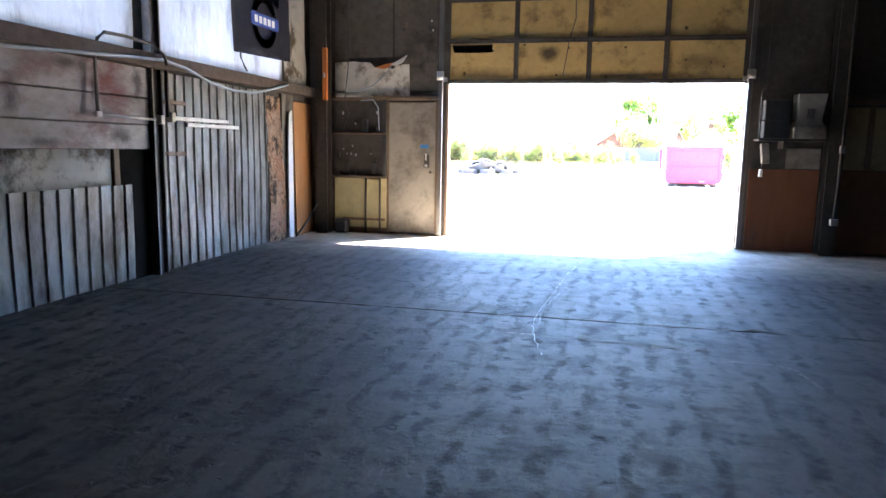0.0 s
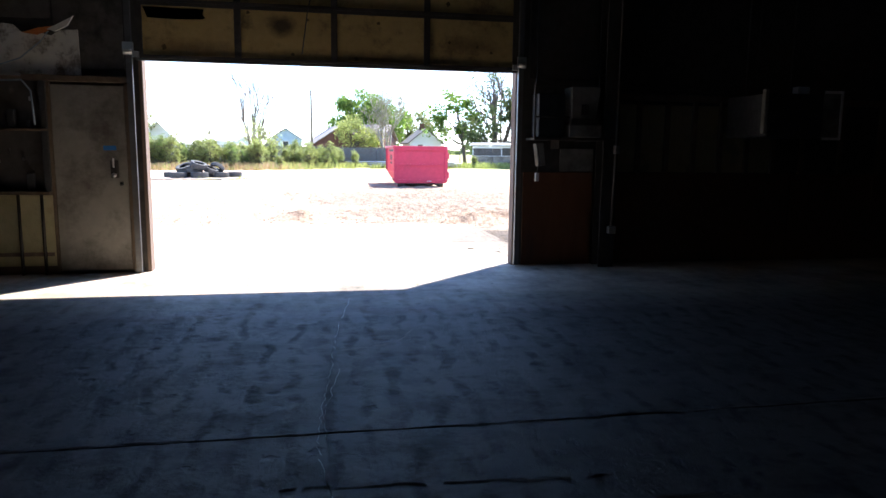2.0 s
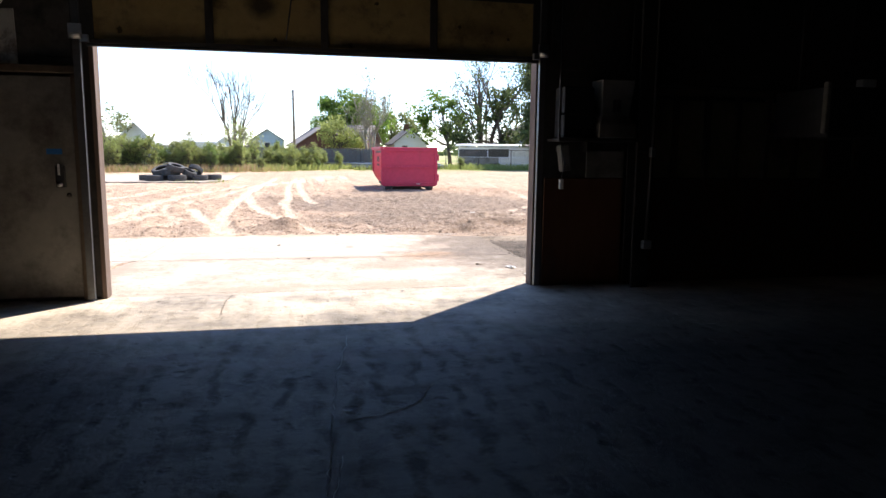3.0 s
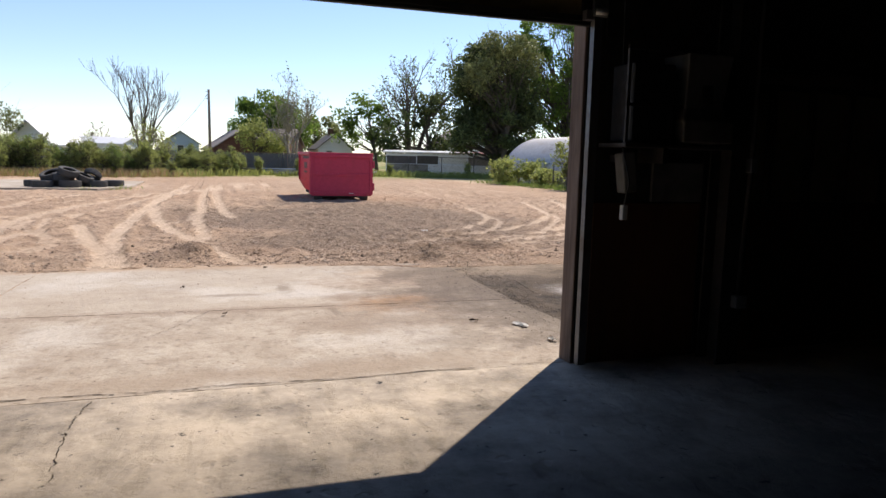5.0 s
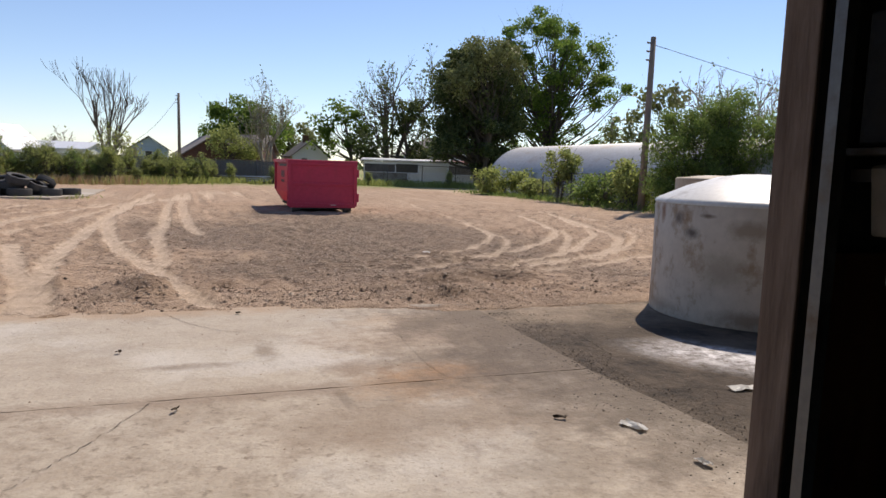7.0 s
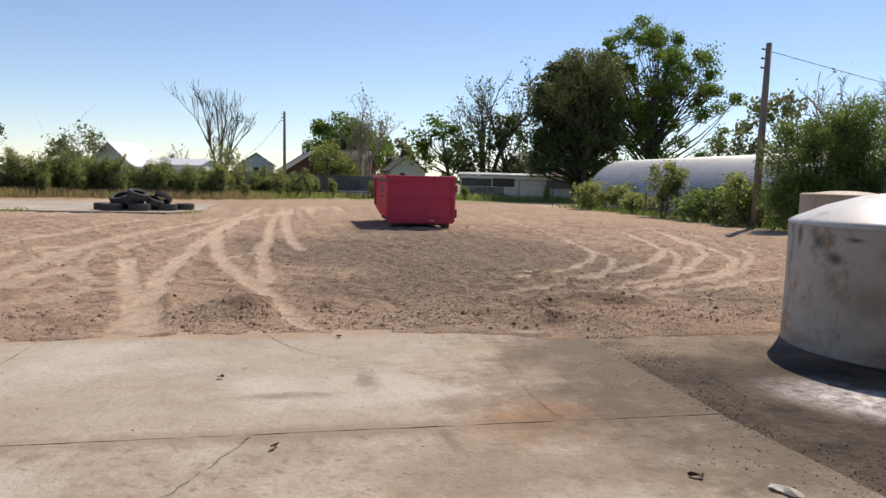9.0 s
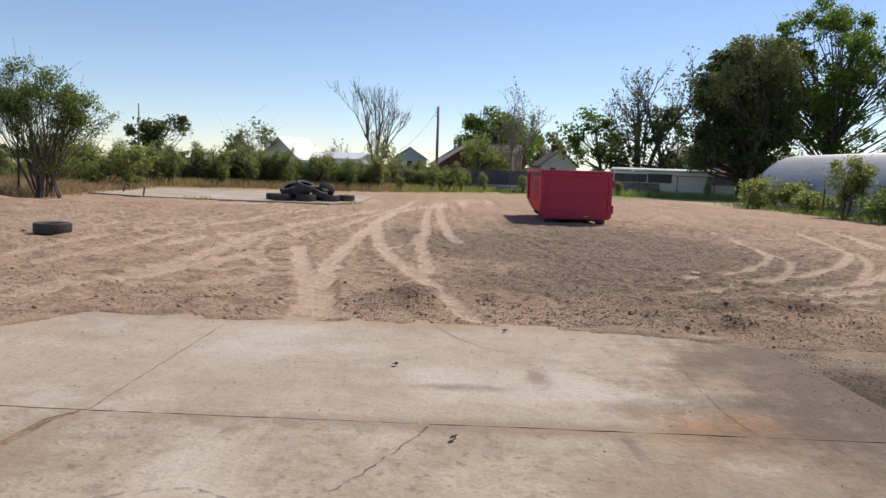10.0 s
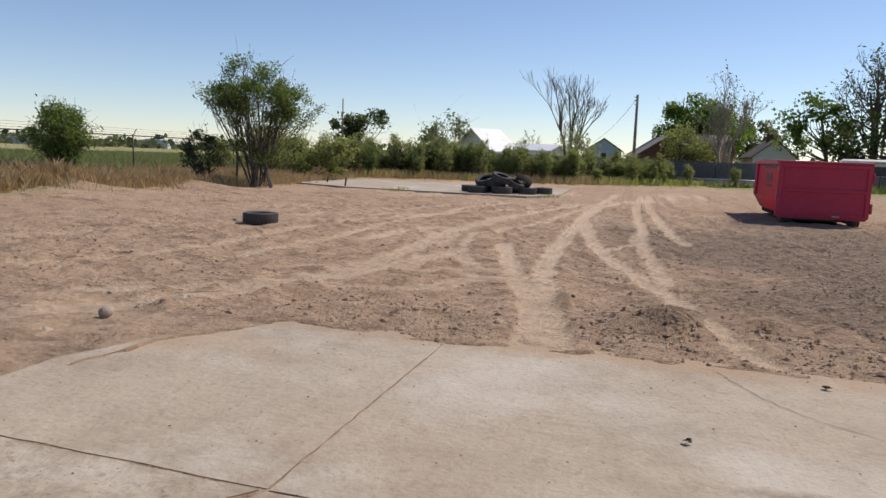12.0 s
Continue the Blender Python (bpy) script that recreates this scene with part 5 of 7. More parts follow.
def wall_heater():
    t = thing("wall_heater", (2.2, F, 1.56), "off-white metal wall heater on a shelf bracket", "heater")
    bm = bmesh.new()
    low = [(-0.20, -0.36), (0.20, -0.36), (0.20, -0.06), (-0.20, -0.06)]
    rings = [(low, 0.0), (low, 0.14), ([(-0.15, -0.30), (0.15, -0.30), (0.15, -0.06), (-0.15, -0.06)], 0.22), ([(-0.17, -0.33), (0.19, -0.33), (0.19, -0.06), (-0.17, -0.06)], 0.58)]
    vs = [[bm.verts.new((x, y, z)) for x, y in pts] for pts, z in rings]
    for a, b in zip(vs, vs[1:]):
        for i in range(4):
            bm.faces.new((a[i], a[(i + 1) % 4], b[(i + 1) % 4], b[i]))
    bm.faces.new(vs[0][::-1]), bm.faces.new(vs[-1])
    bmesh.ops.bevel(bm, geom=bm.edges[:], offset=0.008, segments=1, affect="EDGES")
    part("case", bm, GREY_DOOR, t)
    for k in range(5):
        part("slot", boxed(-0.04 + 0.018 * k, -0.03 + 0.018 * k, -0.325, -0.315, 0.26, 0.38), STEEL_DARK, t)
    part("shelf", boxed(-0.62, 0.24, -0.34, -0.01, -0.04, -0.012, bevel=0.003), STEEL_DARK, t)
    for z in (0.22, 0.575):
        part("rail", boxed(-0.62, -0.19, -0.33, -0.31, z, z + 0.02), STEEL_DARK, t)
    part("post", boxed(-0.62, -0.60, -0.33, -0.31, -0.012, 0.60), STEEL_DARK, t)
    part("case_side", boxed(-0.56, -0.24, -0.30, -0.05, 0.0, 0.5, bevel=0.01), CABLE_BLACK, t)
    part("bracket", boxed(-0.3, -0.27, -0.3, -0.01, -0.14, -0.04), STEEL_DARK, t)


wall_heater()
t = thing("door_opener_switch", (1.66, F - 0.24, 1.04), "small white pendant switch on a hanging cable", "switch")
part("box", boxed(-0.022, 0.022, -0.02, 0.02, 0, 0.10, bevel=0.005), WHITE_PAINT, t)
part("cable", tube_mesh_bm([[((0, 0, 0.10), 0.006), ((0.03, 0.0, 0.25), 0.006), ((-0.02, 0.03, 0.5), 0.006), ((0.0, 0.10, 0.95), 0.006), ((0.02, 0.16, 1.8), 0.006), ((0.02, 0.17, 3.6), 0.006)]]), CABLE_BLACK, t)
t = thing("junction_box", (1.73, F - 0.16, 1.22), "pale grey electrical box hanging tilted by the door", "electrical box")
bm = boxed(-0.05, 0.05, -0.05, 0.05, 0.0, 0.27, bevel=0.008)
bm.transform(Matrix.Rotation(radians(-8), 4, "Y"))
part("box", bm, GREY_DOOR, t)
part("bracket", boxed(-0.05, 0.03, 0.04, 0.155, 0.20, 0.25), STEEL_DARK, t)
run("conduit", [(2.62, F - 0.32, 4.9), (2.62, F - 0.31, 1.45), (2.60, F - 0.30, 0.5)], 0.018, STEEL_DARK, "long steel conduit on the column", "pipe", fittings=[((2.60, F - 0.31, 0.46), (0.10, 0.07, 0.09), STEEL_BRIGHT), ((2.62, F - 0.31, 1.42), (0.06, 0.06, 0.10), STEEL_BRIGHT)])
run("conduit", [(2.70, F - 0.12, 2.12), (3.9, F - 0.14, 2.11)], 0.016, STEEL_DARK, "dark conduit along the wall rail", "pipe")


def unit_heater():
    t = thing("unit_heater", (4.5, F - 0.55, 1.56), "large dark unit heater with white side louvres", "heater")
    part("case", boxed(-0.36, 0.36, -0.40, 0.40, 0.02, 0.52, bevel=0.015), CABLE_BLACK, t)
    part("side_panel", boxed(-0.42, -0.362, -0.42, -0.36, 0.06, 0.56, bevel=0.012), GREY_DOOR, t)
    bm = boxed(0.362, 0.60, -0.40, -0.38, 0.0, 0.56, bevel=0.004)
    part("side_panel", bm, GREY_DOOR, t)
    for a in ((0.362, 0.60, -0.415, -0.40, 0.0, 0.03), (0.362, 0.60, -0.415, -0.40, 0.53, 0.56), (0.575, 0.60, -0.415, -0.40, 0.03, 0.53)):
        part("rim", boxed(*a), WHITE_PAINT, t)
    part("control_box", boxed(0.02, 0.18, -0.38, -0.28, 0.522, 0.60, bevel=0.008), WHITE_PAINT, t)
    for x in (-0.3, 0.3):
        part("hanger", boxed(x - 0.012, x + 0.012, 0.1, 0.124, 0.52, ROOF - 1.56), STEEL_DARK, t)
    part("bracket", boxed(-0.3, 0.3, 0.40, 0.545, 0.1, 0.2), STEEL_DARK, t)


unit_heater()

# ---- things in the yard ----
def dumpster():
    d = thing("roll_off_dumpster", (3.40, 30.2, -0.10), "open pink-red steel roll-off dumpster standing on dirt", "dumpster", turn=-1.2)
    w, deep, lo, hi = 1.12, 4.1, 0.22, 1.66
    bm = bmesh.new()
    shell = [(-w + 0.02, hi), (-w + 0.02, 0.62), (-w + 0.26, lo), (w - 0.26, lo), (w - 0.02, 0.62), (w - 0.02, hi)]
    a, b = ([bm.verts.new((x, y, z)) for x, z in shell] for y in (0.02, deep))
    for i in range(5):
        bm.faces.new((a[i], a[i + 1], b[i + 1], b[i]))
    bm.faces.new(b[::-1])
    bmesh.ops.solidify(bm, geom=bm.faces[:], thickness=0.012)
    body = part("body", bm, PINK, d)
    door = part("tailgate", boxed(-w + 0.04, w - 0.04, -0.03, 0.0, lo + 0.02, hi - 0.03, bevel=0.005), PINK, d, "flat ribbed steel tailgate")
    for x0, x1, z0, z1 in ((-w + 0.02, -w + 0.12, lo, hi - 0.06), (w - 0.12, w - 0.02, lo, hi - 0.06), (-w + 0.12, w - 0.12, hi - 0.16, hi - 0.06), (-w + 0.12, w - 0.12, 0.86, 0.94), (-w + 0.12, w - 0.12, lo, lo + 0.08)):
        part("rib", boxed(x0, x1, -0.075, -0.032, z0, z1, bevel=0.006), PINK, door)
    for x in (-w, w):
        s = 1 if x > 0 else -1
        part("corner_post", boxed(min(x, x - 0.07 * s), max(x, x - 0.07 * s), -0.02, 0.08, lo - 0.02, hi, bevel=0.006), PINK, d)
        part("top_rail", boxed(min(x + 0.02 * s, x - 0.08 * s), max(x + 0.02 * s, x - 0.08 * s), 0.08, deep, hi - 0.09, hi + 0.02, bevel=0.012), PINK, d)
        for k in range(1, 6) if s > 0 else (5,):
            y = k * deep / 6
            part("side_rib", boxed(min(x - 0.02 * s, x + 0.04 * s), max(x - 0.02 * s, x + 0.04 * s), y - 0.04, y + 0.04, 0.62, hi - 0.09, bevel=0.006), PINK, d)
        part("skid", boxed(x - 0.42 * s - 0.05, x - 0.42 * s + 0.05, 0.05, deep, 0.06, 0.218, bevel=0.006), STEEL_DARK, d, "dark steel skid rail")
    for k in range(8):
        part("cross_member", boxed(-w + 0.3, w - 0.3, 0.12 + 0.54 * k, 0.20 + 0.54 * k, 0.09, 0.216, bevel=0.004), STEEL_DARK, d, "dark steel cross member")
    part("sill", boxed(-w + 0.06, w - 0.06, -0.05, 0.06, lo - 0.07, lo - 0.002, bevel=0.006), PINK, d)
    part("top_rail", boxed(-w, w, -0.06, 0.02, hi - 0.06, hi + 0.01, bevel=0.012), PINK, d)
    part("hinge", boxed(w - 0.01, w + 0.05, -0.08, 0.02, 0.35, 0.62, bevel=0.01), PINK, d)
    part("hinge", boxed(w - 0.01, w + 0.05, -0.08, 0.02, 1.15, 1.4, bevel=0.01), PINK, d)
    for x in (-0.82, 0.82):
        axle = part("wheel", tube_mesh_bm([[((x - 0.13, 0.15, 0.115), 0.11), ((x - 0.12, 0.15, 0.115), 0.125), ((x + 0.12, 0.15, 0.115), 0.125), ((x + 0.13, 0.15, 0.115), 0.11)]], 18), STEEL_DARK, d, "dark steel roller")
        part("bracket", boxed(x - 0.16, x + 0.16, 0.10, 0.20, 0.19, 0.225), STEEL_DARK, axle)
    # worn stencilled lettering on the side, not legible
    for y0, y1, z0, z1 in ((0.35, 2.3, 1.44, 1.52), (0.9, 1.25, 1.08, 1.30), (1.4, 1.8, 1.08, 1.30), (0.9, 1.8, 0.92, 1.0)):
        part("stencil", boxed(-w + 0.012, -w + 0.017, y0, y1, z0, z1), STEEL_DARK, body, "faded dark stencil mark")
    part("handle", tube_mesh_bm([[((0.25, -0.09, 0.24), 0.012), ((0.42, -0.09, 0.24), 0.012)]]), WHITE_PAINT, d)


dumpster()


def tank(name, at, r, side, top, label, plastic=PLASTIC_TANK, cap=WHITE_PAINT):
    t = thing(name, at, label, "tank")
    bm = bmesh.new()
    lathe(bm, [(0.02, -0.03), (r, -0.03), (r, 0.03), (r * 0.995, side * 0.5), (r, side - 0.03), (r - 0.012, side)], 64)
    part("shell", bm, plastic, t)
    bm = bmesh.new()
    rise = top - side
    lathe(bm, [(r + 0.004, side - 0.012), (r + 0.006, side + 0.012), (r * 0.96, side + 0.045), (r * 0.7, side + rise * 0.55), (r * 0.42, side + rise * 0.86), (r * 0.2, side + rise * 0.98), (0.02, top)], 64)
    lid = part("lid", bm, cap, t, "chalky white domed top" if cap is WHITE_PAINT else "")
    for k in range(6):
        a = k * math.pi / 3 + 0.35
        bm = boxed(r * 0.5, r * 0.97, -0.045, 0.045, 0, 0.035, bevel=0.012)
        bm.transform(Matrix.Rotation(a, 4, "Z") @ Matrix.Translation((0, 0, side + rise * 0.72)) @ Matrix.Rotation(math.atan2(rise * 0.62, r * 0.42), 4, "Y") @ Matrix.Translation((-r * 0.12, 0, -0.02)))
        part("rib", bm, cap, lid)
    return t


tank("water_tank", (4.93, 13.76, -0.012), 1.06, 1.17, 1.48, "weathered white cylindrical tank with domed top on pavement")
tank("water_tank", (9.62, 19.6, -0.10), 0.80, 1.46, 1.565, "beige weathered cylindrical tank standing behind the other", TANK_BEIGE, TANK_BEIGE)


def tyre_parts(t, r, half, rim, at=Matrix.Identity(4)):
    bm = bmesh.new()
    lathe(bm, [(r * 0.94, -half), (r, -half * 0.82), (r * 0.985, -half * 0.35), (r, -half * 0.3), (r, half * 0.3), (r * 0.985, half * 0.35), (r, half * 0.82), (r * 0.94, half)], 40)
    tread = part("tread", bm, RUBBER, t)
    for s in (-1, 1):
        bm = bmesh.new()
        lathe(bm, [(r * 0.94, s * half), (r * 0.80, s * half * 1.03), (rim * 1.08, s * half * 0.92), (rim, s * half * 0.72), (rim * 1.06, s * half * 0.5), (r * 0.93, s * half * 0.4)], 40)
        part("sidewall", bm, RUBBER, t)
    for k in range(30):
        bm = boxed(r * 0.99, r * 1.006, -0.022, 0.022, -half * 0.86, half * 0.86)
        bm.transform(Matrix.Rotation(k * 2 * math.pi / 30, 4, "Z"))
        if k == 0:
            block = part("tread_block", bm, RUBBER, tread)
            lug = block.data
        else:
            bm.free()
            ob = hang("tread_block", lug, None, tread)
            ob.matrix_basis = Matrix.Rotation(k * 2 * math.pi / 30, 4, "Z")


proto = thing("tyre", (-8.68, 22.42, 0.0), "worn black truck tyre lying flat on dirt", "tyre")
tyre_parts(proto, 0.345, 0.105, 0.205)
PILE = [  # x, y, z, tilt about x, tilt about y, turn, size
    (-8.9, 37.3, 0.14, 0, 0, 0, 1.1), (-8.35, 36.6, 0.14, 0, 0, 40, 1.15), (-7.9, 37.5, 0.14, 0, 0, 10, 1.2), (-7.1, 36.7, 0.14, 0, 0, 70, 1.2), (-6.6, 37.8, 0.14, 0, 0, 20, 1.15),
    (-5.9, 37.2, 0.14, 0, 0, 5, 1.1), (-5.2, 37.9, 0.14, 0, 0, 50, 1.1), (-7.5, 37.1, 0.42, 4, 5, 0, 1.2), (-8.1, 37.3, 0.50, 18, -14, 0, 1.25), (-7.2, 36.9, 0.66, 16, 10, 30, 1.15),
    (-6.55, 37.2, 0.42, 8, 26, 0, 1.1), (-6.2, 37.6, 0.52, -30, 30, 10, 1.0), (-8.0, 38.3, 0.14, 0, 0, 0, 1.15),
]
for x, y, z, rx, ry, rz, size in PILE:
    ob = copy_thing(proto, pose(-7.7 + 0.77 * (x + 8.9), y, 0.095 + 0.9 * (z - 0.14), rx, ry, rz))
    ob.scale = (size * 0.98, size * 0.98, size * 1.05)
    tagged(ob, "worn black truck tyre in a heap on concrete", "tyre", "tyres heaped on the pad")

# concrete pad under the tyres
pad = structure(part("pavement", prism(bmesh.new(), ragged([(-15.6, 37.6), (-12.2, 36.0), (-5.2, 35.7), (-4.2, 37.6), (-4.2, 43.8), (-15.2, 44.5)], 0.4, 0.05, 41), -0.3, -0.035), APRON), "old pale concrete pad in the dirt")
for p in (((-12.6, 35.95), 0.35), ((-14.5, 38.4), 0.28)):
    run("pipe_stub", [(p[0][0], p[0][1], 0.0), (p[0][0] + 0.05, p[0][1], p[1])], 0.035, STEEL_DARK, "short rusty pipe stub standing in the pad", "pipe")


def rough_rock(name, at, size, mat, label, seed):
    rng = random.Random(seed)
    bm = bmesh.new()
    bmesh.ops.create_icosphere(bm, subdivisions=2, radius=0.5)
    for v in bm.verts:
        v.co *= 0.85 + 0.35 * noise.noise(v.co * 2.2 + Vector((seed, 0, 0)))
        v.co = Vector((v.co.x * size[0], v.co.y * size[1], v.co.z * size[2]))
    for f in bm.faces:
        f.smooth = True
    t = thing(name, at, label, "rock", turn=rng.uniform(0, 360))
    part("stone", bm, mat, t)


ROCK = surface("sandy_stone", (0.42, 0.35, 0.28), (0.36, 0.30, 0.24), (0.24, 0.19, 0.15), 0.9, 0, 3, 14, 5, 0.5, 0.02)
rough_rock("rock", (-5.62, 14.62, 0.02), (0.14, 0.12, 0.13), ROCK, "rounded sandy rock lying on dirt", 1)
rough_rock("rock", (-5.75, 14.15, -0.03), (0.12, 0.09, 0.06), ROCK, "small pale stone by the apron edge", 2)


def litter():
    """Scraps of card and paper on the apron and dirt."""
    rng = random.Random(9)
    for x, y, z, a, b, mat, label in ((1.58, 11.24, 0.0, 0.15, 0.07, WHITE_PAINT, "crumpled pale cardboard scrap on concrete"), (2.75, 11.62, -0.005, 0.20, 0.07, WHITE_PAINT, "torn white paper scrap on dark pavement"),
                                      (1.62, 10.72, 0.0, 0.10, 0.05, WHITE_PAINT, "creased white paper scrap on concrete"), (1.24, 11.47, 0.0, 0.07, 0.04, STUD_WOOD, "dark clod of mud on concrete"),
                                      (-5.55, 15.5, -0.02, 0.10, 0.07, WHITE_PAINT, "white scrap lying on the dirt"), (-0.32, 14.74, 0.0, 0.05, 0.035, STUD_WOOD, "dark wood chip on concrete"),
                                      (-0.85, 12.18, 0.0, 0.07, 0.02, STUD_WOOD, "dark splinter of wood on concrete"), (3.3, 19.7, -0.09, 0.14, 0.09, WHITE_PAINT, "white scrap lying on gravel"), (-1.25, 13.54, 0.0, 0.035, 0.03, STUD_WOOD, "small dark pebble on concrete")):
        bm = bmesh.new()
        rows = [[bm.verts.new((a * (i / 4 - 0.5) + rng.uniform(-0.01, 0.01), b * (k / 3 - 0.5) + rng.uniform(-0.01, 0.01), rng.uniform(0.0, 0.022))) for i in range(5)] for k in range(4)]
        for p, q in zip(rows, rows[1:]):
            for i in range(4):
                bm.faces.new((p[i], p[i + 1], q[i + 1], q[i]))
        bmesh.ops.solidify(bm, geom=bm.faces[:], thickness=0.004 if mat is WHITE_PAINT else 0.012)
        t = thing("litter", (x, y, z + 0.004), label, "litter", "scraps on the ground", rng.uniform(0, 180))
        part("scrap", bm, mat, t)


litter()


def scatter_stones(name, x, y, size, dark, mid, light, label, rng):
    """Loose chips as one mesh of small uneven stones lying on slab or dirt."""
    keep = (y > 10.4) & (y < 45) & (size < 0.06) & (np.hypot(x - 4.93, y - 13.76) > 1.15)
    onslab = (y < np.where(x > 2.0, 14.3, 14.9)) & (x > -5) & (x < 7.3)
    keep &= ~(onslab & (size > 0.009)) & (track_value(x, y)[0] < 0.3)
    x, y, size, onslab = x[keep], y[keep], size[keep], onslab[keep]
    z = np.where(onslab, -0.006, ground_height(x, y))
    octa = np.array([(1, 0, 0), (0, 1, 0), (-1, 0, 0), (0, -1, 0), (0, 0, 1), (0, 0, -0.5)])
    tri = np.array([(0, 1, 4), (1, 2, 4), (2, 3, 4), (3, 0, 4), (1, 0, 5), (2, 1, 5), (3, 2, 5), (0, 3, 5)])
    n = len(x)
    v = octa[None] * (size[:, None, None] * rng.uniform(0.6, 1.3, (n, 6, 1))) * np.array([1.2, 1.0, 0.7])
    v = v + np.stack([x, y, z + size * 0.25], 1)[:, None]
    faces = (tri[None] + 6 * np.arange(n)[:, None, None]).reshape(-1, 3)
    me = arrays_mesh(name, v.reshape(-1, 3), faces.tolist())
    m, nn, l, b = material(name + "_stone", 0.9)
    geo = nn.new("ShaderNodeNewGeometry")
    ramp = nn.new("ShaderNodeValToRGB")
    e = ramp.color_ramp.elements
    e[0].color, e[1].color = (*dark, 1), (*light, 1)
    e.new(0.6).color = (*mid, 1)
    l.new(geo.outputs["Random Per Island"], ramp.inputs[0])
    l.new(ramp.outputs[0], b.inputs["Base Color"])
    tagged(hang(name, me, m), label, "gravel", kind="stuff")


def stones():
    rng = np.random.RandomState(77)
    count, extra, heap, bank = 42000, 1100, 2600, 16000
    x = np.concatenate([rng.uniform(-13, 13, count), rng.uniform(-5, 3.5, extra), rng.normal(0.8, 2.4, heap)])
    y = np.concatenate([15.0 + rng.exponential(6.0, count), rng.uniform(10.4, 15.0, extra), rng.normal(16.0, 0.75, heap)])
    size = np.concatenate([0.0040 + rng.exponential(0.0042, count), 0.0025 + rng.exponential(0.0022, extra), 0.004 + rng.exponential(0.0055, heap)])
    scatter_stones("gravel", x, y, size, (0.15, 0.10, 0.068), (0.28, 0.19, 0.128), (0.46, 0.37, 0.28), "loose gravel and clods scattered over dirt", rng)
    x, y = rng.normal(2.6, 2.6, bank), rng.normal(20.5, 3.4, bank)
    lot = y > 15.0
    clods = 900
    mx, my = rng.normal(-1.2, 0.42, clods), rng.normal(16.05, 0.28, clods)
    scatter_stones("clods", mx, my, 0.003 + rng.exponential(0.0035, clods), (0.13, 0.086, 0.058), (0.24, 0.16, 0.11), (0.42, 0.31, 0.22), "dark crumbly clods on a pushed-up dirt heap", rng)
    scatter_stones("dark_gravel", x[lot], y[lot], 0.003 + rng.exponential(0.0034, bank)[lot], (0.08, 0.058, 0.043), (0.155, 0.115, 0.083), (0.34, 0.27, 0.20), "dark crushed gravel spread over dirt", rng)
    crumbs = 5600
    y = rng.uniform(10.4, 15.4, crumbs)
    x = 2.02 + np.clip(rng.normal(size=crumbs), -2.4, 1.4) * (0.05 + 0.38 * lattice(y * 3, y * 0, 1.0, 78)) + 0.15 * np.maximum(y - 13.6, 0)
    scatter_stones("crumbs", x, y, 0.0016 + rng.exponential(0.0022, crumbs), (0.035, 0.028, 0.022), (0.085, 0.066, 0.05), (0.26, 0.21, 0.165), "dark crumbs of broken pavement along the joint", rng)


stones()

# ---- buildings and fences round the yard ----
def quonset():
    q = thing("quonset_hut", (22.5, 24.0, -0.1), "long weathered corrugated metal quonset hut, half-round", "shed")
    bm = bmesh.new()
    n, r = 40, 3.25
    ys = np.arange(0, 29.01, 0.11)
    rows = []
    for k, y in enumerate(ys):
        rr = r + (0.022 if k % 2 else -0.022)
        rows.append([bm.verts.new((-rr * math.cos(a * math.pi / n), y, rr * math.sin(a * math.pi / n))) for a in range(n + 1)])
    for a, b in zip(rows, rows[1:]):
        for i in range(n):
            f = bm.faces.new((a[i], b[i], b[i + 1], a[i + 1]))
            f.smooth = True
    part("shell", bm, QUONSET_TIN, q)
    for y in (0.02, 28.98):
        bm = bmesh.new()
        bm.faces.new([bm.verts.new((-r * math.cos(a * math.pi / n), y, r * math.sin(a * math.pi / n))) for a in range(n + 1)])
        bmesh.ops.solidify(bm, geom=bm.faces[:], thickness=0.03)
        part("end_wall", bm, QUONSET_TIN, q)
    part("sill", boxed(-3.32, -3.2, 0, 29, 0, 0.12), APRON, q)


QUONSET_TIN = surface("weathered_quonset_tin", (0.55, 0.55, 0.54), (0.46, 0.45, 0.44), (0.36, 0.27, 0.19), 0.5, 0.35, 0.5, 8, 0.8, 0.1, 0.004, (1, 0.4, 1), 0.55, 0.78)
quonset()


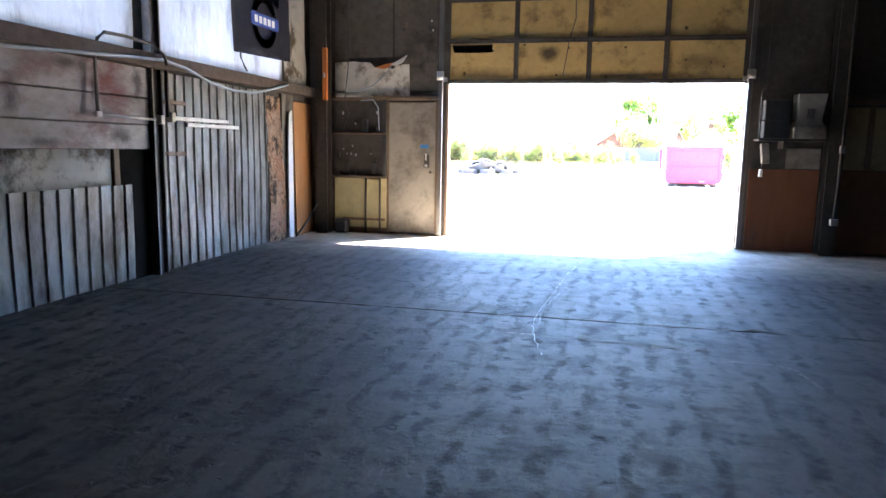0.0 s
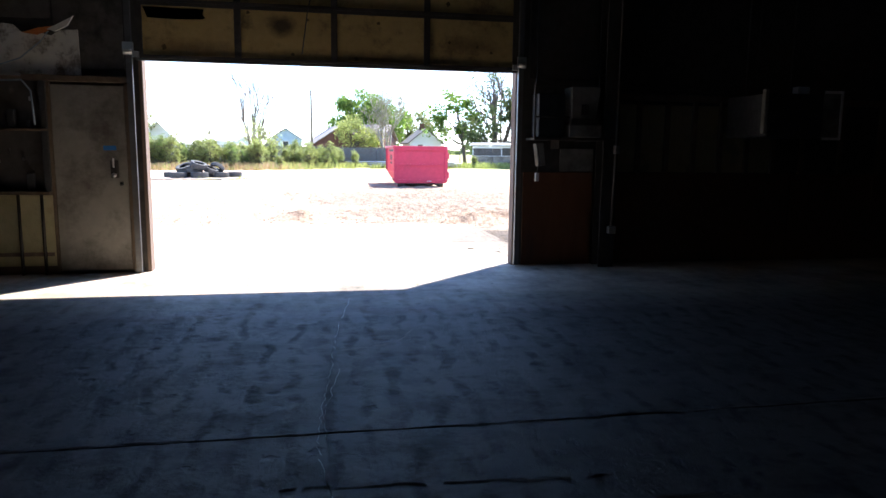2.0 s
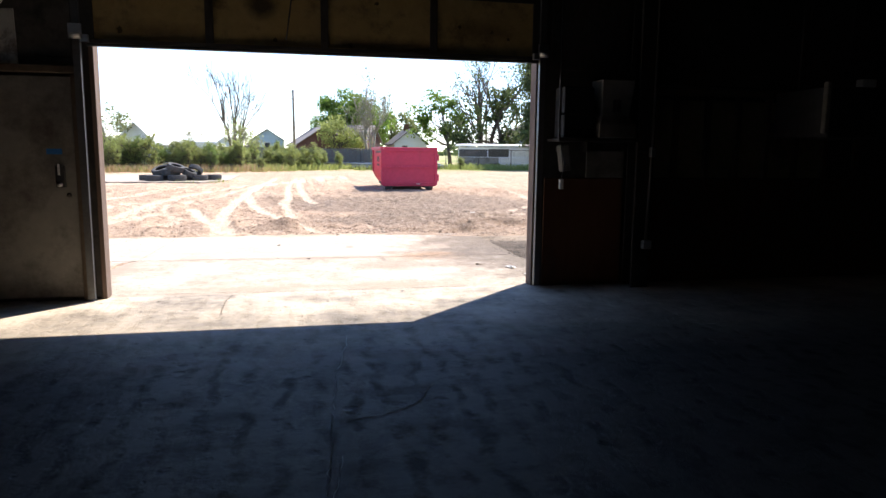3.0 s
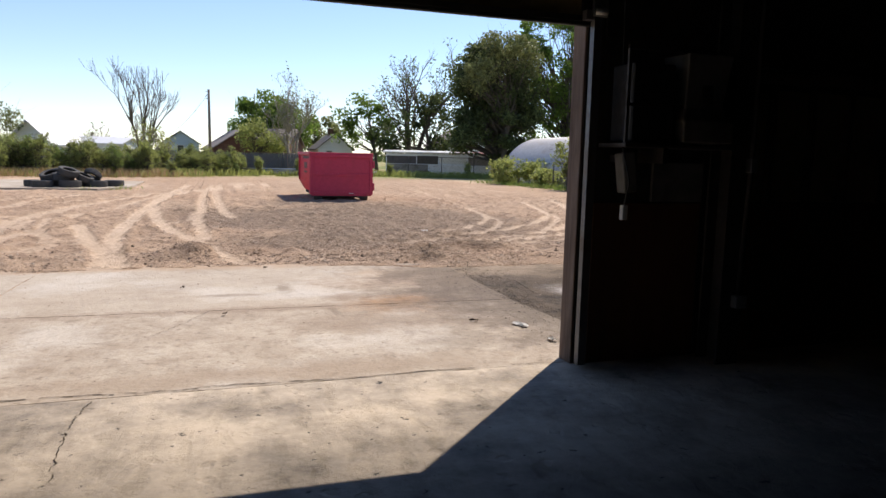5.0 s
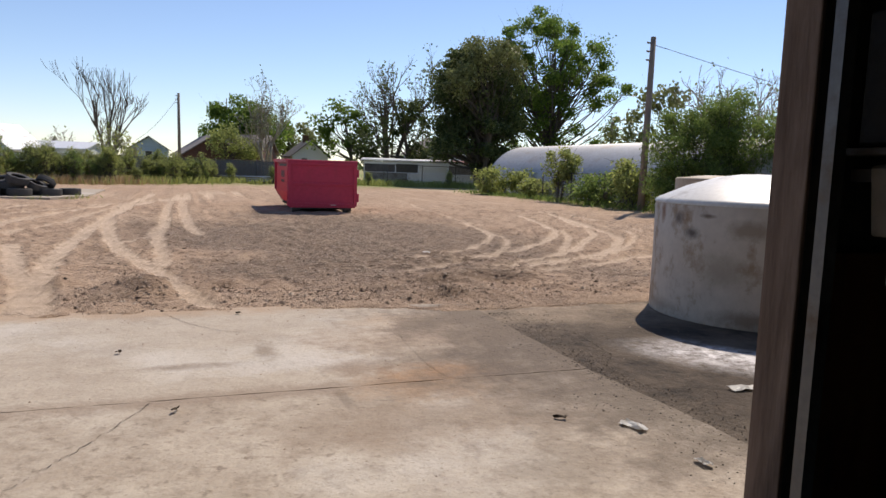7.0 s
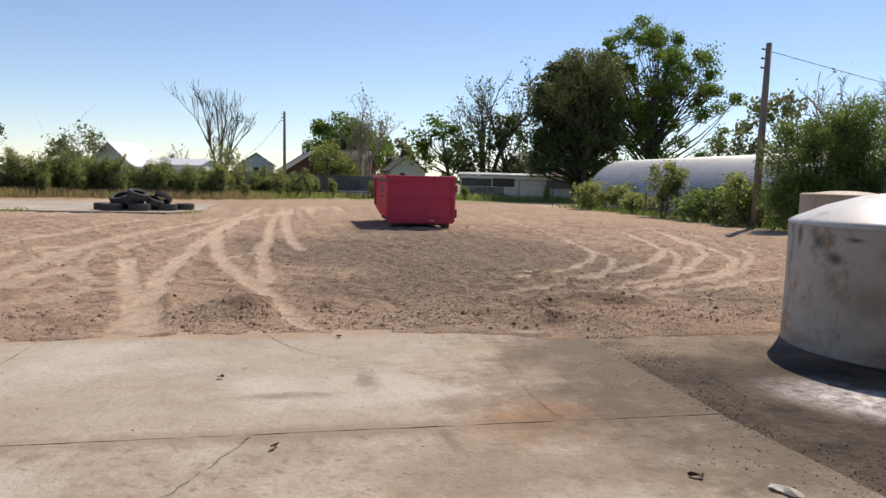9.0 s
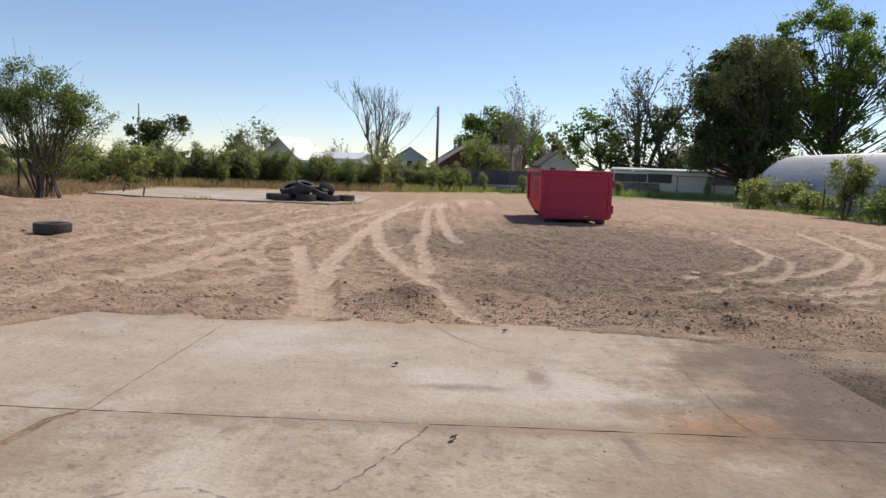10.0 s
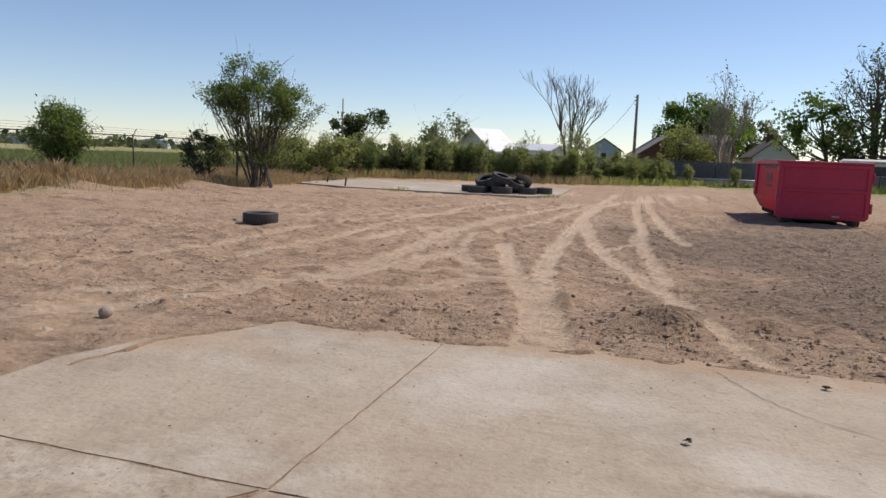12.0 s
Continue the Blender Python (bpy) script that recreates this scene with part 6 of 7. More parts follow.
def house(at, wide, deep, eave, ridge, wall_mat, roof_mat, label, turn=0.0, windows=(), chimney=False):
    """A gabled house, its gable towards the yard."""
    h = thing("house", at, label, "house", turn=turn)
    bm = bmesh.new()
    gable = [(-wide / 2, 0), (wide / 2, 0), (wide / 2, eave), (0, ridge), (-wide / 2, eave)]
    a, b = ([bm.verts.new((x, y, z)) for x, z in gable] for y in (0, deep))
    bm.faces.new(a), bm.faces.new(b[::-1])
    for i in range(5):
        bm.faces.new((a[i], b[i], b[(i + 1) % 5], a[(i + 1) % 5]))
    part("wall", bm, wall_mat, h)
    for s in (-1, 1):
        over, th = 0.3, 0.12
        slope = (ridge - eave) / (wide / 2)
        x1 = wide / 2 + over
        bm = bmesh.new()
        pts = [(0, ridge + 0.02), (s * x1, ridge + 0.02 - slope * x1), (s * x1, ridge + 0.02 + th - slope * x1), (0, ridge + 0.02 + th)]
        p, q = ([bm.verts.new((x, y, z)) for x, z in pts] for y in (-over, deep + over))
        bm.faces.new(p), bm.faces.new(q[::-1])
        for i in range(4):
            bm.faces.new((p[i], q[i], q[(i + 1) % 4], p[(i + 1) % 4]))
        roof = part("roof", bm, roof_mat, h)
    for x, z, w, t in windows:
        win = part("window", boxed(x - w / 2 - 0.08, x + w / 2 + 0.08, -0.05, 0.0, z - 0.08, z + t + 0.08), WHITE_PAINT, h)
        part("pane", boxed(x - w / 2, x + w / 2, -0.06, -0.052, z, z + t), CABLE_BLACK, win)
    if chimney:
        part("chimney", boxed(-0.3, 0.3, deep * 0.45, deep * 0.45 + 0.5, ridge - 0.3, ridge + 0.8, bevel=0.02), BROWN_DARK, h)
    return h


BLUE_SIDING = surface("pale_blue_siding", (0.42, 0.52, 0.60), (0.38, 0.47, 0.55), (0.30, 0.33, 0.35), 0.7, 0, 0.4, 3, 0.8, 0, 0, (0.1, 0.1, 3))
WHITE_SIDING = surface("white_siding", (0.72, 0.75, 0.78), (0.66, 0.69, 0.72), (0.5, 0.5, 0.5), 0.7, 0, 0.4, 3, 0.8, 0, 0, (0.1, 0.1, 3))
DARK_BRICK = surface("red_brown_house_wall", (0.16, 0.07, 0.05), (0.13, 0.06, 0.045), (0.07, 0.04, 0.03), 0.85, 0, 0.5, 4, 1)
SHINGLE = surface("grey_brown_shingles", (0.20, 0.17, 0.155), (0.25, 0.215, 0.20), (0.12, 0.10, 0.09), 0.9, 0, 0.4, 5, 1)
ROOF_DARK = surface("dark_shingles", (0.075, 0.07, 0.07), (0.11, 0.10, 0.10), (0.05, 0.045, 0.045), 0.9, 0, 0.4, 5, 1)
ROOF_WHITE = surface("white_metal_roof", (0.78, 0.79, 0.80), (0.70, 0.71, 0.72), (0.45, 0.40, 0.35), 0.45, 0.1, 0.5, 4, 1)
RED_ROOF = surface("dull_red_metal", (0.35, 0.08, 0.06), (0.30, 0.08, 0.06), (0.2, 0.1, 0.08), 0.6, 0, 0.5, 4, 1)
house((-4.65, 99.0, 0), 4.2, 8, 2.7, 4.1, BLUE_SIDING, ROOF_DARK, "small pale blue gabled house behind the fence", windows=((0, 1.5, 0.7, 0.9),))
house((2.4, 87.0, 0), 6.4, 8.0, 2.1, 4.2, DARK_BRICK, SHINGLE, "dark red-brown gabled house behind trees", 8)
house((8.6, 91.0, 0), 8.0, 6.0, 2.6, 4.5, DARK_BRICK, SHINGLE, "brown house with grey-brown shingle roof", 70)
house((12.7, 86.6, 0), 4.0, 7, 2.4, 4.0, WHITE_SIDING, ROOF_DARK, "small white gabled house with dark roof", windows=((-0.7, 1.2, 0.6, 0.9),), chimney=True)
house((36.0, 98.0, 0), 9, 8, 3.4, 5.8, WHITE_SIDING, SHINGLE, "house with pale shingle roof behind trees", 20)
house((-14.4, 67.5, 0), 5.2, 2.6, 1.9, 3.6, WHITE_SIDING, ROOF_WHITE, "low shed with bright white metal roof", -40)
house((-9.5, 90, 0), 7, 6, 2.2, 2.9, WHITE_SIDING, ROOF_WHITE, "long low pale shed behind weeds", 80)


def mobile_home():
    h = thing("mobile_home", (21.4, 71.2, 0.0), "long low patched mobile home with white roof", "mobile home", turn=-17)
    part("wall", boxed(-6.2, 5.8, 0, 3.2, 0.0, 1.95), WHITE_SIDING, h)
    for x0, x1, z0, z1, m in ((-6.1, -3.2, 0.95, 1.7, ROOF_DARK), (-3.1, -1.0, 0.95, 1.75, DARK_WALL), (-6.1, -2.0, 0.0, 0.9, GREY_DOOR), (-0.9, 1.8, 1.0, 1.7, WHITE_PAINT), (2.0, 5.7, 0.9, 1.7, SHINGLE), (-1.9, 5.7, 0.0, 0.85, WHITE_PAINT)):
        part("panel", boxed(x0, x1, -0.05, -0.004, z0, z1), m, h)
    for x0, x1, m in ((-6.5, 0.4, ROOF_WHITE), (0.42, 2.6, SHINGLE), (2.62, 6.1, RED_ROOF)):
        bm = boxed(x0, x1, -0.35, 3.5, 1.98, 2.12, bevel=0.03)
        for v in bm.verts:
            v.co.z += 0.12 * max(0, 1 - abs(v.co.y - 1.6) / 2) + 0.18 * (v.co.y > 1.6)
        part("roof", bm, m, h)
    part("step", boxed(-2.9, -1.9, -0.9, -0.06, 0, 0.3), STUD_WOOD, h)


mobile_home()


def utility_pole(at, tall, r, lean=0.0, arm=True, label="weathered wooden utility pole with insulators"):
    p = thing("utility_pole", at, label, "utility pole")
    top = (lean * tall, 0, tall)
    part("pole", tube_mesh_bm([[((0, 0, -0.3), r), ((lean * tall * 0.5, 0, tall * 0.5), r * 0.85), (top, r * 0.68)]], 12), POLE_WOOD, p)
    if arm:
        for k in range(3):
            z = tall - 0.25 - 0.35 * k
            part("insulator", tube_mesh_bm([[((lean * z - r * 0.7, 0, z), 0.03), ((lean * z - r - 0.08, 0, z), 0.045), ((lean * z - r - 0.14, 0, z + 0.01), 0.03)]]), GREY_DOOR, p)
    return top


utility_pole((17.35, 32.4, -0.1), 7.2, 0.16, 0.012)
utility_pole((-1.1, 82.0, 0.0), 8.0, 0.17, -0.004)
utility_pole((4.2, 96.0, 0.0), 9.0, 0.08, 0, False, "slim far wooden pole")
utility_pole((-32.1, 81.0, 0.0), 7.1, 0.09, 0, False, "slim tall metal mast in the distance")
utility_pole((21.5, 84.0, 0.0), 10.0, 0.12, 0, False, "slim far wooden pole among trees")
utility_pole((26.5, 88.0, 0.0), 9.0, 0.10, 0, False, "slim far wooden pole among trees")
utility_pole((38.5, 66.0, 0.0), 6.5, 0.22, 0, False, "short broken wooden pole behind the hut")
W0 = Vector((17.43, 32.4, 6.8))
run("overhead_wire", [W0 + (Vector((60.0, 50.5, 6.8)) - W0) * (k / 12) - Vector((0, 0, 0.25 * math.sin(math.pi * k / 12))) for k in range(13)], 0.014, CABLE_BLACK, "thin overhead wire from the pole", "wire", 5)
W1 = Vector((-1.1, 82.0, 7.7))
run("overhead_wire", [W1 + (Vector((-6.0, 98.0, 3.6)) - W1) * (k / 8) - Vector((0, 0, 0.5 * math.sin(math.pi * k / 8))) for k in range(9)], 0.016, CABLE_BLACK, "thin overhead wire down to a house", "wire", 5)


def chain_fence(name, start, end, tall, gap, label, arms=False, fabric=None):
    """Posts, top rail and woven wire, or dark slats, between two plan points."""
    a, b = Vector((*start, 0)), Vector((*end, 0))
    f = thing(name, (*start, -0.1), label, "fence")
    d = (b - a)
    length = d.length
    d.normalize()
    n = int(length / gap)
    for k in range(n + 1):
        p = d * (k * gap)
        part("post", tube_mesh_bm([[(p + Vector((0, 0, -0.2)), 0.035), (p + Vector((0, 0, tall + 0.05)), 0.035)]], 8), STEEL_DARK, f)
        if arms:
            part("arm", tube_mesh_bm([[(p + Vector((0, 0, tall)), 0.022), (p + Vector((0.22, 0, tall + 0.30)), 0.018)]], 6), STEEL_DARK, f)
    e = d * (n * gap)
    part("rail", tube_mesh_bm([[(Vector((0, 0, tall)), 0.024), (e + Vector((0, 0, tall)), 0.024)]], 6), STEEL_DARK, f)
    if arms:
        for s in (0.33, 0.66, 1.0):
            q = Vector((0.22 * s, 0, tall + 0.3 * s))
            part("barbed_wire", tube_mesh_bm([[(q, 0.006), (e + q, 0.006)]], 4), STEEL_DARK, f)
    if fabric:
        for k in range(n):
            p = d * (k * gap)
            bm = bmesh.new()
            m = int(gap / 0.12)
            for i in range(m):
                c = p + d * ((i + 0.5) * gap / m)
                box(bm, c.x - abs(d.x) * 0.048 - 0.005, c.x + abs(d.x) * 0.048 + 0.005, c.y - abs(d.y) * 0.048 - 0.005, c.y + abs(d.y) * 0.048 + 0.005, 0.08, tall - 0.05)
            part("slats", bm, fabric, f, "grey privacy slats")
    else:
        pitch = 0.16
        lines, m = [], int(n * gap / pitch)
        for k in range(m):
            for s in (-1, 1):
                x0 = k * pitch
                x1 = x0 + s * tall * 0.9
                z1 = tall
                if x1 < 0 or x1 > n * gap:
                    x1c = min(max(x1, 0), n * gap)
                    z1 = tall * abs(x1c - x0) / (tall * 0.9)
                    x1 = x1c
                if z1 > 0.1:
                    lines.append([(d * x0 + Vector((0, 0, 0.05)), 0.0035), (d * x1 + Vector((0, 0, z1)), 0.0035)])
        me = arrays_mesh("mesh", *tubes(lines, 3))
        hang("wire_mesh", me, STEEL_DARK, f, "woven steel wire")
    return f


SLATS = surface("grey_fence_slats", (0.10, 0.10, 0.097), (0.14, 0.14, 0.135), (0.06, 0.055, 0.05), 0.8, 0, 0.5, 6, 1)
chain_fence("chain_link_fence", (-24.0, 16.4), (-24.0, 63.0), 1.85, 4.25, "chain-link fence with barbed wire arms in dry grass", True)
chain_fence("chain_link_fence", (-24.0, 63.0), (-4.5, 63.0), 1.7, 3.0, "chain-link fence behind tall weeds")
chain_fence("chain_link_fence", (-4.5, 63.0), (12.0, 63.0), 1.7, 3.0, "grey slatted chain-link fence behind low weeds", False, SLATS)
chain_fence("chain_link_fence", (12.0, 63.0), (30.0, 63.0), 1.7, 3.0, "chain-link fence in front of a mobile home")
chain_fence("chain_link_fence", (17.9, 24.0), (17.9, 44.0), 1.5, 3.0, "low chain-link fence in bushes by the hut")

# stacked pale pipes by the far fence
for k in range(7):
    z, y = 0.10 + 0.14 * (k // 3), 60.3 + 0.32 * (k % 3)
    run("steel_pipe", [(1.2 + 0.3 * (k % 2), y, z), (11.0 + 0.4 * (k % 3), y + 0.3, z)], 0.075, STEEL_BRIGHT, "long pale steel pipe lying by the fence", "pipe")

# ---- plants ----
def quads_object(name, centres, size, rng, mat, parent=None, label="", narrow=0.55, upright=0.0):
    """One mesh of many small leaves: each a bent pair of faces at a random angle."""
    n = len(centres)
    a = rng.normal(size=(n, 3))
    a[:, 2] += upright * 2.5
    a /= np.linalg.norm(a, axis=1)[:, None]
    b = np.cross(a, rng.normal(size=(n, 3)))
    b /= np.linalg.norm(b, axis=1)[:, None]
    s = size * rng.uniform(0.6, 1.4, (n, 1))
    a, b = a * s, b * s * narrow
    v = np.stack([centres - a * 0.5, centres + b * 0.5, centres + a * 0.5, centres - b * 0.5], 1).reshape(-1, 3)
    me = bpy.data.meshes.new(name)
    me.vertices.add(4 * n)
    me.vertices.foreach_set("co", v.ravel())
    me.loops.add(4 * n)
    me.loops.foreach_set("vertex_index", np.arange(4 * n))
    me.polygons.add(n)
    me.polygons.foreach_set("loop_start", np.arange(0, 4 * n, 4))
    me.update()
    return hang(name, me, mat, parent, label)


def bend(p, q, r0, r1, rng, sag=0.12, steps=4):
    p, q = Vector(p), Vector(q)
    side = Vector(rng.normal(size=3)) * (q - p).length * sag
    return [(p.lerp(q, t) + side * math.sin(math.pi * t) * 0.6, r0 + (r1 - r0) * t) for t in np.linspace(0, 1, steps + 1)]


def leafy_tree(name, at, lobes, trunk_r, leaves, leaf, leaf_mat, bark, label, category="tree", stems=1, fork=0.35, clumps=60, clump_r=0.7, seed=1, twigs=3, base_spread=0.1, narrow=0.6):
    """lobes: ellipsoids (x, y, z, rx, ry, rz) that the crown fills with clumps; limbs run from the trunk to every clump."""
    rng = np.random.RandomState(seed)
    t = thing(name, at, label, category)
    vol = np.array([l[3] * l[4] * l[5] for l in lobes])
    pick = rng.choice(len(lobes), clumps, p=vol / vol.sum())
    d = rng.normal(size=(clumps, 3))
    d /= np.linalg.norm(d, axis=1)[:, None]
    rad = rng.uniform(0.25, 1.0, (clumps, 1)) ** 0.5
    L = np.array(lobes)
    centres = L[pick, :3] + d * rad * L[pick, 3:]
    centres[:, 2] = np.maximum(centres[:, 2], 0.25)
    top = max(l[2] for l in lobes)
    lines, twig_lines = [], []
    trunks = []
    for s in range(stems):
        b0 = Vector((rng.normal() * base_spread, rng.normal() * base_spread, -0.25))
        goal = Vector(np.mean(centres, 0)) if stems == 1 else Vector(centres[rng.randint(clumps)]) * 0.8
        goal.z = top * (0.95 if stems == 1 else rng.uniform(0.6, 1.0))
        line = bend(b0, goal, trunk_r, trunk_r * 0.3, rng, 0.05, 7)
        lines.append(line)
        trunks.append(line)
    for k in range(clumps):
        c = Vector(centres[k])
        line = min(trunks, key=lambda ln: (ln[-1][0] - c).length + rng.uniform(0, 0.6) * top)
        f = min(0.92, max(fork * rng.uniform(0.6, 1.2), (c.z / max(top, 0.1)) * rng.uniform(0.35, 0.75)))
        i = f * (len(line) - 1)
        j = int(i)
        p = line[j][0].lerp(line[min(j + 1, len(line) - 1)][0], i - j)
        r = line[j][1] * 0.36
        lines.append(bend(p, c, r, max(r * 0.15, 0.008), rng, 0.12, 4))
        for _ in range(twigs):
            e = c + Vector(rng.normal(size=3)) * clump_r * 0.9
            twig_lines.append(bend(p.lerp(c, rng.uniform(0.55, 1.0)), e, max(r * 0.2, 0.008), 0.005, rng, 0.15, 2))
    me = arrays_mesh("trunk", *tubes(lines, 6), smooth=True)
    trunk = hang("trunk", me, bark, t)
    hang("twig_growth", arrays_mesh("twig_growth", *tubes(twig_lines, 3)), bark, trunk)
    weight = rng.uniform(0.3, 1.6, clumps)
    which = rng.choice(clumps, leaves, p=weight / weight.sum())
    spread = clump_r * rng.uniform(0.5, 1.15, clumps)
    pts = centres[which] + np.clip(rng.normal(size=(leaves, 3)), -1.7, 1.7) * spread[which, None] * np.array([0.62, 0.62, 0.5])
    pts[:, 2] = np.maximum(pts[:, 2], 0.06)
    quads_object("crown", pts, leaf, rng, leaf_mat, t, narrow=narrow)
    return t


def bare_tree(at, tall, spread, trunk_r, label, seed, bark=BARK_PALE, buds=0, bud_mat=None, levels=4, stems=3, name="bare_tree", bud_size=0.25):
    rng = np.random.RandomState(seed)
    t = thing(name, at, label, "tree")
    lines, tips = [], []

    def grow(p, d, length, r, level):
        bendy = Vector(rng.normal(size=3)) * 0.12
        q = p + (d + bendy).normalized() * length
        q2 = q + (d + bendy * 2 + Vector((0, 0, 0.12))).normalized() * length * 0.5
        lines.append([(p, r), (q, r * 0.75), (q2, r * 0.5)])
        if level == 0:
            tips.append(q2)
            return
        for _ in range(rng.randint(3, 5)):
            f = rng.uniform(0.35, 1.0)
            o = p.lerp(q, f) if rng.rand() < 0.45 else q.lerp(q2, rng.uniform(0.2, 1))
            turn = Vector((rng.normal() * spread, rng.normal() * spread, rng.uniform(0.1, 0.9)))
            grow(o, (d * 0.65 + turn * 0.6).normalized(), length * rng.uniform(0.5, 0.75), r * rng.uniform(0.38, 0.55), level - 1)

    for s in range(stems):
        grow(Vector((rng.normal() * 0.25, rng.normal() * 0.2, -0.2)), Vector((rng.normal() * 0.28 * spread, rng.normal() * 0.15, 1)).normalized(), tall * rng.uniform(0.28, 0.36), trunk_r, levels)
    lean = sum(tips, Vector()) / max(sum(q.z for q in tips), 0.1)
    upright = lambda q: Vector((q.x - lean.x * q.z * 0.85, q.y - lean.y * q.z * 0.85, q.z))
    lines = [[(upright(q), r) for q, r in ln] for ln in lines]
    tips = [upright(q) for q in tips]
    high = max(q.z for ln in lines for q, r in ln)
    k = tall / high
    lines = [[(q * k, max(r * k, 0.014)) for q, r in ln] for ln in lines]
    tips = [q * k for q in tips]
    hang("trunk", arrays_mesh("trunk", *tubes(lines, 4), smooth=True), bark, t)
    if buds:
        base = np.array([tuple(tips[i]) for i in rng.randint(0, len(tips), buds)])
        quads_object("crown", base + rng.normal(size=(buds, 3)) * 0.3, bud_size, rng, bud_mat, t)
    return t


# tall trees behind the hut
leafy_tree("cottonwood_tree", (33.8, 69.0, 0), [(-1.8, 0, 12.6, 4.6, 3.5, 4.6), (2.8, 0, 12.0, 3.6, 3, 3.4), (5.6, 0, 9.6, 2.6, 2.5, 2.0), (-3.8, 0, 7.4, 2.8, 2.6, 2.6), (5.0, 0, 6.2, 2.2, 2.2, 1.6), (0.4, 0, 7.0, 2.4, 2.6, 2.0), (-2.0, 0, 4.4, 3.0, 2.4, 1.8), (2.6, 0, 4.2, 2.8, 2.4, 1.8)], 0.42, 34000, 0.25, LEAF_GREEN, BARK, "tall green cottonwood tree with open spreading crown", fork=0.22, clumps=150, clump_r=0.85, seed=3)
leafy_tree("dark_tree", (24.6, 66.5, 0), [(-0.4, 0, 7.4, 4.5, 3.4, 4.6), (-0.6, 0, 4.2, 5.0, 3.4, 3.0), (-1.4, 0, 9.6, 3.4, 2.6, 2.4)], 0.5, 40000, 0.27, LEAF_DARK, BARK, "dense dark green tree with rounded crown", fork=0.15, clumps=150, clump_r=1.0, seed=4)
leafy_tree("olive_tree", (24.9, 66.0, 0), [(-0.4, -1.6, 10.8, 3.0, 2.0, 2.0), (-3.2, -2.2, 9.0, 1.7, 1.6, 1.4)], 0.3, 12000, 0.22, LEAF_PALE, BARK, "olive tree top with sparse young leaves", fork=0.5, clumps=60, clump_r=0.8, seed=5)
# trees along the far side
leafy_tree("round_tree", (5.6, 96.0, 0), [(-0.6, 0, 5.8, 3.4, 3, 3.0), (2.6, 0, 5.4, 3.0, 3, 2.6)], 0.35, 15000, 0.30, LEAF_GREEN, BARK, "rounded dark green tree behind a roof", clumps=60, clump_r=1.2, seed=6)
leafy_tree("round_tree", (3.4, 84.5, 0), [(0, 0, 3.4, 2.3, 1.6, 1.4), (2.6, 0, 2.6, 1.6, 1.4, 1.3)], 0.2, 4600, 0.22, LEAF_WEED, BARK, "low yellow-green tree before a dark house", clumps=36, clump_r=0.8, seed=7)
bare_tree((7.3, 82.5, 0), 10.6, 0.55, 0.2, "tall thin tree with pale opening buds", 11, BARK_PALE, 900, LEAF_PALE, 4, 4, "budding_tree", 0.22)
bare_tree((-7.7, 85.0, 0), 11.4, 0.38, 0.17, "leafless grey tree with upright forked limbs", 12, BARK, 0, None, 4, 3)
bare_tree((20.6, 82.0, 0), 14.2, 0.55, 0.34, "large half-dead tree with twisted bare limbs", 13, BARK, 700, LEAF_DARK, 4, 3, "half_dead_tree", 0.35)
leafy_tree("ivy_tree", (22.8, 80.5, 0), [(0, 0, 6.4, 1.8, 1.5, 3.6), (-4.0, 0, 3.6, 3.6, 1.5, 2.4), (2.0, 0, 3.2, 2.6, 1.5, 2.6)], 0.3, 5200, 0.34, LEAF_DARK, BARK, "dark ragged tree overgrown with leaves", clumps=60, clump_r=0.9, seed=14)
leafy_tree("leaning_tree", (17.0, 84.0, 0), [(-1.2, 0, 7.2, 1.8, 1, 1.5), (0.8, 0, 4.6, 1.6, 1, 2.0), (-3.6, 0, 4.6, 2.4, 1.2, 1.9)], 0.25, 2600, 0.36, LEAF_GREEN, BARK, "sparse leaning green tree by white house", clumps=34, clump_r=0.8, seed=15)
leafy_tree("far_tree", (13.0, 108.0, 0), [(0, 0, 4.6, 4.6, 2, 2.8)], 0.3, 3000, 0.5, LEAF_PALE, BARK, "pale green tree in the distance", clumps=34, clump_r=1.3, seed=16)
leafy_tree("thin_tree", (-16.6, 66.5, 0), [(0, 0, 3.6, 2.2, 1.2, 1.5), (-1.6, 0, 2.6, 1.6, 1.2, 1.2)], 0.14, 900, 0.24, LEAF_PALE, BARK_PALE, "thin pale tree in front of a white roof", clumps=40, clump_r=0.6, seed=17)
leafy_tree("far_tree", (-31.6, 86.0, 0), [(1.0, 0, 4.7, 2.2, 1.5, 1.5), (-2.4, 0, 3.7, 1.6, 1.5, 1.5)], 0.28, 2600, 0.36, LEAF_DARK, BARK, "two-lobed dark green tree in the distance", clumps=30, clump_r=0.8, seed=18)
leafy_tree("far_tree", (-25.0, 92.0, 0), [(0, 0, 2.4, 2.0, 1.5, 1.8)], 0.2, 1300, 0.36, LEAF_GREEN, BARK, "small green tree in the distance", clumps=18, clump_r=0.8, seed=19)
bare_tree((-13.0, 92.0, 0), 4.6, 0.9, 0.14, "low grey leafless tree behind weeds", 20, BARK_PALE, 160, LEAF_PALE, 4, 4)
bare_tree((-20.0, 96.0, 0), 4.4, 0.9, 0.14, "low grey leafless tree behind weeds", 21, BARK_PALE, 160, LEAF_PALE, 4, 4)
bare_tree((-6.0, 76.0, 0), 4.2, 0.8, 0.12, "low grey tree with few leaves", 22, BARK_PALE, 700, LEAF_WEED, 4, 4)
bare_tree((36.5, 47.0, 0), 9.6, 0.8, 0.22, "leafless tree behind the bushes", 23, BARK_PALE, 120, LEAF_PALE, 4, 3)
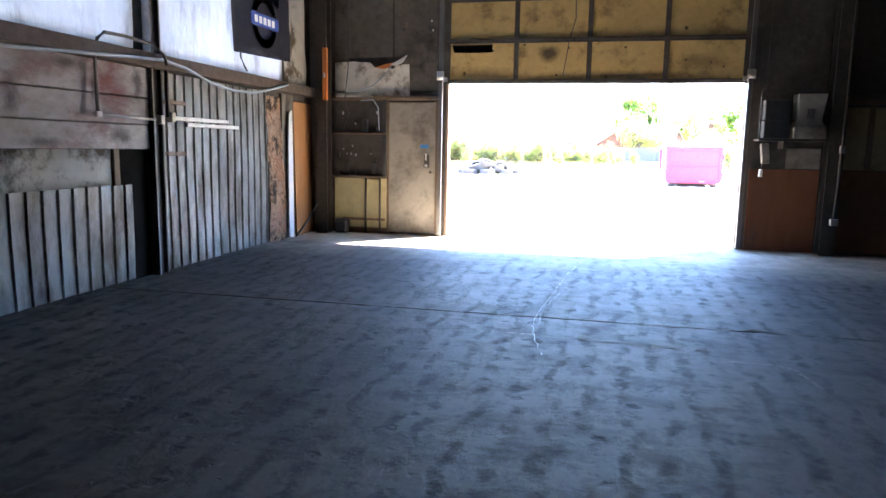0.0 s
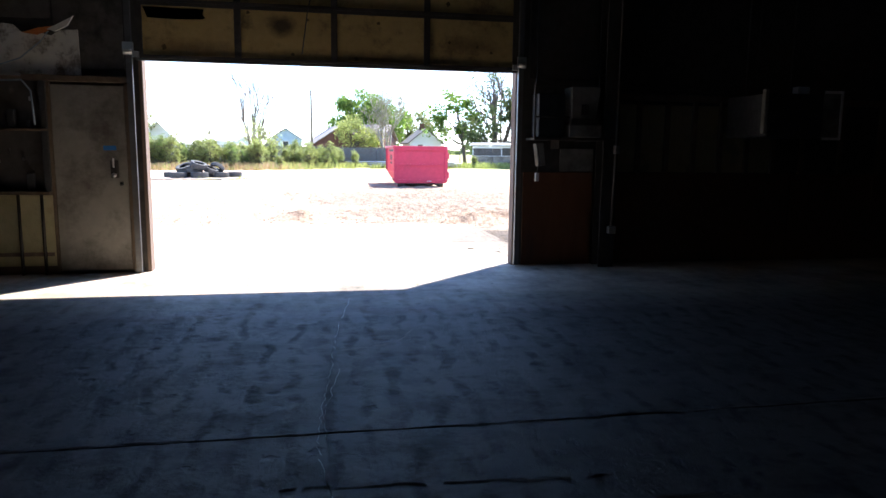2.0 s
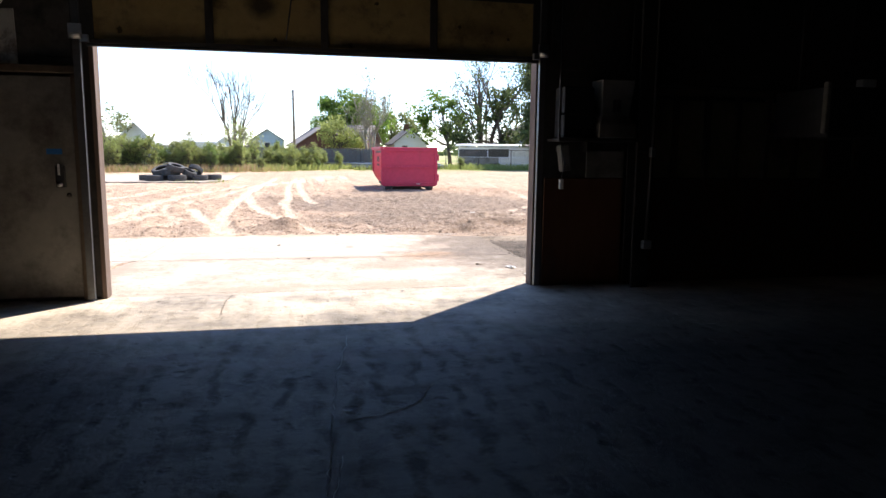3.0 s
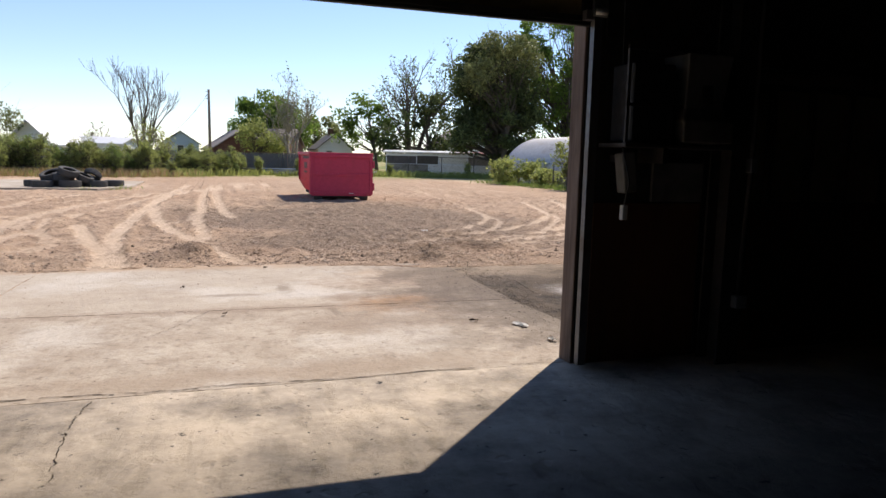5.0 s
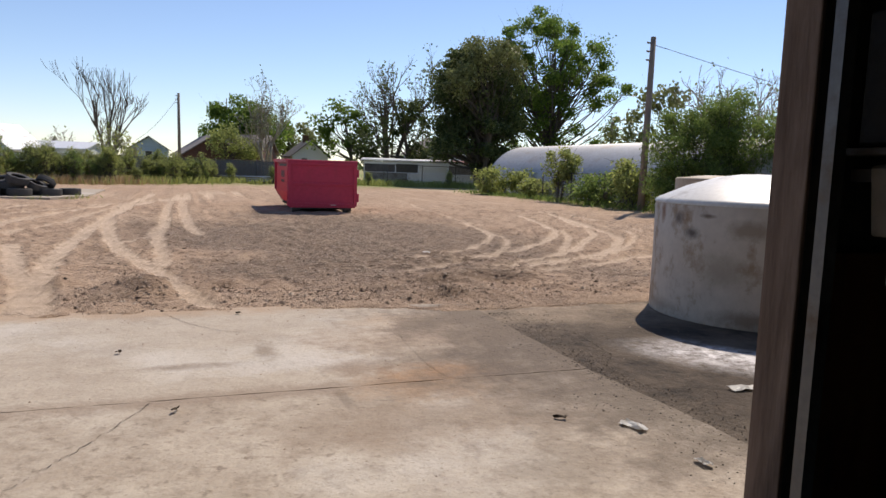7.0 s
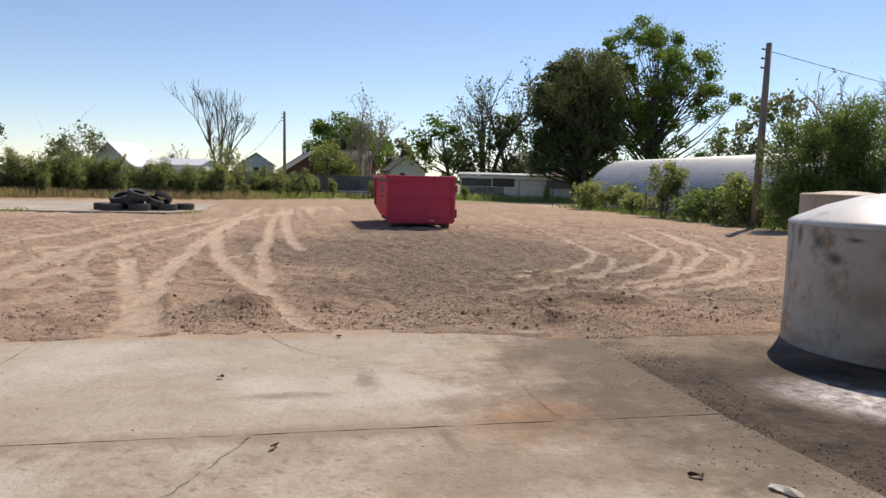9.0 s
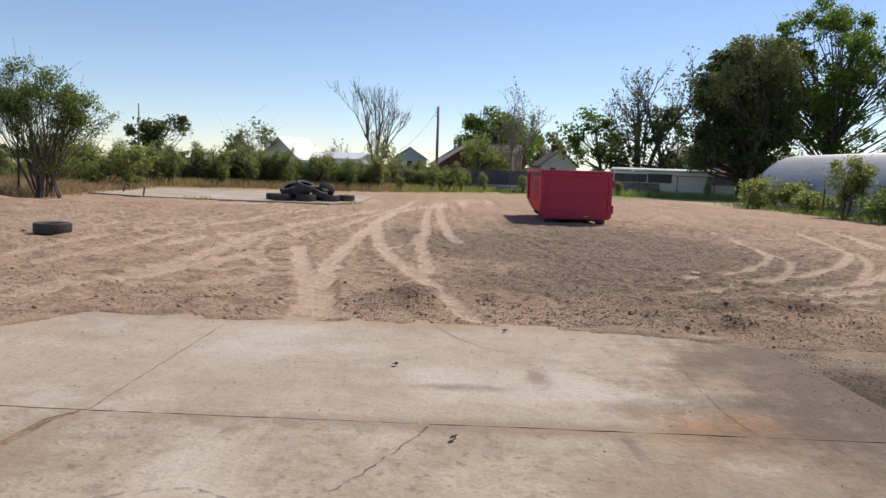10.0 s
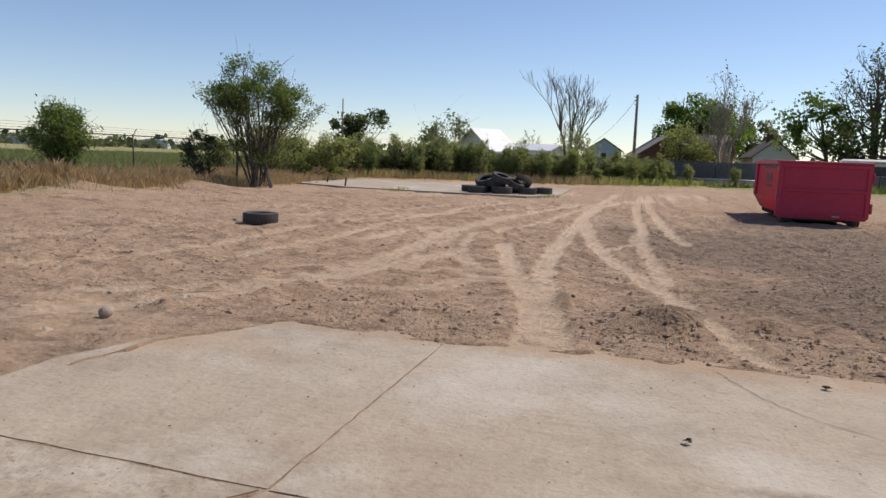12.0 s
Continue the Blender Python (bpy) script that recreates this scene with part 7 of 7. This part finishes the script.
leafy_tree("far_tree", (42.0, 61.0, 0), [(-1.0, 0, 7.6, 3.0, 2, 2.6), (-4.5, 0, 5.0, 3.0, 2, 2.2), (3.0, 0, 5.4, 3.0, 2, 2.6)], 0.3, 3200, 0.4, LEAF_PALE, BARK, "thin grey-green tree behind the hut", clumps=60, clump_r=0.9, seed=24)
# bushes by the hut
leafy_tree("tall_bush", (18.9, 29.6, -0.1), [(-1.3, 1.0, 2.2, 1.1, 1.0, 2.1), (-0.2, 0.6, 2.7, 1.2, 1.0, 2.0), (0.9, 0, 3.0, 1.6, 1.1, 1.9), (2.2, -0.8, 2.4, 1.3, 1.0, 1.5), (0, 0.2, 1.2, 2.4, 1.3, 1.1)], 0.07, 62000, 0.115, LEAF_BUSH, BARK, "tall dense green bush beside the pole", "bush", 9, 0.2, 190, 0.5, 31, 3, 0.9, 0.4)
leafy_tree("tall_bush", (21.0, 28.0, -0.1), [(0, 0, 2.4, 1.6, 1.0, 1.8)], 0.05, 16000, 0.11, LEAF_BUSH, BARK, "tall ragged green bush with dead twigs", "bush", 6, 0.2, 60, 0.5, 32, 4, 0.6, 0.4)
leafy_tree("bush", (17.4, 47.6, -0.1), [(0, 0, 0.9, 1.4, 1.0, 0.8), (1.6, -1.2, 0.9, 1.1, 1.0, 0.7)], 0.03, 3600, 0.17, LEAF_WEED, BARK, "bright green rounded bush at the lot edge", "bush", 6, 0.2, 40, 0.4, 33, 2, 0.6)
leafy_tree("bush", (18.2, 43.2, -0.1), [(0, 0, 0.6, 1.1, 0.8, 0.5)], 0.03, 1700, 0.15, LEAF_WEED, BARK, "low green bush at the lot edge", "bush", 5, 0.2, 26, 0.35, 34, 2, 0.4)
leafy_tree("small_tree", (17.6, 39.6, -0.1), [(0, 0, 2.0, 0.85, 0.7, 0.75), (0.2, 0, 1.2, 0.6, 0.5, 0.6)], 0.05, 3200, 0.14, LEAF_WEED, BARK, "small fresh green tree before the hut", "tree", 4, 0.3, 40, 0.34, 35, 3, 0.15)
leafy_tree("bush", (17.9, 36.6, -0.1), [(0, 0, 0.8, 1.2, 1.2, 0.7), (0.3, -1.8, 1.0, 1.0, 1.0, 0.8)], 0.03, 4600, 0.14, LEAF_BUSH, BARK, "green bush along the hut", "bush", 7, 0.2, 46, 0.4, 36, 2, 0.6)
leafy_tree("bush", (17.6, 33.4, -0.1), [(0, 0, 0.9, 0.9, 0.9, 0.8), (0.1, 0.8, 1.5, 0.5, 0.5, 0.7)], 0.03, 3600, 0.14, LEAF_WEED, BARK, "green bush at the foot of the pole", "bush", 7, 0.2, 40, 0.4, 37, 2, 0.5)
# shrubby tree and bush at the west edge
leafy_tree("shrub_tree", (-15.7, 34.3, -0.1), [(0.1, 0, 3.4, 2.1, 1.2, 0.8), (-1.5, 0, 3.3, 1.1, 0.9, 0.55), (1.8, 0, 3.1, 1.0, 0.9, 0.55), (-0.2, 0, 4.3, 1.1, 0.7, 0.6), (0.3, 0, 1.7, 1.0, 0.6, 0.9), (1.3, 0, 2.5, 0.9, 0.7, 0.6), (-1.2, 0, 2.6, 0.9, 0.7, 0.5)], 0.045, 15000, 0.10, LEAF_BUSH, BARK, "shrubby many-stemmed tree with thin green crown", "tree", 16, 0.3, 130, 0.34, 41, 5, 0.45, 0.45)
leafy_tree("bush", (-17.7, 33.6, -0.1), [(0, 0, 1.3, 0.8, 0.5, 0.8)], 0.035, 1100, 0.12, LEAF_DARK, BARK, "thin dark bush with bare twigs", "bush", 6, 0.2, 30, 0.3, 42, 5, 0.25)
leafy_tree("bush", (-19.2, 28.4, 0.0), [(0, 0, 1.4, 0.95, 0.8, 0.95), (0, 0, 2.1, 0.6, 0.5, 0.45)], 0.035, 11000, 0.10, LEAF_BUSH, BARK, "upright bright green bush in dry grass", "bush", 10, 0.2, 70, 0.32, 43, 3, 0.25, 0.4)
leafy_tree("bush", (-18.6, 42.5, -0.1), [(0, 0, 1.2, 1.6, 0.9, 1.1), (2.6, 0.5, 1.1, 1.2, 0.8, 1.0)], 0.03, 5200, 0.15, LEAF_WEED, BARK, "pale green shrubs beside the pad", "bush", 10, 0.2, 60, 0.4, 44, 3, 0.9)
protos = []
for k, (mat, wide) in enumerate(((LEAF_WEED, 0.30), (LEAF_WEED, 0.24), (LEAF_BUSH, 0.30), (LEAF_WEED, 0.36))):
    h = 2.4
    protos.append(leafy_tree("shrub", (-17.6 + 3.1 * k, 50.8 + 0.9 * k, -0.1), [(0, 0, h * 0.5, h * wide * 0.8, h * wide * 0.8, h * 0.36), (0.35, 0, h * 0.72, h * 0.09, h * 0.09, h * 0.30), (-0.4, 0, h * 0.62, h * 0.08, h * 0.08, h * 0.30), (0.05, 0.2, h * 0.78, h * 0.07, h * 0.07, h * 0.26), (0.7, 0, h * 0.5, h * 0.08, h * 0.08, h * 0.26)], 0.018, 3000, 0.10, mat, BARK,
                             "tall weedy green shrub along the far fence", "bush", 8, 0.2, 56, 0.24, 50 + k, 4, 0.35, 0.4))
    tagged(protos[-1], group="shrubs along the far fence")
belt = np.array([(-22, 46.5), (-16, 51.5), (-9, 53.5), (-3.7, 55.8), (1.0, 60.0)])
rng = np.random.RandomState(58)
for k in range(130):
    i = rng.randint(0, 4)
    f = rng.rand()
    x, y = belt[i] * (1 - f) + belt[i + 1] * f + rng.normal(size=2) * (0.8, 1.5)
    size = (0.95 - 0.08 * i) * rng.uniform(0.5, 1.25)
    ob = copy_thing(protos[rng.randint(4)], pose(x, y + 0.8, -0.1, 0, 0, rng.uniform(0, 360)))
    ob.scale = (size * rng.uniform(0.8, 1.2), size, size)
for x, y, size in ((2.4, 59.2, 0.65), (5.4, 59.8, 0.6), (9.6, 58.4, 0.8), (13.0, 61.5, 0.5), (19.5, 60.5, 0.6), (-21.5, 41.0, 0.9), (-20.4, 44.5, 1.0)):
    ob = copy_thing(protos[1], pose(x, y, -0.1, 0, 0, 40 * x))
    ob.scale = (size, size, size)

def tufts(name, count, place, tall, width, mat, label, seed, lean=0.35):
    """Blades of grass or weeds as one mesh of tapered slips."""
    rng = np.random.RandomState(seed)
    x, y = place(rng, count)
    z = ground_height(x, y) - 0.02
    h = tall * rng.uniform(0.4, 1.25, count)
    a = rng.uniform(0, 2 * math.pi, count)
    w = width * rng.uniform(0.6, 1.4, count)
    dx, dy = np.cos(a) * w, np.sin(a) * w
    ox, oy = rng.normal(size=count) * lean * h, rng.normal(size=count) * lean * h
    base = np.stack([x, y, z], 1)
    v = np.stack([base - np.stack([dx, dy, 0 * x], 1), base + np.stack([dx, dy, 0 * x], 1),
                  base + np.stack([ox * 0.4 + dx * 0.7, oy * 0.4 + dy * 0.7, h * 0.6], 1), base + np.stack([ox, oy, h], 1)], 1).reshape(-1, 3)
    faces = (np.arange(count)[:, None] * 4 + np.arange(4)[None]).tolist()
    me = arrays_mesh(name, v, faces)
    return tagged(hang(name, me, mat), label, "grass", kind="stuff")


def strip(x0, x1, y0, y1):
    return lambda rng, n: (rng.uniform(x0, x1, n), rng.uniform(y0, y1, n))


def along(points, wide):
    pts = np.array(points, float)

    def place(rng, n):
        k = rng.randint(0, len(pts) - 1, n)
        t = rng.rand(n)[:, None]
        p = pts[k] * (1 - t) + pts[k + 1] * t + rng.normal(size=(n, 2)) * wide
        return p[:, 0], p[:, 1]
    return place


tufts("dry_grass", 52000, strip(-26.5, -17.6, 18, 56), 0.5, 0.008, DRY_GRASS, "tall dry straw-coloured grass along the fence", 61)
tufts("dry_grass", 14000, along([(-21.5, 23.0), (-18.0, 27.5), (-17.2, 31.5), (-16.8, 37), (-17.5, 46)], 0.7), 0.36, 0.008, DRY_GRASS, "tufts of dry grass at the lot edge", 62)
tufts("green_grass", 60000, strip(-62, -21, 18, 85), 0.62, 0.018, GREEN_GRASS, "green field grass beyond the fence", 63)
tufts("weeds", 9000, along([(-21, 47.5), (-16, 52), (-9, 53.5), (-3.7, 55.5), (1, 60.0)], 1.5), 0.5, 0.012, LEAF_WEED, "belt of tall green weeds before the fence", 64, 0.22)
tufts("dry_weeds", 16000, along([(-22, 46.5), (-16, 50.8), (-9, 52.3), (-3.7, 54.4)], 1.0), 0.5, 0.009, DRY_GRASS, "dry brown weed stalks at the belt's foot", 65, 0.15)
tufts("weeds", 5000, along([(1, 60.5), (8, 61.6), (14, 62.0), (22, 60.5)], 0.8), 0.5, 0.014, LEAF_WEED, "low green weeds along the far fence", 66)
tufts("weeds", 2600, along([(17.2, 50), (17.6, 44), (17.7, 38), (17.8, 32), (18.2, 27)], 0.7), 0.3, 0.012, LEAF_BUSH, "green weeds at the foot of the hut", 67)
tufts("weeds", 110, along([(-6.2, 35.5), (-4.4, 36.2), (-4.3, 37.5)], 0.25), 0.18, 0.015, LEAF_WEED, "small green weeds round the pad", 68)
tufts("weeds", 90, along([(-10.6, 35.7), (-10.0, 35.8)], 0.2), 0.2, 0.015, LEAF_WEED, "small green weeds round the pad", 69)

# far woods and buildings on the horizon
for k, (x, y, w) in enumerate(((-190, 190, 16), (-160, 215, 10), (-140, 230, 14))):
    house((x, y, 0.0), w, 14, 2.6, 3.2, WHITE_SIDING, ROOF_WHITE, "low white farm shed on the horizon", 20 * k)


def far_woods():
    rng = np.random.RandomState(71)
    n = 9000
    ang = rng.uniform(-1.1, 0.75, n)
    dist = rng.uniform(230, 300, n)
    lump = lattice(ang * 40, dist * 0, 1.0, 72)
    z = rng.uniform(0, 1, n) ** 1.3 * (1.0 + 6.5 * np.clip(lump - 0.35, 0, 1))
    pts = np.stack([np.sin(ang) * dist, 10 + np.cos(ang) * dist, z + 0.3], 1)
    tagged(quads_object("far_woods", pts, 1.6, rng, LEAF_DARK, narrow=0.9), "dark line of trees on the horizon", "woods", kind="stuff")


far_woods()
